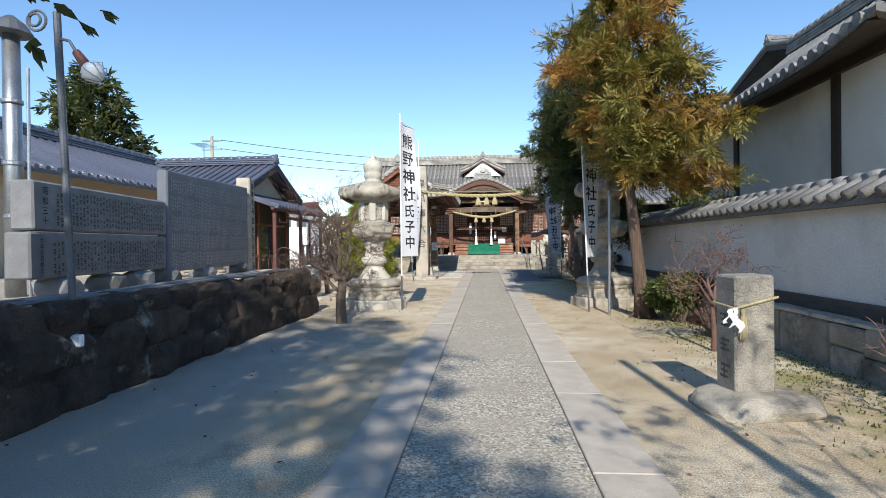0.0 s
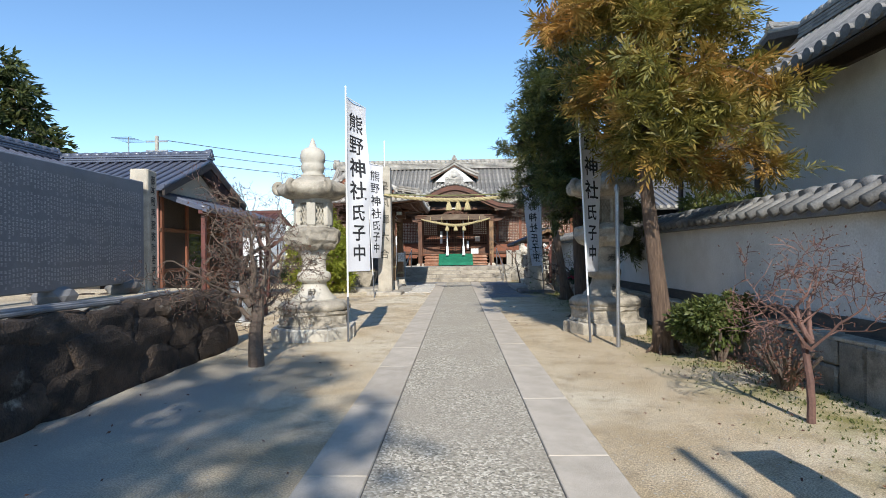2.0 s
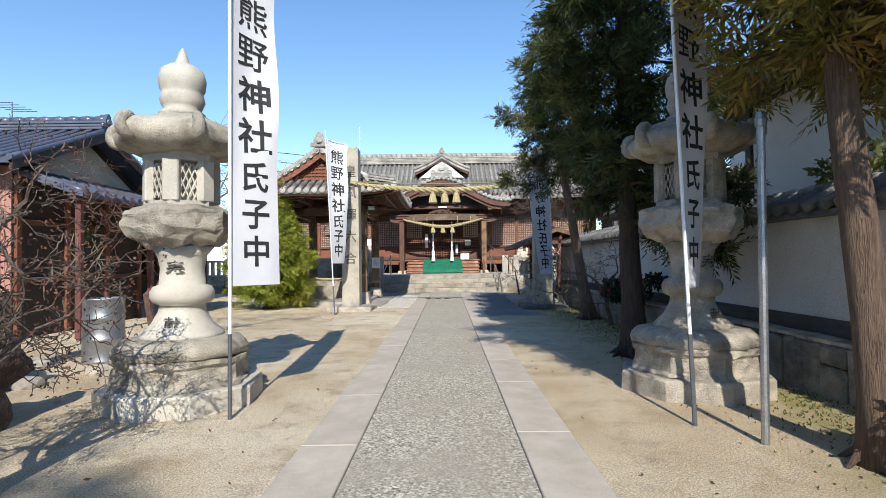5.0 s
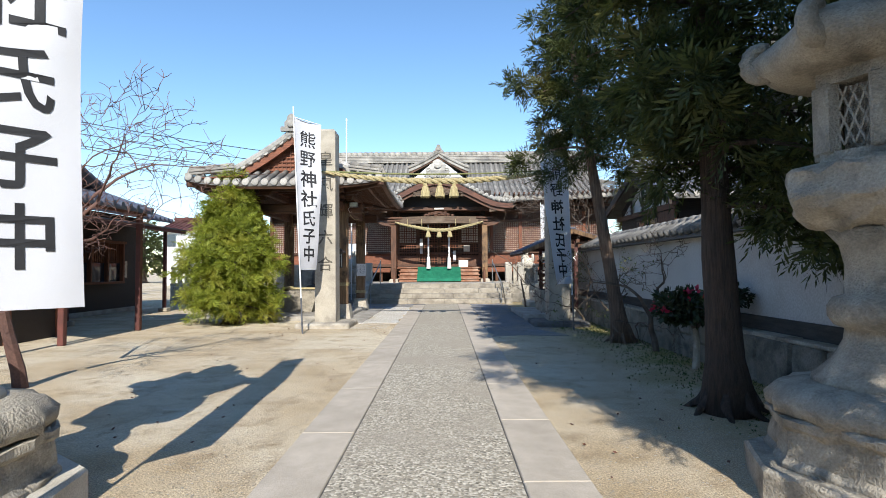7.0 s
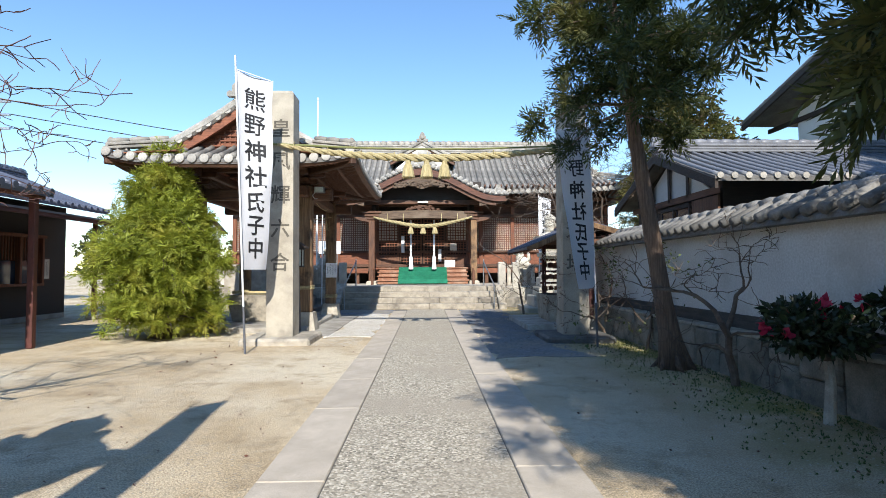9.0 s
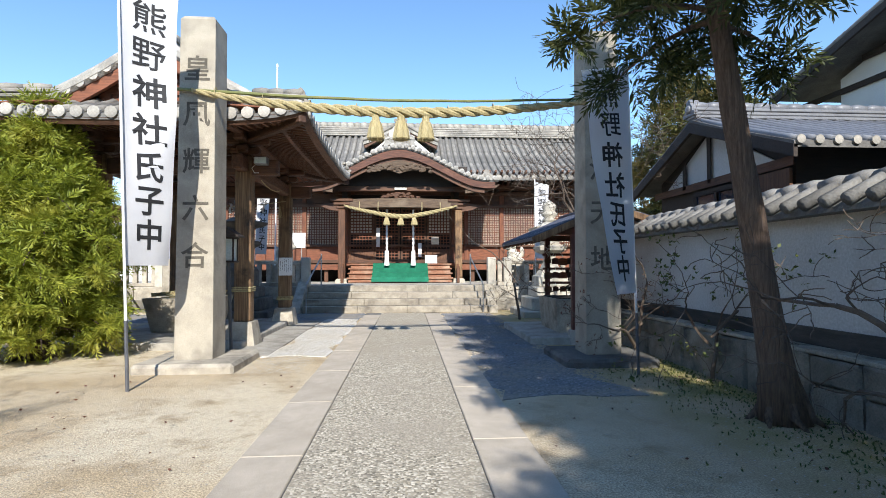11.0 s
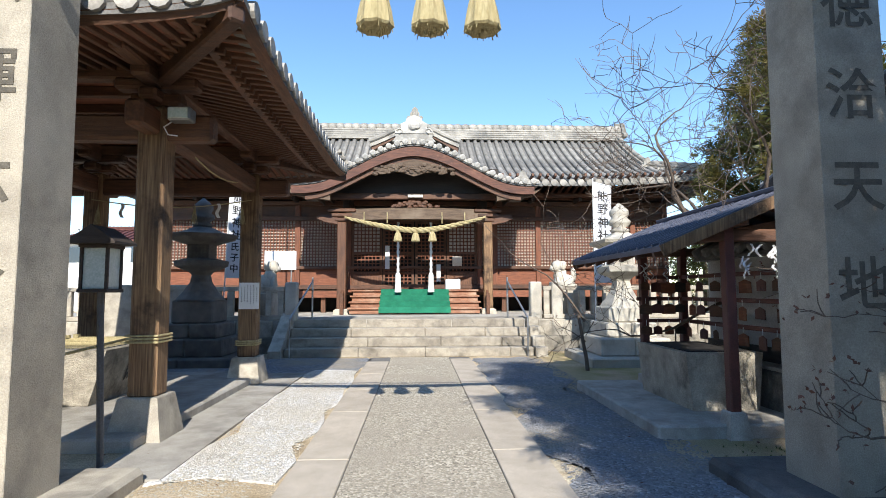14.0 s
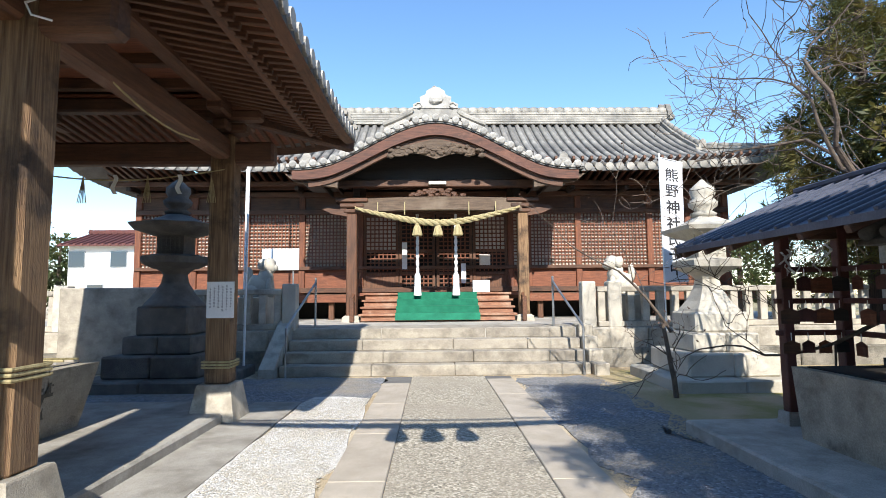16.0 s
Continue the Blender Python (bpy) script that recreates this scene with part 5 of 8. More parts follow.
# houses on the other side
long_house = gabled_house("long_house", "long house with a blue glazed tile roof and cream walls", -13.2, -9.5, 2.0, 17.0, 3.05, 4.25, "y", CREAM, TILE_BLUE, TILE_BLUE, 0.65, 0.28, 0.05)
office = gabled_house("shrine_office", "timber shrine office with a blue tiled roof", -14.0, -7.9, 16.6, 20.6, 3.25, 4.35, "x", BLACK_WOOD, TILE_BLUE, TILE_BLUE, 0.6, 0.28, 0.05)
bm = B()
prism(bm, [(-1.7, 3.20), (1.7, 3.20), (0, 4.05)], 3.06, 3.09, "x")
part("gable_plaster", bm, CREAM, office)
for k in range(24):
    bm = B()
    x = 1.2 + 0.075 * k
    tube(bm, [(x, -2.02, 0.9), (x, -2.02, 3.2)], 0.03, 6)
    part("cladding_rib", bm, PINK_METAL, office)
bm = B()
cbox(bm, (1.1, -2.03, 0.9), (3.05, -2.0, 3.22), 0.004)
part("cladding", bm, PINK_METAL, office, "faded pink corrugated cladding")
for y in (-1.9, -0.6, 0.7, 2.0):
    bm = B()
    cbox(bm, (3.03, y - 0.06, 0.0), (3.11, y + 0.06, 3.2), 0.008)
    part("timber_post", bm, RED_WOOD_V, office)
for z in (1.05, 2.15):
    bm = B()
    cbox(bm, (3.03, -2.0, z), (3.10, 2.0, z + 0.1), 0.008)
    part("timber_rail", bm, WOOD_Y, office)
bm = B()
cbox(bm, (3.05, -0.5, 1.15), (3.07, 0.6, 2.15), 0.002)
part("pane", bm, GLASS, office)
slope(office, Matrix.Translation((3.0, 0.6, 2.72)) @ turned(-90), 1.35, 0.48, 0.02, lambda v: 2.6, 0.28, 0.05, TILE_BLUE, TILE_BLUE, TILE_BLUE, name="lean_to_roof", segs=6)
for y in (-1.8, 0.6, 3.0):
    bm = B()
    cbox(bm, (4.1, y - 0.055, 0.0), (4.21, y + 0.055, 2.72), 0.01)
    part("canopy_post", bm, RUST, office)
bm = B()
cbox(bm, (4.10, -2.0, 2.60), (4.22, 3.2, 2.72), 0.01)
part("canopy_rail", bm, RUST, office)


def annex():
    T = thing("office_annex", "low dark wooden office front with notice boards under a lean-to roof", "building", (-10.6, 24.0, 0))
    bm = B()
    cbox(bm, (-3.4, -3.6, 0), (0, 4.2, 3.2), 0.02)
    part("wall", bm, BLACK_WOOD, T)
    m = Matrix.Translation((-1.7, 0.3, 3.15)) @ turned(-90)
    slope(T, m, 2.55, 1.0, 0.03, lambda v: 4.5, 0.28, 0.05, TILE_BLUE, TILE_BLUE, TILE_BLUE)
    m = Matrix.Translation((-1.7, 0.3, 3.15)) @ turned(90)
    slope(T, m, 2.3, 1.0, 0.03, lambda v: 4.5, 0.28, 0.05, TILE_BLUE, TILE_BLUE, TILE_BLUE)
    ridge_stack(T, (-1.7, -4.2, 4.15), (-1.7, 4.8, 4.15), 0.26, 0.2, 3, TILE_BLUE)
    bm = B()
    sheet(bm, lambda u, v: (0.0 + 1.75 * u, -3.9 + 8.0 * v, 2.98 - 0.22 * u), 2, 8, 0.05)
    part("canopy", bm, DARK_STEEL, T, "grey sheet canopy")
    bm = B()
    cbox(bm, (1.62, -3.9, 2.62), (1.72, 4.1, 2.74), 0.01)
    part("canopy_rail", bm, RUST, T)
    for y in (-3.6, -1.4, 3.2):
        bm = B()
        cbox(bm, (1.40, y - 0.05, 0.12), (1.50, y + 0.05, 2.72), 0.01)
        part("canopy_post", bm, RUST, T, "reddish painted post")
        bm = B()
        cbox(bm, (1.30, y - 0.13, 0), (1.60, y + 0.13, 0.13), 0.02)
        part("post_plinth", bm, GRANITE, T)
    bm = B()
    cbox(bm, (0, -3.5, 0), (0.06, 4.1, 0.14), 0.01)
    part("footing", bm, CONCRETE, T)
    # glazed serving window with a shelf
    bm = B()
    cbox(bm, (0.0, 0.5, 0.95), (0.32, 2.9, 1.02), 0.008)
    window = part("window", bm, RED_WOOD_V, T, "wooden serving window")
    for y in (0.5, 1.3, 2.1, 2.9):
        bm = B()
        cbox(bm, (0.02, y - 0.04, 1.02), (0.28, y + 0.04, 2.22), 0.008)
        part("mullion", bm, RED_WOOD_V, window)
    bm = B()
    cbox(bm, (0.0, 0.46, 2.22), (0.34, 2.94, 2.30), 0.008)
    part("lintel", bm, RED_WOOD_V, window)
    for y in (0.54, 1.34, 2.14):
        bm = B()
        cbox(bm, (0.15, y, 1.02), (0.16, y + 0.72, 1.60), 0.001)
        part("pane", bm, GLASS, window)
    lat = B()
    for k in range(26):
        y = 0.54 + 2.32 * k / 25
        cbox(lat, (0.13, y - 0.02, 1.62), (0.16, y + 0.02, 2.22), 0.003)
    part("slats", lat, RED_WOOD_V, window)
    for y0, y1, z0, z1, k in ((-1.2, -0.2, 1.15, 2.15, 3), (-2.6, -1.5, 1.1, 2.1, 5), (0.0, 0.28, 1.65, 2.05, 7), (0.0, 0.28, 1.2, 1.55, 8), (3.15, 3.5, 1.1, 1.7, 9)):
        N = thing("notice_board", "framed paper notice on the office wall", "notice", (-10.6, 24.0, 0))
        bm = B()
        cbox(bm, (0.005, y0, z0), (0.035, y1, z1), 0.004)
        part("frame", bm, WOOD, N)
        bm = B()
        cbox(bm, (0.03, y0 + 0.03, z0 + 0.03), (0.04, y1 - 0.03, z1 - 0.03), 0.001)
        part("sheet", bm, PAPER, N)
        bm = B()
        bars(bm, y0 + 0.08, y1 - 0.06, z0 + 0.08, z1 - 0.08, 0.06, 0.034, lambda a, c: (0.042, a, c), k)
        part("lettering", bm, INK, N)


annex()
far_house = gabled_house("far_house", "distant white house with a brown roof", -26.5, -20.5, 60.0, 66.0, 5.2, 6.4, "x", WHITE, RUST, RUST, 0.6, 0.5, 0.08)
for x, z in ((-2.4, 3.6), (0.6, 3.6), (2.4, 3.6), (-1.0, 1.2)):
    bm = B()
    cbox(bm, (x - 0.6, -3.06, z), (x + 0.6, -3.0, z + 1.2), 0.02)
    wdw = part("window", bm, STEEL, far_house)
    bm = B()
    cbox(bm, (x - 0.55, -3.07, z + 0.06), (x + 0.55, -3.062, z + 1.14), 0.002)
    part("pane", bm, GLASS, wdw)
gabled_house("neighbour_house", "distant house with a grey roof", -26.0, -18.0, 30.0, 37.0, 3.2, 5.0, "y", CREAM, TILE_GREY, TILE_GREY, 0.6, 0.5, 0.08)
gabled_house("gate_house", "plain house behind the entrance", -9.0, 9.0, -20.0, -14.0, 2.6, 4.0, "x", CREAM, TILE_GREY, TILE_GREY, 0.6, 0.5, 0.08)


# ---- stone pillars of the rope gate ----
def pillar(x, text, top, dark):
    T = thing("gate_pillar", "tall square granite pillar with carved characters on a stone base", "pillar", (x, 22.24, 0))
    bm = B()
    cbox(bm, (-0.62, -0.62, -0.05), (0.62, 0.62, 0.12), 0.04)
    rough(bm, 0.02, 3, x)
    part("base", bm, DARK_STONE if dark else GRANITE, T)
    bm = B()
    def ring(s, z):
        c = 0.018
        return [bm.verts.new((a * s, b * s, z)) for a, b in ((-1 + c, -1), (1 - c, -1), (1, -1 + c), (1, 1 - c), (1 - c, 1), (-1 + c, 1), (-1, 1 - c), (-1, -1 + c))]
    rings = [ring(0.245 - 0.018 * k / 8, 0.11 + (top - 0.11) * k / 8) for k in range(9)] + [ring(0.19, top + 0.05)]
    for a, c in zip(rings, rings[1:]):
        for k in range(8):
            bm.faces.new((a[k], a[(k + 1) % 8], c[(k + 1) % 8], c[k]))
    bm.faces.new(rings[-1])
    part("shaft", bm, PILLAR, T)
    bm = B()
    column(bm, text, 0.36, 0.0, top - 0.35, 0.585 if len(text) == 6 else 0.62, lambda a, z: (a, -0.2475 + 0.018 * z / top - 0.002, z), 0.014)
    part("lettering", bm, CARVED, T, "carved characters")


pillar(-2.66, "皇風輝六合", 4.62, False)
pillar(2.80, "神徳洽天地", 4.58, True)


def gate_rope():
    T = thing("shimenawa_rope", "thick twisted straw rope with three tassels on a bamboo pole", "rope", (0, 22.0, 0))
    bm = B()
    tube(bm, [(-2.98 + 6.1 * k / 14, -0.04 + 0.01 * math.sin(k * 2.2), 3.66 - 0.10 * math.sin(math.pi * k / 14)) for k in range(15)], [0.024 - 0.0006 * k for k in range(15)], 8)
    part("bamboo_pole", bm, GREEN_STRAW, T, "green bamboo pole")
    def path(t):
        return Vector((-2.7 + 5.5 * t, -0.06, 3.64 - 0.25 * math.sin(math.pi * t) ** 0.8))
    for s in range(3):
        bm = B()
        pts, rad = [], []
        for k in range(141):
            t = k / 140
            thick = 0.020 + 0.034 * math.sin(math.pi * t) ** 0.7
            a = 60 * t + s * 2 * math.pi / 3
            pts.append(path(t) + Vector((0, math.cos(a), math.sin(a))) * thick * 0.75)
            rad.append(thick * 0.68)
        tube(bm, pts, rad, 6)
        part("strand", bm, STRAW, T)
    for x in (-0.31, 0.03, 0.36):
        tassel(T, x, -0.06, 3.36, 0.34, 0.115)
    for k in range(9):
        bm = B()
        p = path((k + 0.5) / 9)
        tube(bm, [p + Vector((0, 0.06 * math.sin(a), -0.0 + 0.07 * math.cos(a) + 0.03)) for a in [0.7 * j for j in range(10)]], 0.006, 5)
        part("tie", bm, STRAW, T)


def tassel(parent, x, y, z, length, r, mat=None):
    bm = B()
    lathe(bm, [(r * 0.18, 0), (r * 0.42, -0.02), (r * 0.45, -length * 0.25), (r * 0.62, -length * 0.32), (r * 0.85, -length * 0.65), (r, -length * 0.96), (r * 0.9, -length)], 18, (x, y, z), 0, 1, 1, 0.06, 9)
    ob = part("tassel", bm, mat or STRAW, parent, "straw tassel")
    bm = B()
    lathe(bm, [(r * 0.5, -length * 0.27), (r * 0.55, -length * 0.30), (r * 0.5, -length * 0.33)], 12, (x, y, z))
    part("binding", bm, mat or STRAW, ob)
    bm = B()
    rr = random.Random(int(x * 100) + 5)
    for k in range(60):
        a, q = rr.uniform(0, 6.283), r * rr.uniform(0.2, 1.0)
        tube(bm, [(x + q * 0.7 * math.cos(a), y + q * 0.7 * math.sin(a), z - length * 0.7), (x + q * 1.05 * math.cos(a), y + q * 1.05 * math.sin(a), z - length * rr.uniform(0.98, 1.1))], 0.003, 3)
    part("straw_ends", bm, mat or STRAW, ob)


gate_rope()


# ---- hall rope and bell cords ----
def hall_rope():
    T = thing("shimenawa_rope", "pale twisted straw rope with three tassels on the porch beam", "rope", (-0.11, 33.80, 0))
    def path(t):
        return Vector((-2.0 + 4.0 * t, -0.02, 3.50 - 0.36 * math.sin(math.pi * t) ** 0.75 + 0.03 * math.sin(9 * t)))
    for s in range(3):
        bm = B()
        pts, rad = [], []
        for k in range(121):
            t = k / 120
            thick = 0.022 + 0.04 * math.sin(math.pi * t) ** 0.7
            a = 46 * t + s * 2 * math.pi / 3
            pts.append(path(t) + Vector((0, math.cos(a), math.sin(a))) * thick * 0.75)
            rad.append(thick * 0.68)
        tube(bm, pts, rad, 6)
        part("strand", bm, STRAW, T)
    for x in (-0.50, 0.0, 0.48):
        tassel(T, x, -0.02, 3.12, 0.32, 0.12)
    for x in (-1.45, -0.8, 0.75, 1.4):
        bm = B()
        tube(bm, [(x, -0.05, 3.62), (x, -0.07, 3.30)], 0.014, 5)
        part("hanger", bm, STRAW, T)


hall_rope()
for x in (-0.62, 0.34):
    T = thing("bell_cord", "white braided bell cord hanging in front of the offering steps", "cord", (x, 34.3, 0), group="bell cords")
    bm = B()
    for s in range(2):
        tube(bm, [(0.018 * math.cos(k * 0.9 + s * 3.14), 0.018 * math.sin(k * 0.9 + s * 3.14), 3.40 - k * 0.05) for k in range(31)], 0.026, 6)
    part("rope", bm, WHITE, T)
    bm = B()
    lathe(bm, [(0.03, 1.95), (0.075, 1.86), (0.08, 1.6), (0.10, 1.38), (0.09, 1.36)], 14)
    part("tassel", bm, WHITE, T)
M = thing("carpet", "green carpet runner laid over the wooden steps", "carpet", (-0.15, 36.0, 0))
bm = B()
pts = [(-2.42, 0.80), (-2.37, 0.955)]
for k in range(4):
    z, y = 0.946 + 0.165 * k, -2.35 + 0.30 * k
    pts += [(y - 0.006, z + 0.004), (y + 0.30, z + 0.006)]
pts.append((-0.95, 1.455))
sheet(bm, lambda u, v: (-0.98 + 2.0 * u, *pts[round(v * (len(pts) - 1))]), 1, len(pts) - 1, 0.008)
part("runner", bm, MAT_GREEN, M)
for x, y, z0, z1, w, lbl in ((-1.02, 35.86, 2.10, 2.85, 0.14, "tall white paper notice"), (0.62, 35.86, 1.7, 2.25, 0.13, "narrow white paper notice"), (1.02, 34.9, 1.45, 1.75, 0.44, "white offering box front"), (1.22, 35.88, 2.2, 2.5, 0.3, "small yellowed paper notice"), (-3.9, 33.9, 2.0, 2.52, 0.88, "white notice board on a stand")):
    T = thing("notice", lbl, "notice", (x, y, 0))
    bm = B()
    cbox(bm, (-w / 2, -0.012, z0), (w / 2, 0.012, z1), 0.003)
    part("sheet", bm, PAPER if "yellow" in lbl else WHITE, T)
    if w > 0.8:
        for s in (-0.3, 0.3):
            bm = B()
            tube(bm, [(s, 0.03, 0.74), (s, 0.03, 2.0)], 0.02, 6)
            part("leg", bm, STEEL, T)
    elif "box" in lbl:
        bm = B()
        cbox(bm, (-w / 2, 0.0, 1.44), (w / 2, 0.35, 1.74), 0.01)
        part("box", bm, WHITE, T)


# ---- stone lanterns ----
def great_lantern(x, y, rz, dark):
    T = thing("stone_lantern", "large weathered granite lantern with a curled roof on carved hexagonal tiers", "lantern", (x, y, 0), rz, "great lanterns")
    # dark swaps the pale stone out: tree shade put into the stone colour
    S = OLD_STONE
    sx = math.pi / 6
    bm = B()
    lathe(bm, [(0.77, -0.05), (0.77, 0.18), (0.75, 0.20), (0.3, 0.20)], 8, (0, 0, 0), math.pi / 8)
    bmesh.ops.subdivide_edges(bm, edges=bm.edges[:], cuts=2, use_grid_fill=True)
    rough(bm, 0.014, 3, x)
    part("plinth", bm, PALE_STONE if not dark else S, T)
    bm = B()
    lathe(bm, [(0.655, 0.195), (0.655, 0.22), (0.625, 0.25), (0.615, 0.40), (0.65, 0.43), (0.65, 0.47)], 8, (0, 0, 0), math.pi / 8)
    bmesh.ops.subdivide_edges(bm, edges=bm.edges[:], cuts=4, use_grid_fill=True)
    rough(bm, 0.035, 9, 4)
    part("carved_tier", bm, S, T)
    bm = B()
    lathe(bm, [(0.50, 0.46), (0.61, 0.49), (0.62, 0.56), (0.55, 0.63), (0.42, 0.66)], 32, (0, 0, 0), 0, 1, 1, 0.045, 12)
    part("lotus_base", bm, S, T, smooth=True)
    bm = B()
    lathe(bm, [(0.40, 0.65), (0.385, 0.69), (0.29, 0.78), (0.225, 0.90), (0.215, 0.97), (0.27, 0.99), (0.30, 1.04), (0.30, 1.10), (0.27, 1.15), (0.215, 1.17), (0.205, 1.34), (0.23, 1.46), (0.30, 1.55)], 28)
    part("shaft", bm, PALE_STONE if not dark else S, T, smooth=True)
    for ch, z in (("奉", 1.32), ("献", 0.80)):
        bm = B()
        column(bm, ch, 0.19 if ch == "奉" else 0.15, 0, z + 0.1, 0.2, lambda a, zz: (a, -math.sqrt(max(0.01, (0.222 if ch == "奉" else 0.30) ** 2 - a * a)) - (0.0 if ch == "奉" else 0.16 * (0.80 - zz)), zz), 0.01)
        part("lettering", bm, CARVED, T)
    bm = B()
    lathe(bm, [(0.30, 1.54), (0.44, 1.60), (0.50, 1.67), (0.53, 1.72), (0.53, 1.87), (0.50, 1.90), (0.38, 1.94)], 6, (0, 0, 0), sx)
    bmesh.ops.subdivide_edges(bm, edges=bm.edges[:], cuts=5, use_grid_fill=True)
    rough(bm, 0.045, 9, 7)
    part("platform", bm, S, T)
    # fire box with open lattice windows
    bm = B()
    lathe(bm, [(0.35, 1.93), (0.35, 1.99)], 6, (0, 0, 0), sx)
    lathe(bm, [(0.36, 2.38), (0.36, 2.46)], 6, (0, 0, 0), sx)
    lathe(bm, [(0.205, 1.99), (0.205, 2.39)], 6, (0, 0, 0), sx)
    box = part("fire_box", bm, PALE_STONE if not dark else S, T)
    for k in range(6):
        bm = B()
        cbox(bm, (0.265, -0.075, 1.98), (0.35, 0.075, 2.39), 0.012, Matrix.Rotation(sx + math.pi / 3 * k, 4, "Z"))
        part("corner_post", bm, PALE_STONE if not dark else S, box)
    # near-black core, the fire box's inner shade put into colour
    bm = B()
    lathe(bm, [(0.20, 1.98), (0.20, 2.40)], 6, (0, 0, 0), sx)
    part("hollow", bm, SHADE_AND_WATER_BLACK, box)
    for k in range(6):
        bm = B()
        m = Matrix.Rotation(math.pi / 3 * k, 4, "Z")
        for q in range(-2, 3):
            for s in (-1, 1):
                p, e = Vector((0.275, q * 0.055 - s * 0.055, 2.02)), Vector((0.275, q * 0.055 + s * 0.075, 2.35))
                tube(bm, [m @ p, m @ e], 0.008, 4)
        part("window_lattice", bm, PALE_STONE if not dark else S, box)
    # roof with six curled corners
    bm = B()
    n = 48
    rings = []
    for r, z, curl in ((0.34, 2.45, 0), (0.48, 2.47, 0.02), (0.58, 2.53, 0.05), (0.60, 2.61, 0.07), (0.54, 2.70, 0.04), (0.42, 2.77, 0.01), (0.28, 2.83, 0), (0.20, 2.87, 0)):
        ring = []
        for k in range(n):
            t = 2 * math.pi * k / n
            c = abs(math.cos(3 * t)) ** 6
            ring.append(bm.verts.new(((r + curl * c) * math.cos(t), (r + curl * c) * math.sin(t), z + curl * 0.9 * c)))
        rings.append(ring)
    for a, c in zip(rings, rings[1:]):
        for k in range(n):
            bm.faces.new((a[k], a[(k + 1) % n], c[(k + 1) % n], c[k]))
    bm.faces.new(rings[0][::-1])
    bm.faces.new(rings[-1])
    rough(bm, 0.02, 5, x)
    cap = part("roof", bm, S, T, smooth=True)
    for k in range(6):
        bm = B()
        m = Matrix.Rotation(math.pi / 3 * k, 4, "Z")
        tube(bm, [m @ Vector((0.60 + 0.075 * math.cos(a), 0, 2.66 + 0.085 * math.sin(a))) for a in [-2.4 + 0.5 * j for j in range(10)]], [0.075 - 0.004 * j for j in range(10)], 8)
        part("roof_curl", bm, S, cap, smooth=True)
    bm = B()
    lathe(bm, [(0.20, 2.85), (0.22, 2.89), (0.17, 2.93), (0.19, 2.96), (0.215, 3.02), (0.20, 3.08), (0.195, 3.11), (0.215, 3.14), (0.225, 3.24), (0.20, 3.33), (0.13, 3.38), (0.075, 3.40), (0.06, 3.44), (0.035, 3.52), (0.008, 3.57)], 24)
    part("finial", bm, PALE_STONE if not dark else S, T, smooth=True)
    return T


great_lantern(-2.60, 12.25, 8, False)
# same granite as its pair; the darker colour paints the cypress shade
great_lantern(2.68, 12.60, 24, True)


def hall_lantern(x, y, mat, z0, k, label):
    T = thing("stone_lantern", label, "lantern", (x, y, 0))
    sizes = ((0.95 * k, 0.0, 0.17), (0.68 * k, 0.17, 0.50), (0.50 * k, 0.50, 0.78))
    for s, a, c in sizes:
        half = (-s, 0.0), (0.0, s)
        for h0, h1 in half:
            bm = B()
            cbox(bm, (h0 + 0.003, -s, a + (0 if a else -0.05)), (h1 - 0.003, s, c), 0.025)
            rough(bm, 0.008, 4, a + h0)
            part("step_stone", bm, mat, T)
    zs = z0
    bm = B()
    cbox(bm, (-0.40, -0.40, 0.78), (0.40, 0.40, 0.78 + 0.30 * zs), 0.03)
    part("pedestal", bm, mat, T)
    b = 0.78 + 0.30 * zs
    bm = B()
    lathe(bm, [(0.46, b), (0.44, b + 0.04), (0.33, b + 0.16), (0.21, b + 0.36), (0.18, b + 0.50), (0.22, b + 0.55), (0.30, b + 0.60)], 4 if mat is not LANTERN_DARK else 24, (0, 0, 0), math.pi / 4)
    part("shaft", bm, mat, T)
    bm = B()
    lathe(bm, [(0.34, b + 0.60), (0.50, b + 0.68), (0.52, b + 0.78), (0.36, b + 0.82)], 4 if mat is not LANTERN_DARK else 24, (0, 0, 0), math.pi / 4)
    part("platform", bm, mat, T)
    bm = B()
    lathe(bm, [(0.30, b + 0.82), (0.30, b + 1.12)], 4, (0, 0, 0), math.pi / 4)
    box = part("fire_box", bm, mat, T)
    bm = B()
    for j in range(5):
        cbox(bm, (-0.15 + 0.07 * j, -0.222, b + 0.85), (-0.13 + 0.07 * j, -0.21, b + 1.09), 0.002)
    for j in range(4):
        cbox(bm, (-0.17, -0.224, b + 0.88 + 0.06 * j), (0.17, -0.212, b + 0.895 + 0.06 * j), 0.002)
    part("window_lattice", bm, mat, box)
    bm = B()
    lathe(bm, [(0.32, b + 1.12), (0.66 * k, b + 1.17), (0.70 * k, b + 1.23), (0.42, b + 1.36), (0.22, b + 1.45), (0.16, b + 1.48)], 4 if mat is not LANTERN_DARK else 8, (0, 0, 0), math.pi / 4)
    for v in bm.verts:
        d = math.hypot(v.co.x, v.co.y)
        if d > 0.6 * k:
            v.co.z += 0.07
    part("roof", bm, mat, T)
    bm = B()
    lathe(bm, [(0.16, b + 1.47), (0.20, b + 1.52), (0.12, b + 1.57), (0.21, b + 1.64), (0.22, b + 1.70), (0.15, b + 1.77), (0.19, b + 1.84), (0.185, b + 1.92), (0.10, b + 2.0), (0.02, b + 2.07)], 20)
    part("finial", bm, mat, T, smooth=True)


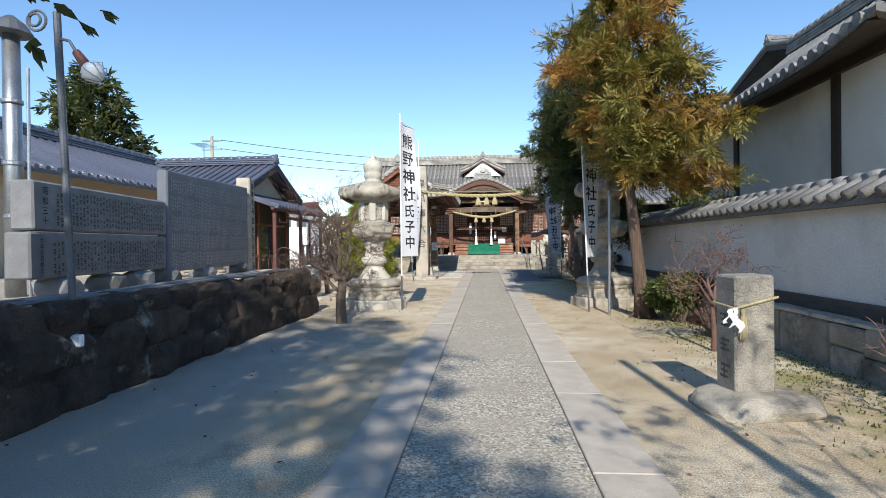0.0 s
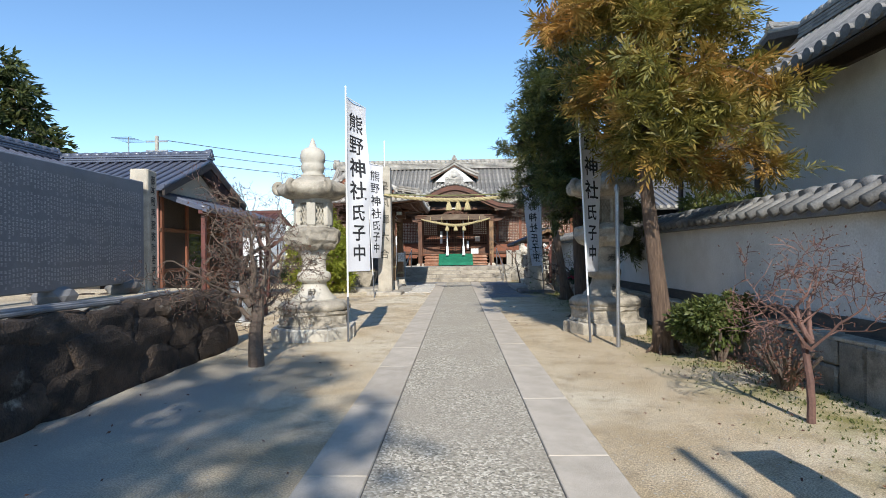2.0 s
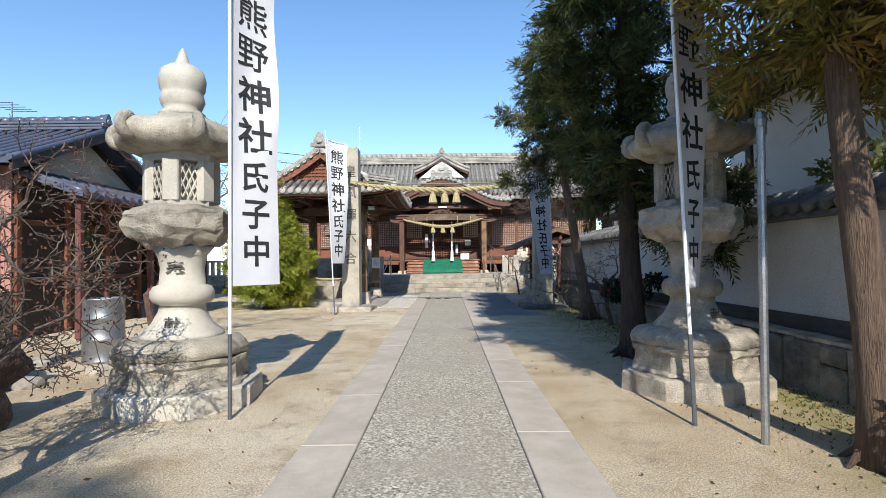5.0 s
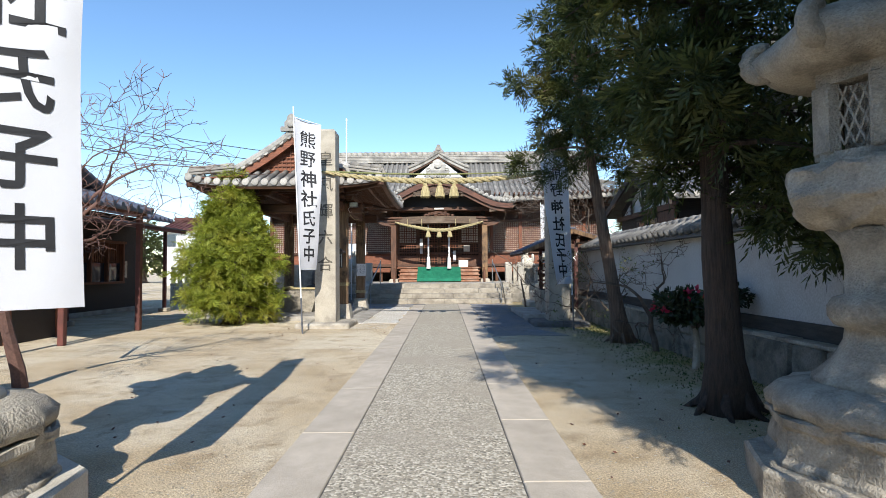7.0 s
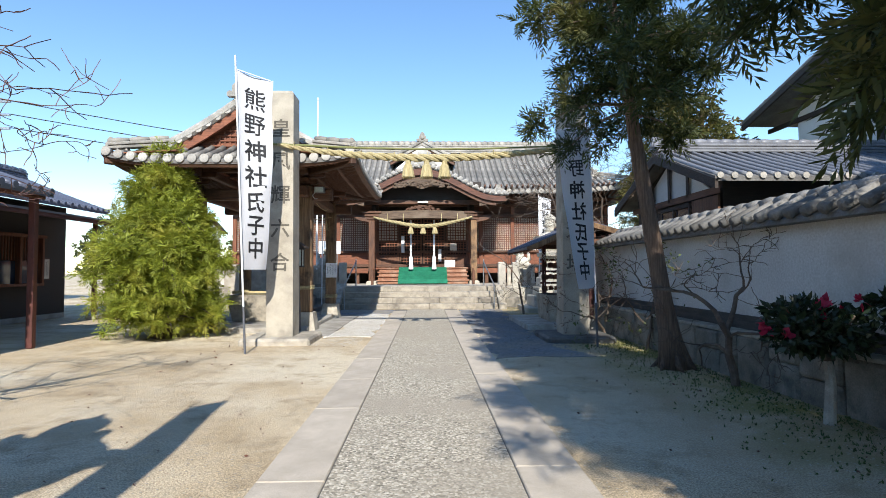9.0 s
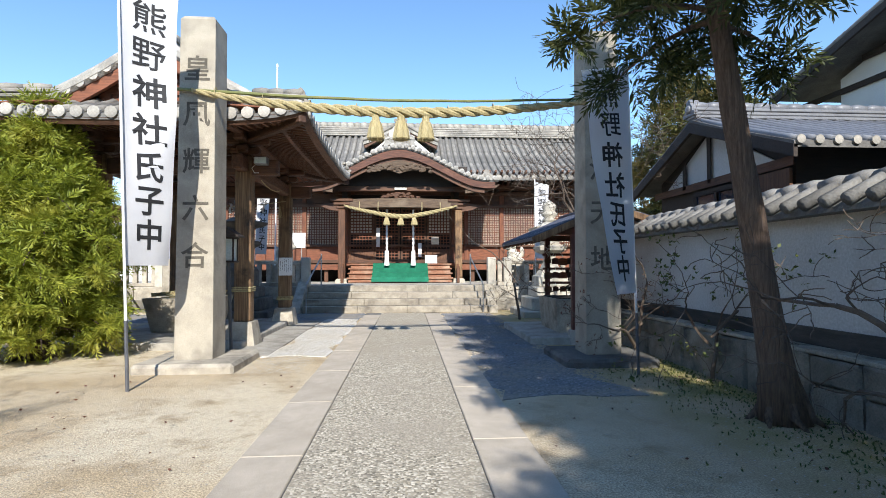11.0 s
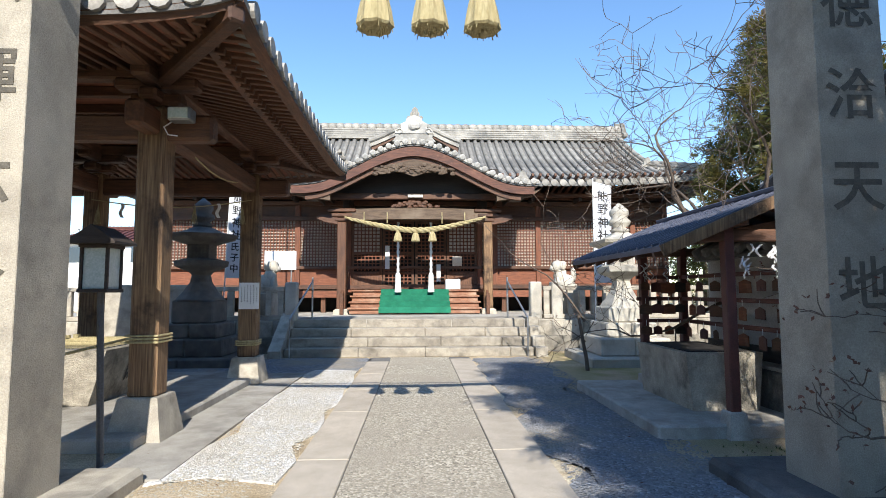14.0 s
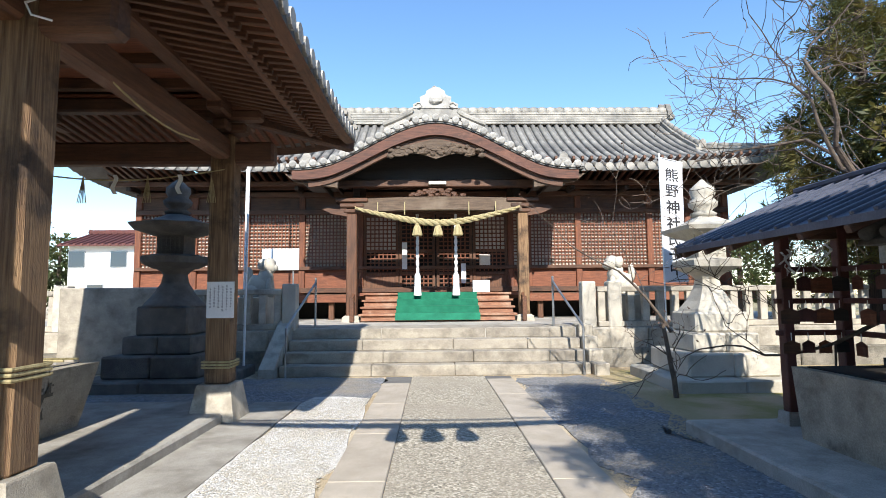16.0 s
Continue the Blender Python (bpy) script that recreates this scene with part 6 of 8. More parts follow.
hall_lantern(-4.42, 29.75, LANTERN_DARK, 1.5, 1.05, "dark weathered lantern on three stone steps")
hall_lantern(4.02, 29.25, PALE_STONE, 1.0, 0.98, "pale granite lantern on three stone steps")


# ---- guardian statues ----
def guardian(x, flip):
    P = thing("statue_pedestal", "granite block pedestal behind the fence", "pedestal", (x, 31.85, 0.745))
    bm = B()
    cbox(bm, (-0.28, -0.40, 0), (0.28, 0.40, 0.62), 0.025)
    part("block", bm, PALE_STONE, P)
    bm = B()
    f = flip
    for at, size, s in (((0, 0, 0.23), (0.20, 0.17, 0.20), 1), ((f * 0.13, 0, 0.38), (0.15, 0.16, 0.20), 2), ((f * 0.19, 0, 0.60), (0.16, 0.16, 0.15), 3), ((f * 0.30, 0, 0.56), (0.08, 0.10, 0.07), 4),
                        ((-f * 0.20, 0, 0.40), (0.07, 0.10, 0.17), 5), ((f * 0.22, 0.10, 0.16), (0.06, 0.055, 0.20), 6), ((f * 0.22, -0.10, 0.16), (0.06, 0.055, 0.20), 7),
                        ((-f * 0.12, 0.12, 0.10), (0.14, 0.07, 0.12), 8), ((-f * 0.12, -0.12, 0.10), (0.14, 0.07, 0.12), 9), ((f * 0.10, 0.1, 0.62), (0.10, 0.10, 0.12), 10), ((f * 0.10, -0.1, 0.62), (0.10, 0.10, 0.12), 11)):
        boulder(bm, at, size, s * 2.3, 2, 0.3)
    cbox(bm, (-0.32, -0.2, -0.02), (0.34, 0.2, 0.05), 0.02)
    me = mesh_of("guardian_dog_statue", bm, PALE_STONE, True)
    ob = tagged(new("guardian_dog_statue", me), "weathered granite guardian dog statue on a pedestal", "statue", "guardian statues")
    ob.matrix_basis = pose(x, 31.85, 1.385)


guardian(-3.75, 1)
guardian(3.62, -1)


# ---- banners ----
BANNER = "熊野神社氏子中"


def banner(at, lean, pole_h, z0, z1, width, a0, a1, wave, label, low=0.7):
    T = thing("banner", label, "banner", at, 0, "white shrine banners")
    def pole(z):
        return Vector((lean[0] * z / pole_h, lean[1] * z / pole_h, z))
    bm = B()
    tube(bm, [pole(low), pole(pole_h)], 0.015, 8)
    p = part("pole", bm, WHITE, T, "thin white pole")
    bm = B()
    tube(bm, [pole(-0.02), pole(low + 0.05)], 0.019, 8)
    part("pole_foot", bm, DARK_STEEL if low > 0.5 else STEEL, p)
    def cloth(u, v):
        a = radians(a0 + (a1 - a0) * v)
        d = Vector((math.cos(a), math.sin(a), 0))
        nrm = Vector((-d.y, d.x, 0))
        z = z1 + (z0 - z1) * v - 0.10 * u * (1 - v) ** 2
        squeeze = 1 - 0.10 * math.sin(math.pi * v)
        ripple = wave * (math.sin(5.2 * v + 2.4 * u) * u + 0.35 * math.sin(13 * v + 6 * u) * u * (1 - 0.5 * v) + 0.5 * math.sin(3.3 * u + 0.6))
        return pole(z) + d * (width * u * squeeze + 0.012) + nrm * ripple
    bm = B()
    sheet(bm, lambda u, v: cloth(u, v), 14, 44)
    part("cloth", bm, CLOTH, T, smooth=True)
    bm = B()
    tube(bm, [cloth(0, 0) + Vector((0, 0, 0.01)), cloth(1, 0) + Vector((0, 0, 0.01))], 0.008, 6)
    part("top_rod", bm, WHITE, T)
    n = len(BANNER)
    H = z1 - z0
    for side in (-1, 1):
        for i, ch in enumerate(BANNER):
            bm = B()
            size = min((0.70 if i < 4 else 0.60) * width, 0.118 * H)
            step = [0.135, 0.135, 0.135, 0.135, 0.125, 0.115, 0.115][i]
            top = 0.055 + sum([0.135, 0.135, 0.135, 0.135, 0.125, 0.115, 0.115][:i])
            pts, faces = glyph(ch, 0.008 if i < 2 else 0.020)
            vs = []
            for q in pts:
                u = min(0.97, max(0.03, 0.52 + q.x * size / width))
                v = min(0.99, max(0.01, top + step / 2 - q.y * size / H))
                c = cloth(u, v)
                e1, e2 = cloth(u + 0.02, v) - c, cloth(u, v + 0.005) - c
                vs.append(bm.verts.new(c + side * e1.cross(e2).normalized() * 0.004))
            for f in faces:
                try:
                    bm.faces.new([vs[k] for k in f])
                except ValueError:
                    pass
            part("character", bm, INK, T, "brushed black character")
    return T


banner((-1.86, 11.6, 0), (0.0, 0.02), 4.30, 1.17, 4.12, 0.50, 58, 48, 0.05, "white cloth banner with black characters beside the lantern")
banner((2.09, 11.3, 0), (-0.14, 0.0), 4.10, 1.12, 3.98, 0.46, 28, 52, 0.03, "white cloth banner turned edge-on beside the lantern")
banner((-2.86, 20.76, 0), (-0.24, 0.1), 4.85, 1.34, 4.62, 0.60, 32, 66, 0.07, "white cloth banner in front of the gate pillar")
banner((2.93, 21.2, 0), (-0.10, 0.0), 3.95, 1.00, 3.78, 0.62, 190, 226, 0.04, "white cloth banner twisted in the wind beside the gate pillar")
banner((3.95, 30.6, 0), (0.0, 0.0), 3.95, 1.56, 3.86, 0.42, 0, -5, 0.02, "white cloth banner on the terrace", 0.2)
banner((-4.42, 30.9, 0), (0.14, 0.0), 3.9, 1.7, 3.8, 0.34, 20, 40, 0.02, "white cloth banner on the terrace behind the lantern", 0.2)
for at, top, nm, lbl, r, m in (((2.40, 10.85, 0), 2.40, "steel_post", "bare grey steel post beside the lantern", 0.03, STEEL), ((-3.55, 30.5, 0), 3.9, "flag_pole", "thin white flag pole beside the pavilion", 0.02, WHITE), ((-3.95, 31.6, 0.745), 7.6, "lightning_rod", "tall thin white pole behind the pavilion", 0.025, WHITE)):
    T = thing(nm, lbl, "pole", at)
    bm = B()
    tube(bm, [(0, 0, -0.02), (0.02, 0, top - at[2])], r, 10)
    part("shaft", bm, m, T)
    bm = B()
    lathe(bm, [(r * 1.3, -0.05), (r * 1.5, 0.0), (r * 0.9, 0.06)], 10, (0.02, 0, top - at[2]))
    part("cap", bm, m, T)


# ---- marker stone ----
T = thing("marker_stone", "squat square granite marker on a flat boulder, bound with straw rope", "marker", (2.20, 4.88, 0), 6)
bm = B()
cbox(bm, (-0.17, -0.155, 0.10), (0.17, 0.155, 1.13), 0.018)
for v in bm.verts:
    if v.co.z > 1.0:
        v.co.z += 0.02 * (1 - abs(v.co.x) / 0.17)
rough(bm, 0.006, 6)
part("shaft", bm, KERB, T)
bm = B()
boulder(bm, (0.03, -0.08, 0.03), (0.50, 0.42, 0.13), 2.2, 3, 0.18)
part("boulder", bm, OLD_STONE, T)
bm = B()
tube(bm, [(-0.182, -0.168, 0.86), (0.182, -0.168, 0.95), (0.182, 0.168, 0.93), (-0.182, 0.168, 0.88), (-0.182, -0.168, 0.86)], 0.011, 6)
rope = part("rope", bm, STRAW, T)
for k in range(5):
    bm = B()
    x = -0.18 + 0.02 * k
    pts = [(-0.19 - 0.01 * k, -0.17 - 0.01 * k, 0.86), (-0.20 - 0.02 * k, -0.19, 0.76), (-0.17 - 0.03 * k + 0.06 * (k % 2), -0.20, 0.66 + 0.02 * k)]
    sheet(bm, lambda u, v: Vector(pts[0]).lerp(Vector(pts[2]), v) + Vector((0.03 * (u - 0.5) + 0.02 * math.sin(9 * v + k), 0.012 * math.sin(6 * v), 0.01 * u)), 1, 6, 0.002, (0, -1, 0))
    part("paper_streamer", bm, WHITE, rope)
tassel(T, -0.12, -0.18, 0.86, 0.24, 0.035)
bm = B()
bars(bm, 0.0, 0.05, 0.28, 0.80, 0.3, 0.15, lambda a, z: (-0.178, a, z), 3)
part("lettering", bm, CARVED, T)

# ---- lamp post and other posts near the start ----
T = thing("lamp_post", "thin dark steel lamp post with a wire-caged lamp", "lamp post", (-3.71, 4.6, 0))
bm = B()
tube(bm, [(0, 0, 0), (-0.14, 0, 3.55)], 0.032, 10)
part("shaft", bm, DARK_STEEL, T)
bm = B()
cbox(bm, (-0.02, -0.08, 0.55), (0.09, -0.02, 0.66), 0.01)
part("switch_box", bm, WHITE, T)
bm = B()
tube(bm, [(-0.13, 0, 3.32), (0.0, -0.03, 3.28), (0.10, -0.05, 3.14)], 0.014, 8)
arm = part("arm", bm, DARK_STEEL, T)
bm = B()
tube(bm, [(0.08, -0.05, 3.17), (0.20, -0.07, 3.02)], [0.035, 0.05], 10)
part("lamp_socket", bm, RUST, arm)
bm = B()
lathe(bm, [(0.045, 0), (0.09, 0.04), (0.095, 0.08), (0.07, 0.14), (0.02, 0.17)], 14)
mm = Matrix.Translation((0.19, -0.07, 3.03)) @ Matrix.Rotation(radians(130), 4, "Y")
for v in bm.verts:
    v.co = mm @ v.co
part("bulb", bm, WHITE, arm, smooth=True)
bm = B()
for k in range(8):
    a = math.pi / 4 * k
    tube(bm, [mm @ Vector((0.05 * math.cos(a), 0.05 * math.sin(a), 0.0)), mm @ Vector((0.12 * math.cos(a), 0.12 * math.sin(a), 0.09)), mm @ Vector((0.03 * math.cos(a), 0.03 * math.sin(a), 0.20))], 0.004, 4)
part("wire_cage", bm, STEEL, arm)
bm = B()
tube(bm, [(-0.30 + 0.09 * math.cos(a), -0.04, 3.47 + 0.09 * math.sin(a)) for a in [0.4 * k for k in range(17)]], 0.012, 6)
tube(bm, [(-0.30 + 0.055 * math.cos(a), -0.06, 3.47 + 0.055 * math.sin(a)) for a in [0.4 * k for k in range(17)]], 0.012, 6)
part("cable_coil", bm, DARK_STEEL, T)
T = thing("utility_pole", "thick grey steel utility pole with a lamp hood", "pole", (-5.38, 5.75, 0.88))
bm = B()
tube(bm, [(0, 0, 0), (0, 0, 3.0)], [0.10, 0.085], 14)
part("shaft", bm, STEEL, T, smooth=True)
bm = B()
lathe(bm, [(0.12, 2.98), (0.22, 3.0), (0.14, 3.12), (0.04, 3.2)], 14)
part("hood", bm, DARK_STEEL, T)
bm = B()
for z in (0.9, 1.5, 2.2):
    lathe(bm, [(0.105, z), (0.11, z + 0.01), (0.11, z + 0.04), (0.10, z + 0.05)], 14)
part("band", bm, STEEL, T)
bm = B()
tube(bm, [(0.20, -0.02, 0), (0.20, 0, 2.6)], 0.018, 8)
part("conduit", bm, STEEL, T)
T = thing("steel_post", "slim steel post beside the entrance", "pole", (2.15, -1.2, 0))
bm = B()
tube(bm, [(0, 0, 0), (-0.02, 0, 5.6)], [0.07, 0.05], 12)
part("shaft", bm, STEEL, T)

# ---- inscribed stones on the bank ----
MON = Matrix.Translation((-4.75, 6.8, 0)) @ turned(6.5)


def tablet(name, label, y0, y1, z0, z1, thick, mat, marks, rows, letter, text=None, slope_top=0.0):
    T = thing(name, label, "monument")
    T.matrix_basis = MON
    bm = B()
    cbox(bm, (-thick, y0, z0), (0.0, y1, z1), 0.02)
    for v in bm.verts:
        if v.co.z > (z0 + z1) / 2:
            v.co.z += slope_top * (v.co.y - y0) / (y1 - y0)
    rough(bm, 0.006, 5, y0)
    part("slab", bm, mat, T)
    bm = B()
    n = rows
    for r in range(n):
        a = z0 + 0.06 + (z1 - z0 - 0.12) * r / n
        c = z0 + 0.06 + (z1 - z0 - 0.12) * (r + 0.86) / n
        bars(bm, y0 + (0.35 if text else 0.12), y1 - 0.12, a, c, marks * 1.5, marks, lambda p, q: (0.004 + 0.006, p, q), int(y0 * 10) + r)
    part("lettering", bm, letter, T, "rows of small incised characters")
    if text:
        bm = B()
        s = (z1 - z0 - 0.1) / len(text)
        column(bm, text, s * 0.85, y0 + 0.16 if y1 - y0 > 0.6 else (y0 + y1) / 2, z1 - 0.05, s, lambda p, q: (0.011, p, q), 0.012)
        part("inscription", bm, INK if mat is not SLAB_BLUE else letter, T)
    return T


tablet("donor_tablet", "rough grey granite tablet of donors' names, upper of two", -1.72, 1.05, 1.62, 2.13, 0.24, SLAB_GREY, 0.042, 3, INK, "昭和三十")
tablet("donor_tablet", "rough grey granite tablet of donors' names, lower of two", -1.78, 1.03, 1.12, 1.60, 0.26, SLAB_GREY, 0.042, 3, INK, "七年五月竣工")
tablet("donor_monument", "large dark blue-grey stone monument covered with small characters", 1.09, 4.79, 1.05, 2.62, 0.17, SLAB_BLUE, 0.040, 5, PALE_LETTER, None, 0.12)
tablet("donor_post", "square granite post with a column of carved characters", 4.93, 5.29, 0.86, 2.98, 0.30, GRANITE, 0.2, 0, INK, "御本殿再建寄附者芳名")
for k, (y, w) in enumerate(((-1.2, 0.22), (-0.3, 0.26), (0.35, 0.2), (1.2, 0.25), (2.6, 0.24), (4.3, 0.26))):
    T = thing("prop_stone", "rough stone propping up a tablet", "stone")
    T.matrix_basis = MON
    bm = B()
    boulder(bm, (-0.10, y, 0.98), (0.22, w, 0.15), k * 3.3, 2, 0.3)
    part("stone", bm, DARK_STONE if k % 2 else SLAB_GREY, T)
random.seed(21)
for k in range(5):
    T = thing("bamboo_stick", "dry grey bamboo pole lying along the bank", "pole", (-3.86 - 0.06 * (k % 3), 3.0 + 0.4 * k, 0.97 + 0.02 * (k % 2)), random.uniform(-1.5, 1.5), "sticks on the bank")
    bm = B()
    tube(bm, [(0, 1.1 * j, 0.012 * math.sin(j * 2 + k)) for j in range(6)], 0.022, 7)
    part("culm", bm, SLAB_GREY, T)
T = thing("oil_drum", "dented galvanised steel drum", "drum", (-4.85, 14.5, 0))
bm = B()
lathe(bm, [(0.26, 0.0), (0.27, 0.01), (0.27, 0.03), (0.262, 0.05), (0.262, 0.30), (0.275, 0.32), (0.262, 0.34), (0.262, 0.60), (0.275, 0.62), (0.262, 0.64), (0.262, 0.86), (0.272, 0.88), (0.272, 0.90), (0.255, 0.90), (0.25, 0.86), (0.24, 0.84)], 32)
rough(bm, 0.012, 3)
part("barrel", bm, STEEL, T, smooth=True)
for k in range(5):
    T = thing("flat_stone", "flat stone lying on the sand beside the drum", "stone", (-4.75 + 0.25 * k * (-1) ** k, 12.9 + 0.35 * k, 0), 0, "stones by the drum")
    bm = B()
    boulder(bm, (0, 0, 0.04), (0.24, 0.18, 0.08), k * 1.9, 2, 0.25)
    part("stone", bm, GRANITE, T)


# ---- basin, plaque shed, rails, small lamp ----
T = thing("water_basin", "large hewn stone water basin inside the pavilion", "basin", (-4.15, 25.7, 0.12))
bm = B()
prism(bm, [(-0.42, 0), (0.42, 0), (0.60, 0.62), (-0.60, 0.62)], -0.72, 0.72)
rough(bm, 0.01, 3)
part("trough", bm, OLD_STONE, T)
bm = B()
cbox(bm, (-0.48, -0.60, 0.60), (0.48, 0.60, 0.63), 0.002)
part("water", bm, GLASS, T)
bm = B()
column(bm, "献", 0.34, 0, 0.55, 0.40, lambda a, z: (0.435 + 0.29 * z, a, z), 0.014)
part("lettering", bm, CARVED, T)
for k in range(6):
    bm = B()
    y = -0.5 + 0.2 * k
    tube(bm, [(-0.45, y, 0.665), (0.5, y + 0.05, 0.665)], 0.012, 6)
    lathe(bm, [(0.04, -0.02), (0.045, 0.05), (0.035, 0.05), (0.03, 0.0)], 10, (-0.48, y, 0.665))
    part("ladle", bm, STRAW, T, "bamboo ladle")


def plaque_shed():
    T = thing("plaque_shed", "small open shed with a blue-grey sheet roof hung with votive plaques", "shed", (0, 0, 0))
    bm = B()
    cbox(bm, (2.20, 23.72, -0.05), (3.72, 26.3, 0.13), 0.02)
    part("base_slab", bm, CONCRETE, T)
    for x, y in ((2.95, 23.75), (3.10, 26.05), (3.62, 23.75), (3.66, 26.05)):
        bm = B()
        cbox(bm, (x - 0.05, y - 0.05, 0.1), (x + 0.05, y + 0.05, 2.12), 0.01)
        part("post", bm, RUST, T, "red-brown post")
        bm = B()
        lathe(bm, [(0.15, -0.02), (0.11, 0.24), (0.10, 0.25)], 4, (x, y, 0), math.pi / 4)
        part("post_plinth", bm, CONCRETE, T)
    for y in (23.75, 26.05):
        bm = B()
        cbox(bm, (2.55, y - 0.045, 1.86), (4.0, y + 0.045, 1.98), 0.01)
        part("tie_beam", bm, WOOD_H, T)
    for x in (3.02, 3.64):
        bm = B()
        cbox(bm, (x - 0.045, 23.55, 2.0), (x + 0.045, 26.3, 2.10), 0.01)
        part("wall_plate", bm, WOOD_Y, T)
    for a, za, c, zc in ((3.50, 2.36, 2.18, 1.80), (3.50, 2.36, 4.30, 2.12)):
        bm = B()
        sheet(bm, lambda u, v: (a + (c - a) * u, 23.5 + 2.8 * v, za + (zc - za) * u), 1, 1, 0.05)
        roof = part("roof_slope", bm, SLATE_ROOF, T, "blue-grey ribbed sheet roof")
        b2 = B()
        beam(b2, (a, 0, za + 0.012), (c, 0, zc + 0.012), 0.03, 0.03, 0.006)
        me = mesh_of("rib", b2, SLATE_ROOF)
        for k in range(17):
            piece("rib", me, roof, pose(0, 23.52 + 2.76 * k / 16, 0))
        for y in (23.48, 26.28):
            bm = B()
            beam(bm, (a, y, za - 0.05), (c, y, zc - 0.05), 0.03, 0.11, 0.005)
            part("barge_board", bm, POST_WOOD, T)
        for k in range(7):
            bm = B()
            beam(bm, (a, 23.66 + 0.41 * k, za - 0.08), (c, 23.66 + 0.41 * k, zc - 0.08), 0.045, 0.05, 0.005)
            part("rafter", bm, WOOD_H, T)
    bm = B()
    beam(bm, (3.5, 23.46, 2.385), (3.5, 26.32, 2.385), 0.14, 0.05, 0.01)
    part("ridge_cap", bm, SLATE_ROOF, T)
    for z in (0.95, 1.25, 1.55):
        bm = B()
        cbox(bm, (3.0, 26.02, z), (3.70, 26.07, z + 0.05), 0.006)
        cbox(bm, (3.62, 23.8, z), (3.67, 26.0, z + 0.05), 0.006)
        part("rack_rail", bm, RUST, T)


plaque_shed()
random.seed(9)
for z in (0.95, 1.25, 1.55):
    for k in range(11):
        along = k < 4
        at = (3.10 + 0.16 * k, 25.99, z - 0.02) if along else (3.60, 24.0 + 0.29 * (k - 4) + random.uniform(-0.06, 0.06), z - 0.02)
        T = thing("votive_plaque", "small wooden votive plaque hanging from a rail", "plaque", at, (0 if along else 90) + random.uniform(-12, 12), "votive plaques")
        bm = B()
        w = random.uniform(0.065, 0.10)
        h = w * random.uniform(1.0, 1.4)
        prism(bm, [(-w, -h - 0.06), (w, -h - 0.06), (w, -0.05), (0, -0.02), (-w, -0.05)], -0.005, 0.005)
        part("board", bm, (WOOD_H, RUST, RED_WOOD, BLACK_WOOD)[k % 4], T)
        bm = B()
        tube(bm, [(0, 0, -0.03), (0, 0.0, 0.05)], 0.004, 4)
        part("cord", bm, WHITE, T)
for k in range(26):
    T = thing("paper_slip", "white fortune paper tied to a rail", "paper slip", (3.05 + 0.62 * random.random(), 23.75 + random.choice((-0.06, 2.24)), 1.72 + random.uniform(-0.1, 0.12)), random.uniform(-40, 40), "tied paper slips")
    bm = B()
    sheet(bm, lambda u, v: (0.025 * (u - 0.5) + 0.03 * math.sin(5 * v + k), 0.01 * math.sin(8 * v), -0.12 * v), 1, 5, 0.002, (0, 1, 0))
    part("slip", bm, WHITE, T)
T = thing("stone_tank", "plain concrete water tank under the shed", "tank", (3.20, 24.92, 0.13))
bm = B()
prism(bm, [(-0.36, 0), (0.36, 0), (0.42, 0.60), (-0.42, 0.60)], -0.62, 0.62)
part("body", bm, OLD_STONE, T)
bm = B()
cbox(bm, (-0.34, -0.54, 0.595), (0.34, 0.54, 0.612), 0.002)
part("water", bm, SHADE_AND_WATER_BLACK, T)

for x, s in ((-2.62, 1), (2.20, -1)):
    T = thing("handrail", "galvanised pipe handrail on the steps", "handrail", (x, 0, 0), 0, "step handrails")
    bm = B()
    tube(bm, [(-0.10 * s, 30.1, 0.0), (-0.10 * s, 30.1, 0.82), (0.12 * s, 31.35, 1.62)], 0.022, 8)
    part("rail", bm, STEEL, T)
    bm = B()
    tube(bm, [(0.12 * s, 31.35, 0.74), (0.12 * s, 31.35, 1.72)], 0.022, 8)
    part("stanchion", bm, STEEL, T)
T = thing("small_lamp", "small wooden lantern box on a thin post", "lamp", (-2.62, 23.2, 0))
bm = B()
tube(bm, [(0.06, 0, -0.02), (0, 0, 1.42)], 0.026, 8)
part("post", bm, DARK_STEEL, T)
bm = B()
for sx in (-1, 1):
    for sy in (-1, 1):
        cbox(bm, (sx * 0.10 - 0.012, sy * 0.10 - 0.012, 1.40), (sx * 0.10 + 0.012, sy * 0.10 + 0.012, 1.78), 0.003)
cbox(bm, (-0.12, -0.12, 1.39), (0.12, 0.12, 1.42), 0.004)
cbox(bm, (-0.12, -0.12, 1.75), (0.12, 0.12, 1.79), 0.004)
part("frame", bm, BLACK_WOOD, T)
bm = B()
cbox(bm, (-0.095, -0.095, 1.42), (0.095, 0.095, 1.75), 0.003)
part("glass", bm, LAMP_GLASS, T)
bm = B()
prism(bm, [(-0.19, 1.78), (0.19, 1.78), (0.19, 1.80), (0, 1.93), (-0.19, 1.80)], -0.17, 0.17)
part("roof", bm, BLACK_WOOD, T)
T = thing("paper_sign", "white printed notice tied to a pavilion post", "notice", (-2.60, 26.98, 1.33))
bm = B()
cbox(bm, (-0.15, -0.012, -0.20), (0.15, 0, 0.20), 0.002)
part("sheet", bm, WHITE, T)
bm = B()
bars(bm, -0.11, 0.12, -0.12, 0.16, 0.045, 0.022, lambda a, z: (a, -0.014, z), 2)
part("lettering", bm, INK, T)
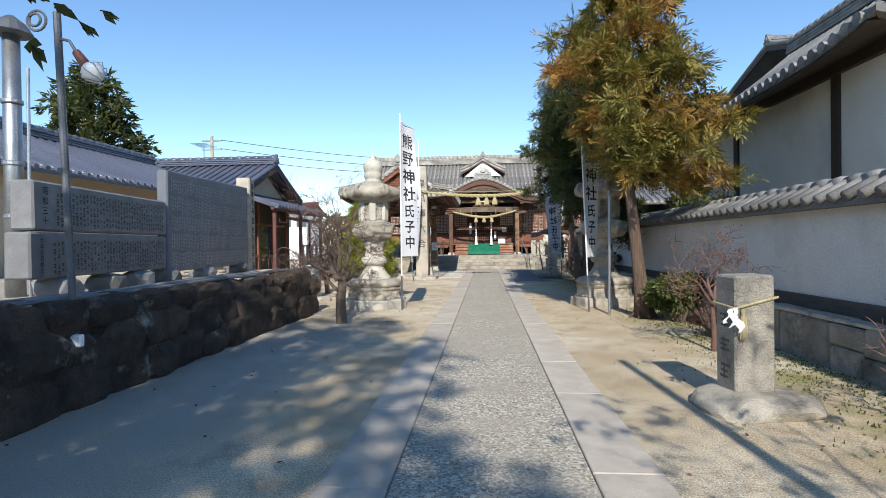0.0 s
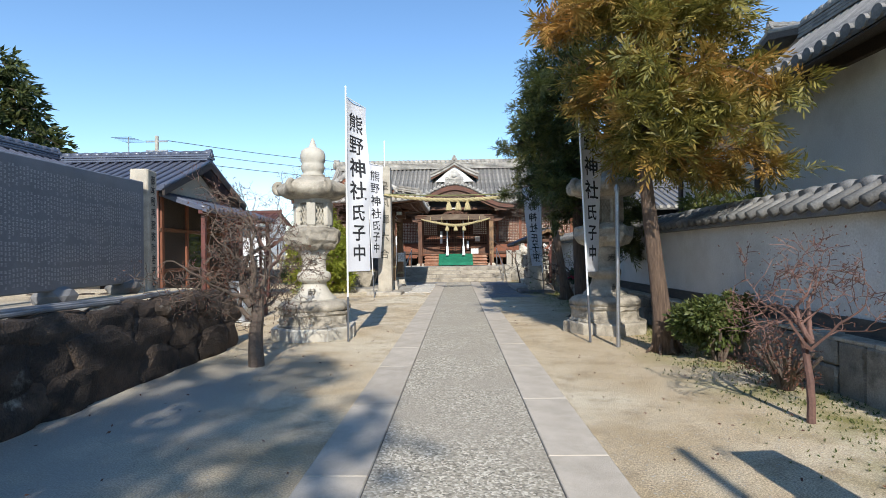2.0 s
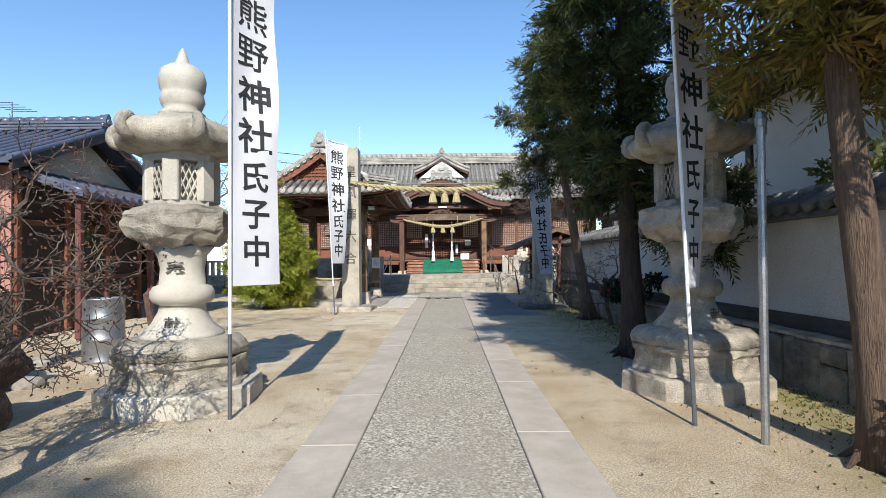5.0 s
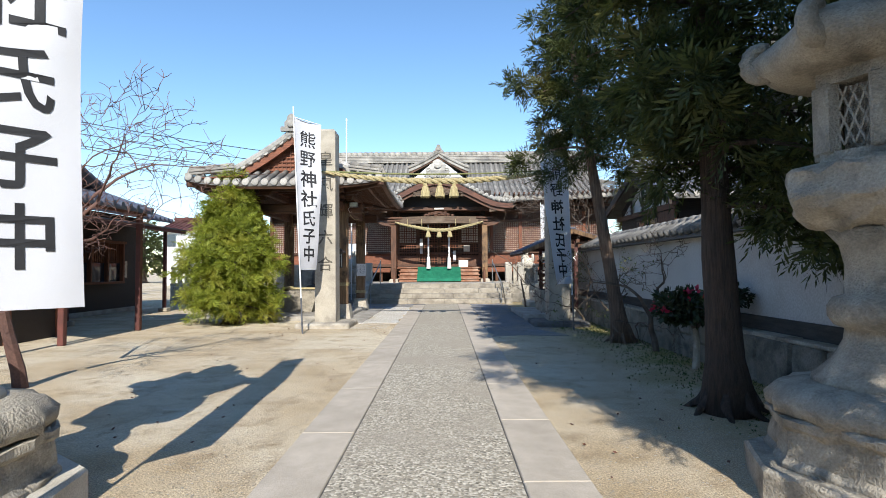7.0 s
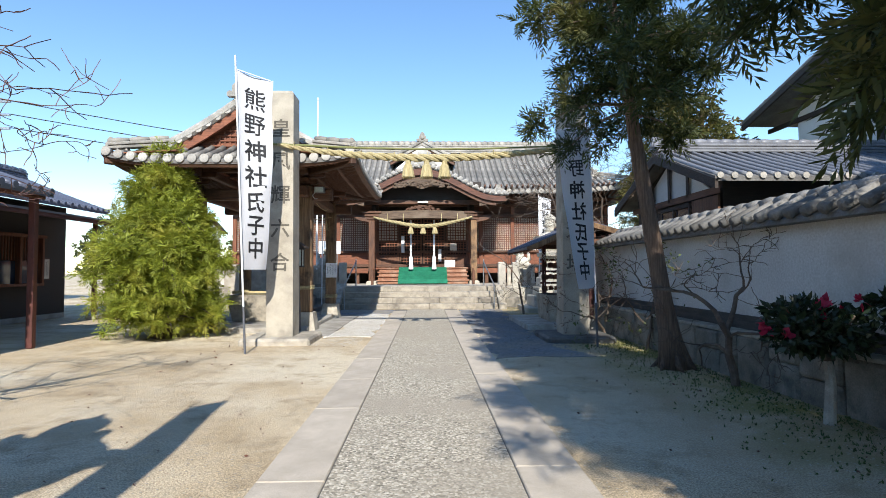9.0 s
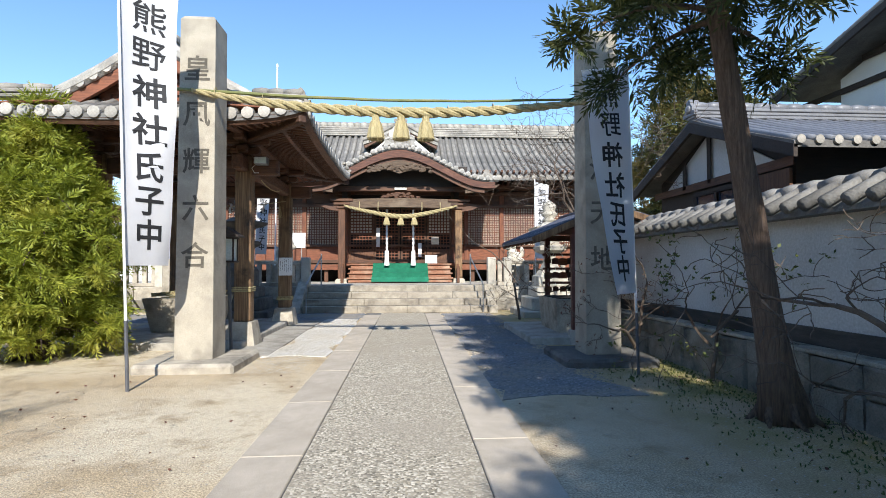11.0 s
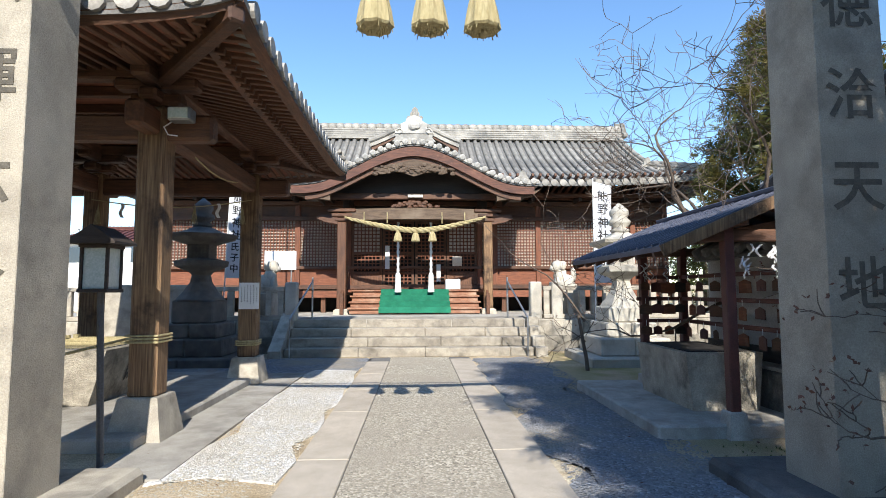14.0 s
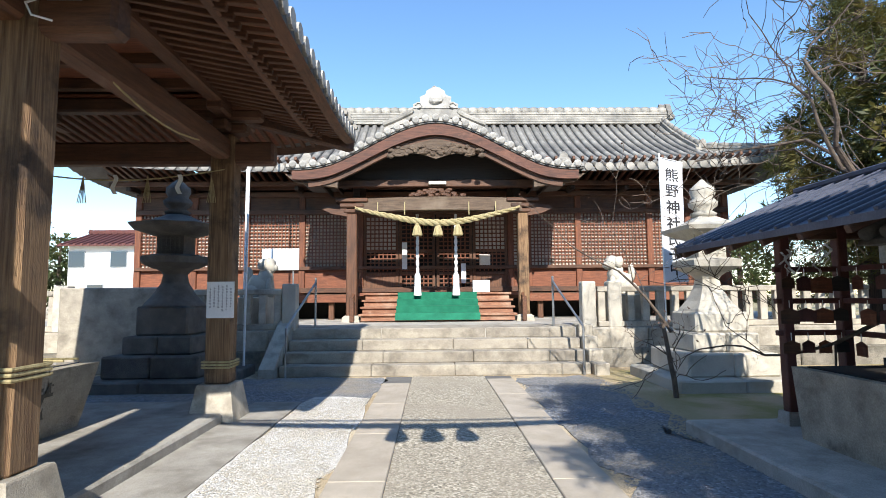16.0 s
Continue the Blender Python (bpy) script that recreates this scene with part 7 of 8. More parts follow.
for y, z in ((24.07, 0.95), (27.13, 0.62)):
    T = thing("tie_rope", "straw rope wound round a pavilion post", "rope", (-2.64, y, z))
    bm = B()
    for k in range(3):
        tube(bm, [(0.148 * a, 0.148 * c, 0.03 * k - 0.03) for a, c in ((-1, -1), (1, -1), (1, 1), (-1, 1), (-1, -1))], 0.012, 6)
    part("coil", bm, STRAW, T)
    if y < 25:
        bm = B()
        tube(bm, [(-0.15, -0.15, 0), (-0.25, -1.0, -0.06), (-0.10, -1.65, 0.02)], 0.012, 6)
        part("tail", bm, STRAW, T)
T = thing("shide_string", "straw string with paper streamers under the pavilion eave", "streamers", (0, 0, 0))
bm = B()
tube(bm, [(-2.58, 24.0 + 3.1 * k / 10, 3.15 - 0.30 * math.sin(math.pi * k / 10)) for k in range(11)], 0.009, 5)
tube(bm, [(-5.0 + 2.4 * k / 10, 27.0, 2.80 - 0.12 * math.sin(math.pi * k / 10)) for k in range(11)], 0.009, 5)
string = part("string", bm, STRAW, T)
for k in range(7):
    bm = B()
    x = -4.9 + 0.36 * k
    if k % 2:
        sheet(bm, lambda u, v: (x + 0.05 * (u - 0.5) + 0.02 * math.sin(7 * v), 26.98, 2.74 - 0.22 * v), 1, 6, 0.002, (0, 1, 0))
        part("paper_streamer", bm, WHITE, string)
    else:
        for j in range(6):
            tube(bm, [(x, 27.0, 2.74), (x + 0.02 * (j - 2.5), 26.99, 2.42)], 0.004, 4)
        part("straw_tuft", bm, STRAW, string)

T = thing("flood_light", "small grey flood light on the pavilion post", "lamp", (-2.40, 23.90, 3.02))
bm = B()
cbox(bm, (-0.02, -0.13, 0.0), (0.20, 0.02, 0.13), 0.015)
part("housing", bm, STEEL, T)
bm = B()
cbox(bm, (0.0, -0.142, 0.015), (0.18, -0.132, 0.115), 0.002)
part("glass", bm, LAMP_GLASS, T)
bm = B()
tube(bm, [(-0.02, 0.0, 0.02), (-0.06, -0.08, -0.06), (-0.01, -0.10, -0.14), (0.03, 0.0, -0.12)], 0.007, 5)
part("cable", bm, WHITE, T)


# ---- plants ----
def blades(name, parent, mat, pos, ahead, length, width, fan=5, spread=0.6, droop=0.25, seed=1, label=""):
    """A crown of many small pointed blades, a fan of them at each place."""
    r = np.random.default_rng(seed)
    pos, ahead = np.asarray(pos, float), np.asarray(ahead, float)
    n = len(pos)
    ahead = ahead / np.maximum(np.linalg.norm(ahead, axis=1, keepdims=True), 1e-6)
    side = np.cross(ahead, r.normal(size=(n, 3)))
    side /= np.maximum(np.linalg.norm(side, axis=1, keepdims=True), 1e-6)
    P, A, S, L, W = [], [], [], [], []
    for k in range(fan):
        q = 0 if fan == 1 else (k / (fan - 1) - 0.5) * 2
        d = ahead + side * (q * spread) + r.normal(size=(n, 3)) * 0.18
        d[:, 2] -= droop * r.random(n)
        d /= np.linalg.norm(d, axis=1, keepdims=True)
        P.append(pos + ahead * (0.15 * (1 - abs(q)) * length))
        A.append(d)
        s = np.cross(d, r.normal(size=(n, 3)))
        S.append(s / np.maximum(np.linalg.norm(s, axis=1, keepdims=True), 1e-6))
        L.append(length * (1 - 0.35 * abs(q)) * r.uniform(0.6, 1.25, n))
        W.append(width * r.uniform(0.7, 1.3, n))
    P, A, S = map(np.concatenate, (P, A, S))
    L, W = np.concatenate(L)[:, None], np.concatenate(W)[:, None]
    v = np.stack([P, P + A * L * 0.45 + S * W * 0.5, P + A * L, P + A * L * 0.45 - S * W * 0.5], axis=1).reshape(-1, 3)
    me = bpy.data.meshes.new(name)
    m = len(P)
    me.vertices.add(4 * m)
    me.vertices.foreach_set("co", v.ravel())
    me.loops.add(4 * m)
    me.loops.foreach_set("vertex_index", np.arange(4 * m, dtype=np.int32))
    me.polygons.add(m)
    me.polygons.foreach_set("loop_start", np.arange(0, 4 * m, 4, dtype=np.int32))
    me.update(calc_edges=True)
    me.materials.append(mat)
    ob = new(name, me)
    ob.parent = parent
    return tagged(ob, label)


def fronds(name, parent, mat, pos, ahead, length, blade, seed=1, per=13, label=""):
    """Flat feathered fronds: pairs of small blades set along each twig, hanging at the tip."""
    r = np.random.default_rng(seed)
    pos, ahead = np.asarray(pos, float), np.asarray(ahead, float)
    n = len(pos)
    ahead = ahead / np.maximum(np.linalg.norm(ahead, axis=1, keepdims=True), 1e-6)
    side = np.cross(ahead, np.array([0.0, 0.0, 1.0]) + r.normal(size=(n, 3)) * 0.55)
    side /= np.maximum(np.linalg.norm(side, axis=1, keepdims=True), 1e-6)
    size = length * r.uniform(0.55, 1.25, n)[:, None]
    P, A, S, L = [], [], [], []
    up = np.cross(side, ahead)
    for k in range(per):
        q = (k + 0.4) / per
        sgn = 1 if k % 2 else -1
        last = k == per - 1
        p = pos + ahead * size * q + np.array([0, 0, -0.16]) * size * q * q
        d = ahead * (1.0 if last else 0.85) + side * (0 if last else sgn * 0.62) + r.normal(size=(n, 3)) * 0.14 + np.array([0, 0, -0.10 * q])
        d /= np.linalg.norm(d, axis=1, keepdims=True)
        P.append(p)
        A.append(d)
        s = np.cross(d, up + r.normal(size=(n, 3)) * 0.35)
        S.append(s / np.maximum(np.linalg.norm(s, axis=1, keepdims=True), 1e-6))
        L.append(size * (0.50 - 0.16 * q) * r.uniform(0.75, 1.25, n)[:, None])
    P, A, S, L = map(np.concatenate, (P, A, S, L))
    W = L * blade
    v = np.stack([P, P + A * L * 0.5 + S * W * 0.5, P + A * L, P + A * L * 0.5 - S * W * 0.5], axis=1).reshape(-1, 3)
    me = bpy.data.meshes.new(name)
    m = len(P)
    me.vertices.add(4 * m)
    me.vertices.foreach_set("co", v.ravel())
    me.loops.add(4 * m)
    me.loops.foreach_set("vertex_index", np.arange(4 * m, dtype=np.int32))
    me.polygons.add(m)
    me.polygons.foreach_set("loop_start", np.arange(0, 4 * m, 4, dtype=np.int32))
    me.update(calc_edges=True)
    me.materials.append(mat)
    ob = new(name, me)
    ob.parent = parent
    return tagged(ob, label)


def conifer(label, at, trunk, r0, z0, z1, radius, limbs, sprays, leaf, bark, seed, blade=(0.13, 0.022), extra=(), fan=5, name="conifer_tree", group="", feather=0.0, bare_west=0.0):
    """A cypress: leaning tapered trunk, limbs that rise and then droop, and sprays of foliage along them."""
    T = thing(name, label, "tree", at, 0, group)
    r = random.Random(seed)
    pts = [Vector(p) for p in trunk]
    def axis(z):
        for a, c in zip(pts, pts[1:]):
            if z <= c.z:
                return a.lerp(c, (z - a.z) / (c.z - a.z))
        return pts[-1]
    bm = B()
    n = 16
    H = pts[-1].z
    ring = [axis(H * k / n) for k in range(n + 1)]
    rad = [r0 * (1 - 0.82 * k / n) + (r0 * 0.55 * (1 - k / 1.2) if k < 1.2 else 0) for k in range(n + 1)]
    tube(bm, ring, rad, 14)
    for k in range(7):
        a = k * 0.9 + seed
        tube(bm, [(0.6 * r0 * math.cos(a), 0.6 * r0 * math.sin(a), 0.30), (1.5 * r0 * math.cos(a), 1.5 * r0 * math.sin(a), 0.07), (2.4 * r0 * math.cos(a + 0.2), 2.4 * r0 * math.sin(a + 0.2), -0.02)], [r0 * 0.4, r0 * 0.26, r0 * 0.08], 6)
    rough(bm, r0 * 0.12, 5, seed)
    part("trunk", bm, bark, T, smooth=True)
    pos, ahead = [], []
    bm = B()
    todo = []
    for k in range(limbs):
        q = (k + r.random()) / limbs
        z = z0 + (z1 - z0) * q
        a = k * 2.39996 + r.uniform(-0.4, 0.4)
        low = max(0.0, -math.cos(a)) * bare_west * max(0.0, min(1.0, (z0 + 2.2 - z) / 1.2))
        todo.append((z, a, radius(z) * r.uniform(0.62, 1.08) * (1 - low), r.uniform(0.05, 0.32)))
    todo += list(extra)
    total = sum(t[2] for t in todo)
    for z, a, L, rise in todo:
        c = axis(min(z, H))
        d = Vector((math.cos(a), math.sin(a), 0))
        def limb(s):
            return c + d * (L * s) + Vector((0, 0, L * (rise * s - 0.42 * s * s)))
        tube(bm, [limb(s / 5) for s in range(6)], [0.035 * (1 - 0.16 * s) * (0.5 + L / 3) for s in range(6)], 5)
        heads = []
        for j in range(max(4, int(9 * L))):
            s = 0.15 + 0.88 * r.random() ** 0.7
            heads.append((s, limb(s) + Vector((r.gauss(0, 1), r.gauss(0, 1), r.gauss(0, 0.6))) * (0.06 + 0.15 * L * (1.05 - 0.7 * s))))
        for j in range(max(3, int(sprays * L / total))):
            s = 0.12 + 0.90 * r.random() ** 0.75
            p = limb(s)
            if feather:
                s, p = r.choice(heads)
                off = Vector((r.gauss(0, 1), r.gauss(0, 1), r.gauss(0, 0.8))).normalized()
                pos.append(p + off * (0.05 * r.random()))
                ahead.append(d * 0.35 + off + Vector((0, 0, -0.05)))
                continue
            off = Vector((r.gauss(0, 1), r.gauss(0, 1), r.gauss(0, 0.75))) * (0.10 + 0.13 * L * (1.05 - s * 0.75))
            pos.append(p + off)
            ahead.append(d * r.uniform(0.3, 1.0) + off.normalized() * 0.7 + Vector((0, 0, r.uniform(-0.30, 0.45))))
    part("limb_work", bm, bark, T)
    if feather:
        fronds("crown", T, leaf, pos, ahead, feather, 0.21, seed, 11)
    else:
        blades("crown", T, leaf, pos, ahead, blade[0], blade[1], fan, 0.75, 0.45, seed)
    return T


def fork(bm, tips, p, d, length, r, depth, rng, droop=0.0, wild=0.5, sides=6, keep=0.86):
    """Grow one bare branch and those that fork from it."""
    steps = 4
    r = max(r, 0.0045)
    pts, rad = [p.copy()], [r]
    q = p.copy()
    for k in range(steps):
        d = (d + Vector((rng.gauss(0, 1), rng.gauss(0, 1), rng.gauss(0, 1))) * 0.22 * wild + Vector((0, 0, -droop * 0.06))).normalized()
        q = q + d * (length / steps)
        pts.append(q.copy())
        rad.append(r * (1 - 0.32 * (k + 1) / steps))
    tube(bm, pts, rad, sides if r > 0.02 else (4 if r > 0.006 else 3), close=r > 0.02)
    if depth <= 0:
        tips.append((q.copy(), d.copy()))
        return
    for k in range(rng.choice((2, 2, 3))):
        at = pts[-1] if k == 0 else pts[rng.choice((2, 3, 4))]
        out = Vector((rng.gauss(0, 1), rng.gauss(0, 1), rng.gauss(0, 0.7)))
        out = (out - d * out.dot(d)).normalized()
        nd = (d * (0.75 if k == 0 else 0.45) + out * (0.35 if k == 0 else 0.75) * (0.6 + wild * 0.6) + Vector((0, 0, 0.10))).normalized()
        fork(bm, tips, at, nd, length * rng.uniform(0.62, keep), rad[-1] * (0.82 if k == 0 else 0.58), depth - 1, rng, droop, wild, sides)


def bare_tree(label, at, starts, bark, seed, depth=5, leaf=None, wild=0.8, name="bare_tree", leaf_size=(0.05, 0.02), droop=0.3, many=2, plain_stem=False):
    """starts: (foot, direction, length, radius) of each main stem."""
    T = thing(name, label, "tree", at)
    rng = random.Random(seed)
    tips = []
    for k, (p, d, L, r) in enumerate(starts):
        bm = B()
        fork(bm, tips, Vector(p), Vector(d).normalized(), L, r, 0 if plain_stem and k == 0 else depth, rng, droop, wild * (0.4 if plain_stem and k == 0 else 1), 8)
        part("limb" if k else "trunk", bm, bark, T)
    if leaf:
        pos, ahead = [], []
        for p, d in tips:
            for k in range(many):
                pos.append(p + Vector((rng.gauss(0, 0.05), rng.gauss(0, 0.05), rng.gauss(0, 0.05))))
                ahead.append(d + Vector((rng.gauss(0, 0.6), rng.gauss(0, 0.6), rng.gauss(0, 0.6))))
        blades("foliage", T, leaf, pos, ahead, leaf_size[0], leaf_size[1], 2, 0.9, 0.3, seed)
    return T


def shrub(label, at, size, count, leaf, seed, blade=(0.075, 0.03), name="shrub", stems=5, lumps=7, fan=3, flowers=None):
    T = thing(name, label, "shrub", at)
    r = random.Random(seed)
    bm = B()
    for k in range(stems):
        a = 6.283 * k / stems + r.random()
        tube(bm, [(0.03 * math.cos(a), 0.03 * math.sin(a), 0), (0.25 * size[0] * math.cos(a), 0.25 * size[1] * math.sin(a), size[2] * 0.6), (0.5 * size[0] * math.cos(a), 0.5 * size[1] * math.sin(a), size[2] * 1.2)], [0.035, 0.022, 0.008], 6)
    part("stem_work", bm, TWIG, T)
    pos, ahead = [], []
    cores = [(Vector((r.uniform(-0.55, 0.55) * size[0], r.uniform(-0.55, 0.55) * size[1], size[2] * r.uniform(0.55, 1.45))), r.uniform(0.35, 0.6)) for _ in range(lumps)]
    for k in range(count):
        c, s = r.choice(cores)
        d = Vector((r.gauss(0, 1), r.gauss(0, 1), r.gauss(0, 1))).normalized()
        q = r.random() ** 0.4
        pos.append(c + Vector((d.x * size[0], d.y * size[1], d.z * size[2])) * s * q)
        ahead.append(d + Vector((r.gauss(0, 0.5), r.gauss(0, 0.5), r.gauss(0, 0.4))))
    blades("foliage", T, leaf, pos, ahead, blade[0], blade[1], fan, 0.9, 0.2, seed)
    if flowers:
        for k in range(flowers):
            c, s = r.choice(cores)
            d = Vector((r.uniform(-1, 0.3), r.uniform(-1, 0.4), r.uniform(-0.2, 0.9))).normalized()
            p = c + Vector((d.x * size[0], d.y * size[1], d.z * size[2])) * s
            blades("flower", T, PINK, [p] * 9, [d + Vector((r.gauss(0, 0.7), r.gauss(0, 0.7), r.gauss(0, 0.7))) for _ in range(9)], 0.075, 0.06, 1, 0.5, 0.0, k, "deep pink flower")
    return T


# the cypress row on the temple side
conifer("tall bronzed golden-green cypress with a bare straight lower trunk", (2.94, 10.4, 0), [(0, 0, 0), (-0.13, 0, 1.3), (-0.26, 0, 2.6), (-0.32, 0, 5.0), (-0.30, 0, 7.6)], 0.125, 2.75, 7.4,
        lambda z: 1.62 * min(1.0, 0.62 + (z - 2.6) * 0.55) * min(1.0, max(0.15, (7.9 - z) / 3.2)), 62, 7600, LEAF_GOLD, BARK, 3, (0.14, 0.021), [(2.95, -0.3, 1.75, 0.18), (2.9, 0.25, 1.5, 0.15)], feather=0.29, group="cypress row", bare_west=0.62)
conifer("tall dark green cypress with a thick ribbed trunk", (2.74, 14.5, 0), [(0, 0, 0), (-0.06, 0, 1.3), (-0.10, 0, 2.6), (-0.12, 0, 5.0), (-0.1, 0, 7.6)], 0.165, 2.15, 7.4,
        lambda z: 1.55 * min(1.0, 0.70 + (z - 1.8) * 0.4) * min(1.0, max(0.15, (7.9 - z) / 3.4)), 56, 8800, LEAF_DARK, BARK_DARK, 5, (0.13, 0.021), [(1.9, -1.0, 1.3, 0.05), (1.95, 0.0, 1.3, 0.05)], feather=0.26, bare_west=0.45, group="cypress row")
conifer("dark green cypress leaning towards the path", (3.32, 19.2, 0), [(0, 0, 0), (-0.18, 0, 1.2), (-0.50, -0.02, 3.2), (-0.78, -0.03, 5.0), (-0.92, 0, 7.2)], 0.135, 3.35, 7.0,
        lambda z: 1.5 * min(1.0, 0.75 + (z - 3.2) * 0.4) * min(1.0, max(0.15, (7.5 - z) / 3.0)), 40, 4500, LEAF_DARK, BARK, 8, (0.13, 0.021), [(3.5, 3.3, 1.2, 0.2)], feather=0.25, bare_west=0.35, group="cypress row")
# bright juniper beside the pavilion
conifer("dense yellow-green conical juniper bush", (-5.22, 22.95, 0), [(0, 0, 0), (0.02, 0, 0.5), (0.0, 0, 3.0), (0, 0, 3.8)], 0.13, 0.42, 3.75,
        lambda z: 1.16 * min(1.0, 0.80 + (z - 0.4) * 0.35) * max(0.10, min(1.0, (4.2 - z) / 2.3)), 150, 17000, LEAF_BRIGHT, BARK_DARK, 11, (0.115, 0.026), (), 5, "juniper_bush", feather=0.20)
# trees behind the start, which shade the first stretch of the yard
conifer("dark evergreen at the entrance", (-3.1, -1.5, 0), [(0, 0, 0), (0, 0, 3), (0.1, 0, 6.4)], 0.16, 3.0, 6.2, lambda z: 1.5 * min(1.0, (7.2 - z) / 2.5), 36, 4200, LEAF_DARK, BARK_DARK, 14, (0.15, 0.055), [(3.0, 1.42, 4.2, 0.42)], name="evergreen_tree")
# never in view: added far back so its shadow falls soft-edged
conifer("unseen tall thin evergreen added to cast soft shade on the yard", (-1.2, -11.0, 0), [(0, 0, 0), (0, 0, 6), (0.1, 0, 15.4)], 0.20, 8.8, 15.2, lambda z: 2.3 * min(1.0, (16.2 - z) / 3.0), 40, 1400, LEAF_DARK, BARK_DARK, 16, (0.34, 0.10), name="evergreen_tree")
bare_tree("half-bare tree at the entrance", (1.7, -3.2, 0), [((0, 0, 0), (-0.05, 0.1, 1), 2.4, 0.10), ((0, 0.1, 1.8), (-0.7, 0.4, 0.8), 1.5, 0.05)], TWIG, 17, 5, LEAF_BUSH, 0.9, leaf_size=(0.12, 0.06), many=5)
# bare trees
bare_tree("leafless gnarled plum tree beside the lantern", (-2.68, 9.68, 0), [((0, 0, -0.02), (-0.06, 0.0, 1), 0.95, 0.105), ((-0.05, 0, 0.80), (-0.75, -0.1, 0.75), 0.62, 0.062), ((-0.05, 0, 0.88), (-0.10, 0.1, 1.0), 0.52, 0.050), ((-0.05, 0, 0.60), (-0.65, 0.35, 0.75), 0.50, 0.036), ((-0.05, 0, 0.85), (0.65, -0.1, 0.60), 0.50, 0.040), ((-0.05, 0, 0.7), (0.6, 0.3, 0.30), 0.46, 0.028), ((-0.05, 0, 0.9), (-0.55, -0.3, 0.8), 0.48, 0.034), ((-0.05, 0, 0.9), (0.2, 0.5, 0.8), 0.48, 0.034)], TWIG, 4, 6, LEAF_RUST, 1.0, "plum_tree", (0.035, 0.016), 0.0, 2, True)
bare_tree("tall leafless cherry tree spreading over the yard", (-4.75, 15.7, 0), [((0, 0, -0.02), (0.02, 0, 1), 0.95, 0.08), ((0.02, 0, 0.9), (0.05, 0, 1), 0.55, 0.055), ((0.03, 0, 1.6), (0.85, 0.1, 0.72), 0.98, 0.036), ((0.03, 0, 1.5), (-0.5, 0.4, 0.8), 0.8, 0.034), ((0.03, 0, 1.6), (0.55, 0.4, 0.9), 0.9, 0.03), ((0.03, 0, 1.6), (0.6, -0.5, 0.7), 0.85, 0.028)], TWIG_RED, 19, 6, None, 0.9, "cherry_tree", droop=0.25, plain_stem=True)
bare_tree("small red-twigged maple beside the marker stone", (2.90, 7.22, 0), [((0, 0, -0.02), (0.14, 0.0, 1), 0.72, 0.036), ((0.02, 0, 0.66), (-0.65, 0.0, 0.75), 0.34, 0.024), ((0.02, 0, 0.60), (-0.95, 0.3, 0.40), 0.32, 0.016), ((0.02, 0, 0.68), (0.35, 0.3, 0.9), 0.36, 0.022), ((0.02, 0, 0.62), (0.5, -0.2, 0.6), 0.30, 0.016), ((0.02, 0, 0.66), (-0.3, 0.5, 0.9), 0.34, 0.018)], TWIG_RED, 12, 5, LEAF_RUST, 0.75, "maple_tree", (0.03, 0.014), 0.0, 2, True)
bare_tree("small leafless plum tree near the wall", (3.50, 18.1, 0), [((0, 0, -0.02), (-0.22, -0.1, 1), 0.8, 0.05), ((-0.1, 0, 0.6), (0.6, 0.0, 0.8), 0.6, 0.03)], TWIG, 15, 5, None, 1.0, "plum_tree", droop=0.2)
bare_tree("young leafless tree at the foot of the steps", (2.92, 28.05, 0), [((0, 0, -0.02), (-0.05, 0, 1), 1.0, 0.036), ((-0.03, 0, 0.85), (-0.42, 0.0, 0.90), 1.05, 0.022), ((-0.02, 0, 0.5), (-0.6, -0.2, 0.45), 0.32, 0.012), ((-0.02, 0, 0.6), (0.45, -0.1, 0.6), 0.30, 0.010)], TWIG, 5, 3, LEAF_RUST, 0.45, "plum_tree", (0.05, 0.025), 0.25, 1, True)
bare_tree("large bare tree behind the plaque shed", (4.9, 25.4, 0), [((0, 0, -0.02), (-0.12, 0, 1), 1.9, 0.07), ((-0.2, 0, 1.7), (-0.85, 0.35, 0.45), 1.45, 0.036), ((-0.2, 0, 1.8), (-0.65, 0.6, 0.75), 1.45, 0.036), ((-0.2, 0, 1.8), (-0.8, 0.1, 0.9), 1.4, 0.034)], TWIG, 27, 6, None, 0.9, "plum_tree", droop=0.1)
bare_tree("bare shrub beside the wall", (3.62, 20.8, 0), [((0, 0, -0.02), (0, 0, 1), 0.7, 0.028), ((0, 0, 0.4), (-0.6, 0, 0.8), 0.6, 0.018), ((0, 0, 0.5), (0.5, -0.3, 0.8), 0.6, 0.018)], TWIG, 31, 4, LEAF_BUSH, 0.8, "small_tree", (0.08, 0.03), 0.1, 5)
bare_tree("bare-twigged shrub beside the wall", (3.55, 22.6, 0), [((0, 0, -0.02), (-0.2, -0.2, 1), 0.8, 0.03), ((0, 0, 0.3), (0.4, -0.5, 0.7), 0.8, 0.025)], TWIG, 33, 5, LEAF_RUST, 0.9, "small_tree", (0.05, 0.02), 0.1, 2)
bare_tree("small twiggy bush at the kerb", (3.45, 4.4, 0), [((0, 0, -0.02), (-0.15, 0.1, 1), 0.35, 0.018), ((0, 0, 0.1), (0.4, 0.2, 0.7), 0.35, 0.014), ((0, 0, 0.1), (-0.5, -0.2, 0.7), 0.3, 0.014)], TWIG_RED, 35, 4, None, 0.9, "twig_bush")
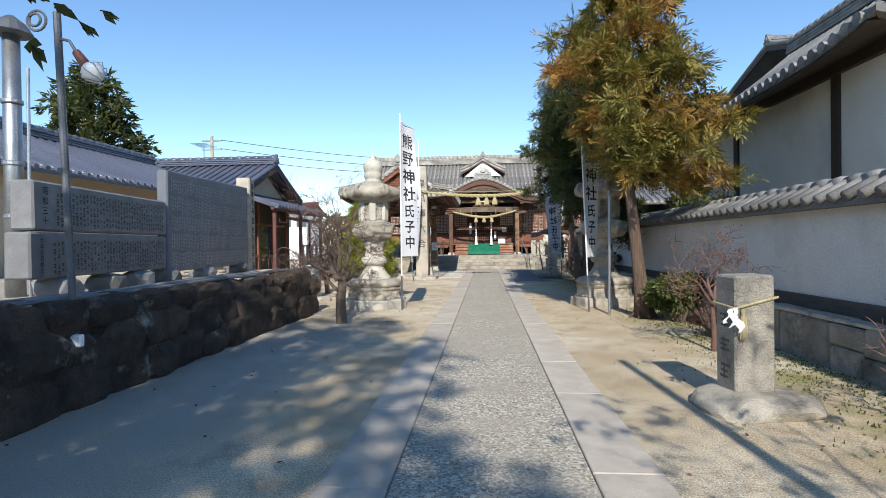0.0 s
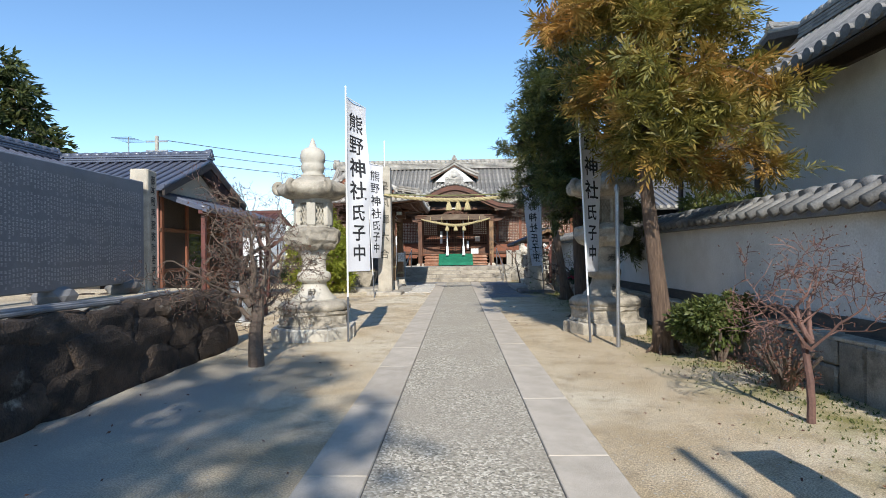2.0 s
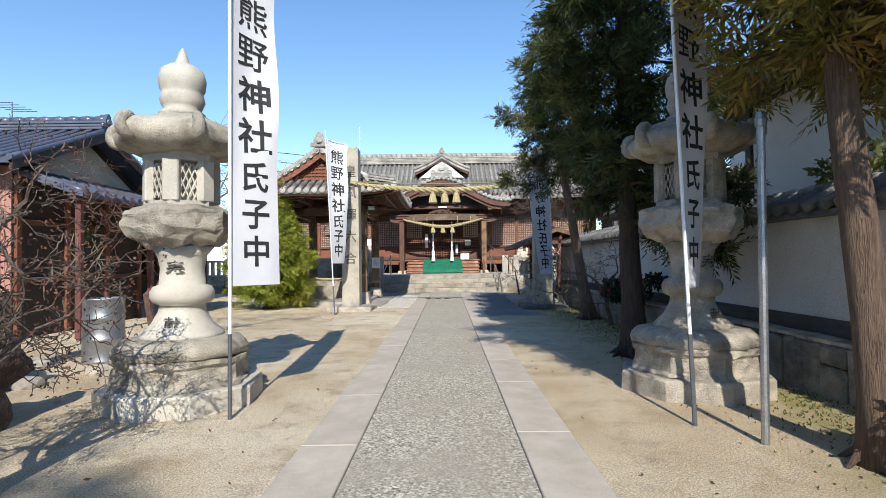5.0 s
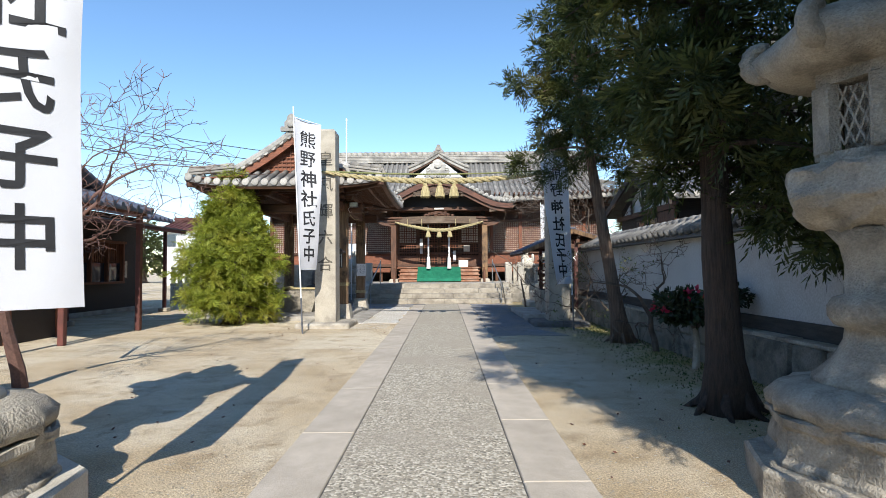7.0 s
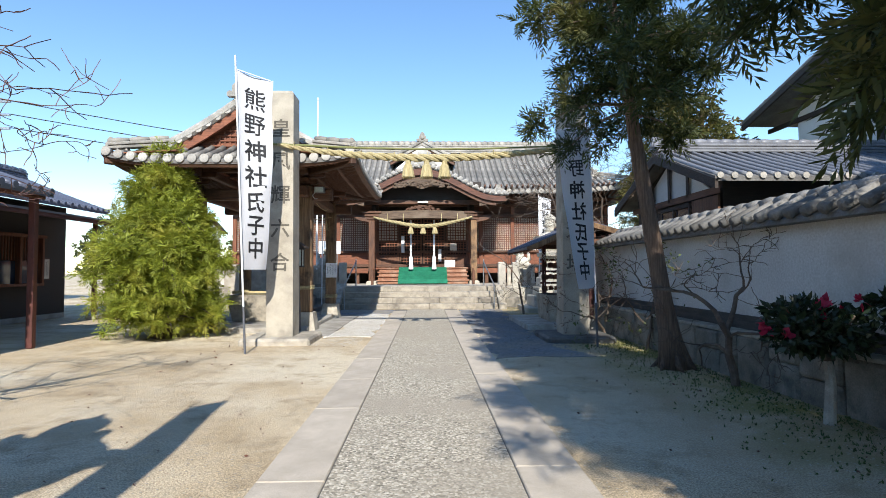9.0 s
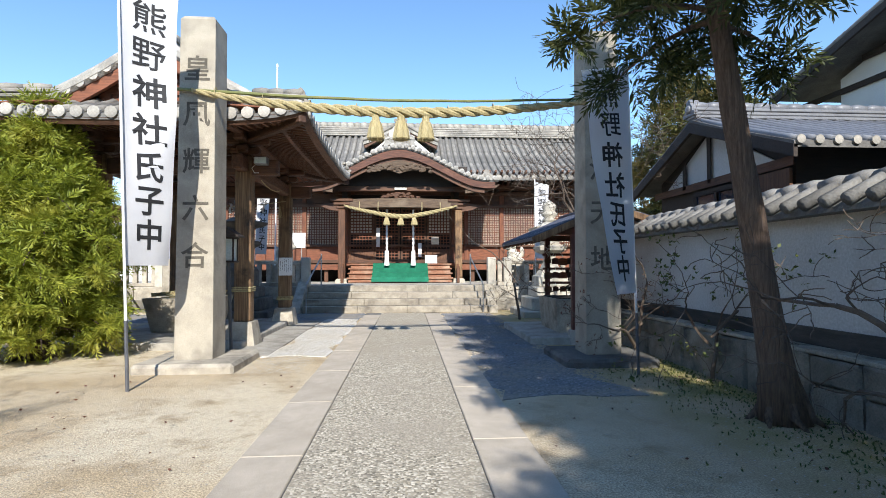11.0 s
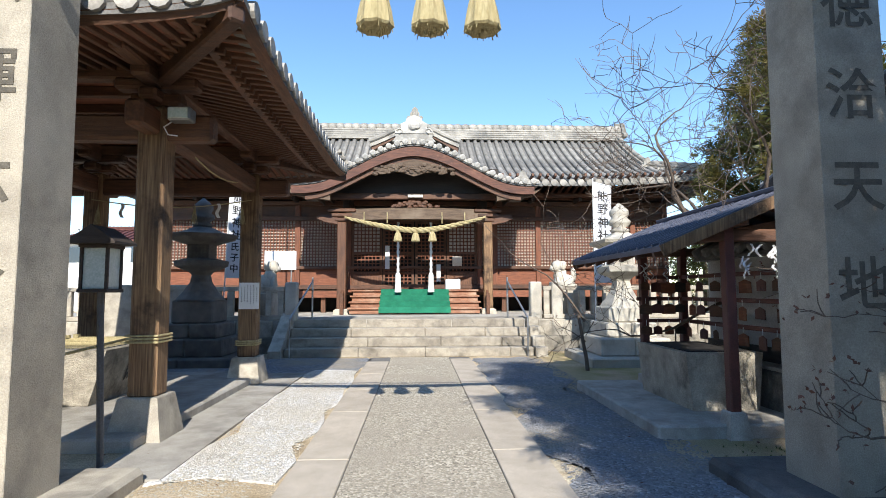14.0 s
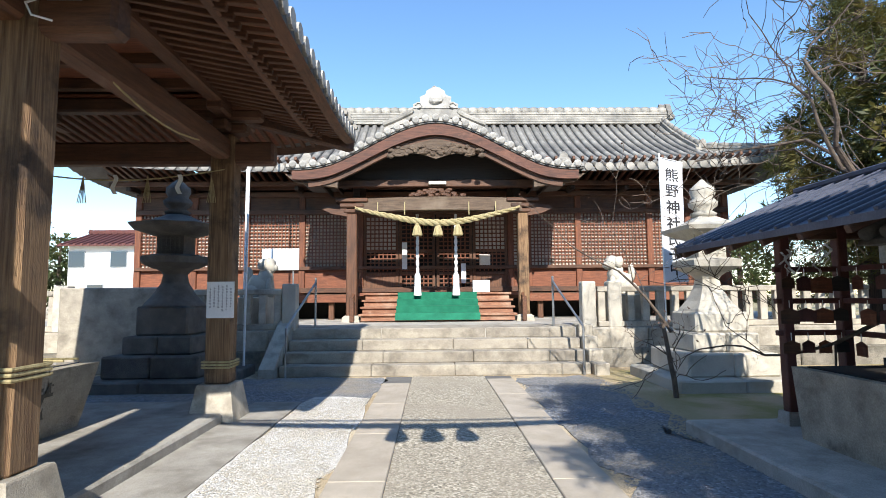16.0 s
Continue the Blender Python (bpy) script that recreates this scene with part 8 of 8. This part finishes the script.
bare_tree("young bare tree by the far side of the terrace", (-7.6, 30.0, 0), [((0, 0, -0.02), (0, 0, 1), 1.2, 0.06), ((0, 0, 0.8), (-0.6, 0, 0.8), 1.1, 0.03)], TWIG_RED, 37, 5, LEAF_RUST, 0.8, "bare_tree", (0.06, 0.03), 0.1, 4)
# shrubs
shrub("rounded yellow-green broad-leaved shrub at the foot of the cypress", (3.38, 9.75, 0), (0.56, 0.50, 0.50), 2300, LEAF_BUSH, 3, (0.085, 0.034))
shrub("twiggy withered red-leaved shrub along the kerb", (3.35, 8.3, 0), (0.50, 0.85, 0.32), 420, LEAF_RUST, 5, (0.05, 0.014), stems=26)
cam_t = shrub("dark glossy camellia bush with deep pink flowers", (3.42, 16.6, 0.55), (0.62, 0.55, 0.32), 1300, LEAF_CAM, 7, (0.085, 0.042), "camellia_bush", 4, 7, 3, 9)
bm = B()
tube(bm, [(0, 0, -0.57), (0.02, 0, -0.2), (0.0, 0, 0.15)], [0.05, 0.042, 0.03], 8)
part("stem", bm, GRANITE, cam_t, "pale grey stem")
shrub("evergreen bush behind the wall", (4.9, 12.5, 1.2), (0.9, 1.3, 0.75), 2200, LEAF_BUSH, 9, (0.12, 0.05))
shrub("evergreen bush behind the coping", (5.0, 10.4, 1.1), (0.6, 1.0, 0.6), 1200, LEAF_BUSH, 19, (0.12, 0.05))
shrub("dark cycad-like bush beyond the pavilion", (-8.3, 29.4, 0), (0.7, 0.7, 0.6), 900, LEAF_CAM, 15, (0.28, 0.03))
# background trees
conifer("broad evergreen tree behind the long house", (-15.5, 20.0, 0), [(0, 0, 0), (0, 0, 4), (0, 0, 8.6)], 0.3, 2.5, 8.4, lambda z: 2.6 * min(1.0, (9.2 - z) / 3.6), 60, 4500, LEAF_DARK, BARK_DARK, 21, (0.34, 0.09), name="evergreen_tree")
conifer("tall yellow-green cypress beyond the shed", (9.6, 32.6, 0), [(0, 0, 0), (0, 0, 4), (0, 0, 9.2)], 0.22, 1.6, 9.0, lambda z: 2.2 * min(1.0, (9.6 - z) / 4.5), 80, 8000, LEAF_OLIVE, BARK_DARK, 23, (0.20, 0.04), name="cypress_tree", feather=0.34)
conifer("yellow-green cypress behind the side house", (9.5, 30.0, 0), [(0, 0, 0), (0, 0, 4), (0, 0, 7.4)], 0.22, 2.6, 7.2, lambda z: 2.0 * min(1.0, (7.8 - z) / 2.5), 40, 3500, LEAF_OLIVE, BARK_DARK, 25, (0.24, 0.06), name="cypress_tree")
conifer("distant dark pine behind the hall", (8.4, 56.0, 0), [(0, 0, 0), (0, 0, 6), (0, 0, 11.6)], 0.3, 7.5, 11.4, lambda z: 1.7 * min(1.0, (12.2 - z) / 2.5), 30, 1500, LEAF_DARK, BARK_DARK, 29, (0.4, 0.09), name="pine_tree")
for k, (x, y, h) in enumerate(((-34, 70, 7), (-22, 78, 6), (26, 66, 8), (36, 60, 8), (-44, 40, 7), (20, -30, 8), (-22, -30, 8), (0, -38, 7))):
    conifer("distant tree beyond the houses", (x, y, 0), [(0, 0, 0), (0, 0, h * 0.5), (0, 0, h)], 0.3, 1.2, h, lambda z: 3.2 * min(1.0, (h + 0.8 - z) / (h * 0.5)), 30, 1400, LEAF_DARK, BARK_DARK, 41 + k, (0.5, 0.16), fan=4, name="far_tree")

# ---- utility lines on the skyline ----
T = thing("utility_pole", "distant concrete utility pole with crossarms", "pole", (-19.0, 36.0, 0))
bm = B()
tube(bm, [(0, 0, 0), (0, 0, 9.2)], [0.17, 0.11], 10)
part("shaft", bm, CONCRETE, T)
for z in (7.6, 8.2, 8.8):
    bm = B()
    cbox(bm, (-0.7, -0.05, z), (0.7, 0.05, z + 0.10), 0.01)
    part("crossarm", bm, STEEL, T)
for z in (7.7, 8.3, 8.9):
    bm = B()
    tube(bm, [(0.6 + 2.4 * k, 1.5 * k, z - 0.5 * math.sin(math.pi * k / 8)) for k in range(9)], 0.02, 4)
    part("wire", bm, BLACK_WOOD, T)
T = thing("roof_aerial", "thin television aerial on the house roof", "aerial", (-11.2, 20.6, 4.0))
bm = B()
tube(bm, [(0, 0, -0.2), (0, 0, 1.6)], 0.02, 6)
part("mast", bm, STEEL, T)
for k in range(5):
    bm = B()
    tube(bm, [(-0.35, 0.2 * k - 0.4, 1.5), (0.35, 0.2 * k - 0.4, 1.5)], 0.010, 4)
    part("rod", bm, STEEL, T)


# ---- loose stones, moss and dry leaves on the yard ----
def scatter(name, label, count, place, size, mat, seed, height=0.6):
    """Many tiny stones as one sheet of stuff."""
    r = np.random.default_rng(seed)
    xy = place(r, count)
    s = size * r.uniform(0.4, 1.3, count) ** 1.5
    a = r.uniform(0, 6.283, count)
    v = []
    for k in range(4):
        v.append(np.stack([xy[:, 0] + s * np.cos(a + k * 1.57) * r.uniform(0.6, 1.2, count), xy[:, 1] + s * np.sin(a + k * 1.57) * r.uniform(0.6, 1.2, count), np.full(count, 0.004) + xy[:, 2]], 1))
    v.append(np.stack([xy[:, 0], xy[:, 1], xy[:, 2] + s * height], 1))
    v = np.stack(v, 1).reshape(-1, 3)
    i = np.arange(count)[:, None] * 5
    f = np.concatenate([i + np.array([[k, (k + 1) % 4, 4]]) for k in range(4)])
    me = bpy.data.meshes.new(name)
    me.from_pydata(v.tolist(), [], f.tolist())
    me.materials.append(mat)
    return tagged(new(name, me), label, "gravel", kind="stuff")


def box_area(x0, x1, y0, y1, z=0.0):
    return lambda r, n: np.stack([r.uniform(x0, x1, n), r.uniform(y0, y1, n), np.full(n, z)], 1)


scatter("pebble_scatter", "small loose stones on the sand", 15000, box_area(-3.6, -1.06, 1.5, 22.0), 0.008, GRANITE, 1)
scatter("pebble_scatter", "small loose stones and grit on the earth", 15000, box_area(1.06, 3.7, 2.0, 22.0), 0.008, GRANITE, 2)
scatter("pebble_scatter", "blue-grey gravel stones", 14000, box_area(1.08, 2.45, 20.3, 29.8, 0.008), 0.014, SLAB_GREY, 3)
scatter("pebble_scatter", "white gravel stones", 9000, box_area(-1.9, -1.08, 22.8, 28.2, 0.016), 0.011, PALE_STONE, 4)
scatter("pebble_scatter", "white gravel stones beside the pavilion", 2500, box_area(-2.3, -1.2, 21.6, 23.0, 0.0), 0.010, PALE_STONE, 6)
r5 = np.random.default_rng(5)
n5 = 5200
px = np.stack([3.72 - np.abs(r5.normal(0, 0.55, n5)), r5.uniform(3.0, 23.5, n5), np.zeros(n5)], 1)
blades("moss_tufts", None, LEAF_BUSH, px, np.stack([r5.normal(0, 0.5, n5), r5.normal(0, 0.5, n5), np.ones(n5)], 1), 0.028, 0.012, 3, 0.8, 0.0, 6)
tagged(bpy.data.objects["moss_tufts"], "sparse moss and short dry grass along the kerb", "grass", kind="stuff")
n6 = 420
lx = np.stack([r5.choice([-1, 1], n6) * r5.uniform(1.1, 3.6, n6), r5.uniform(1.0, 24, n6), np.full(n6, 0.012)], 1)
blades("dry_leaves", None, LEAF_RUST, lx, np.stack([r5.normal(0, 1, n6), r5.normal(0, 1, n6), np.full(n6, 0.15)], 1), 0.04, 0.018, 1, 0.0, 0.0, 7)
tagged(bpy.data.objects["dry_leaves"], "scattered fallen dry leaves on the sand", "leaves", kind="stuff")
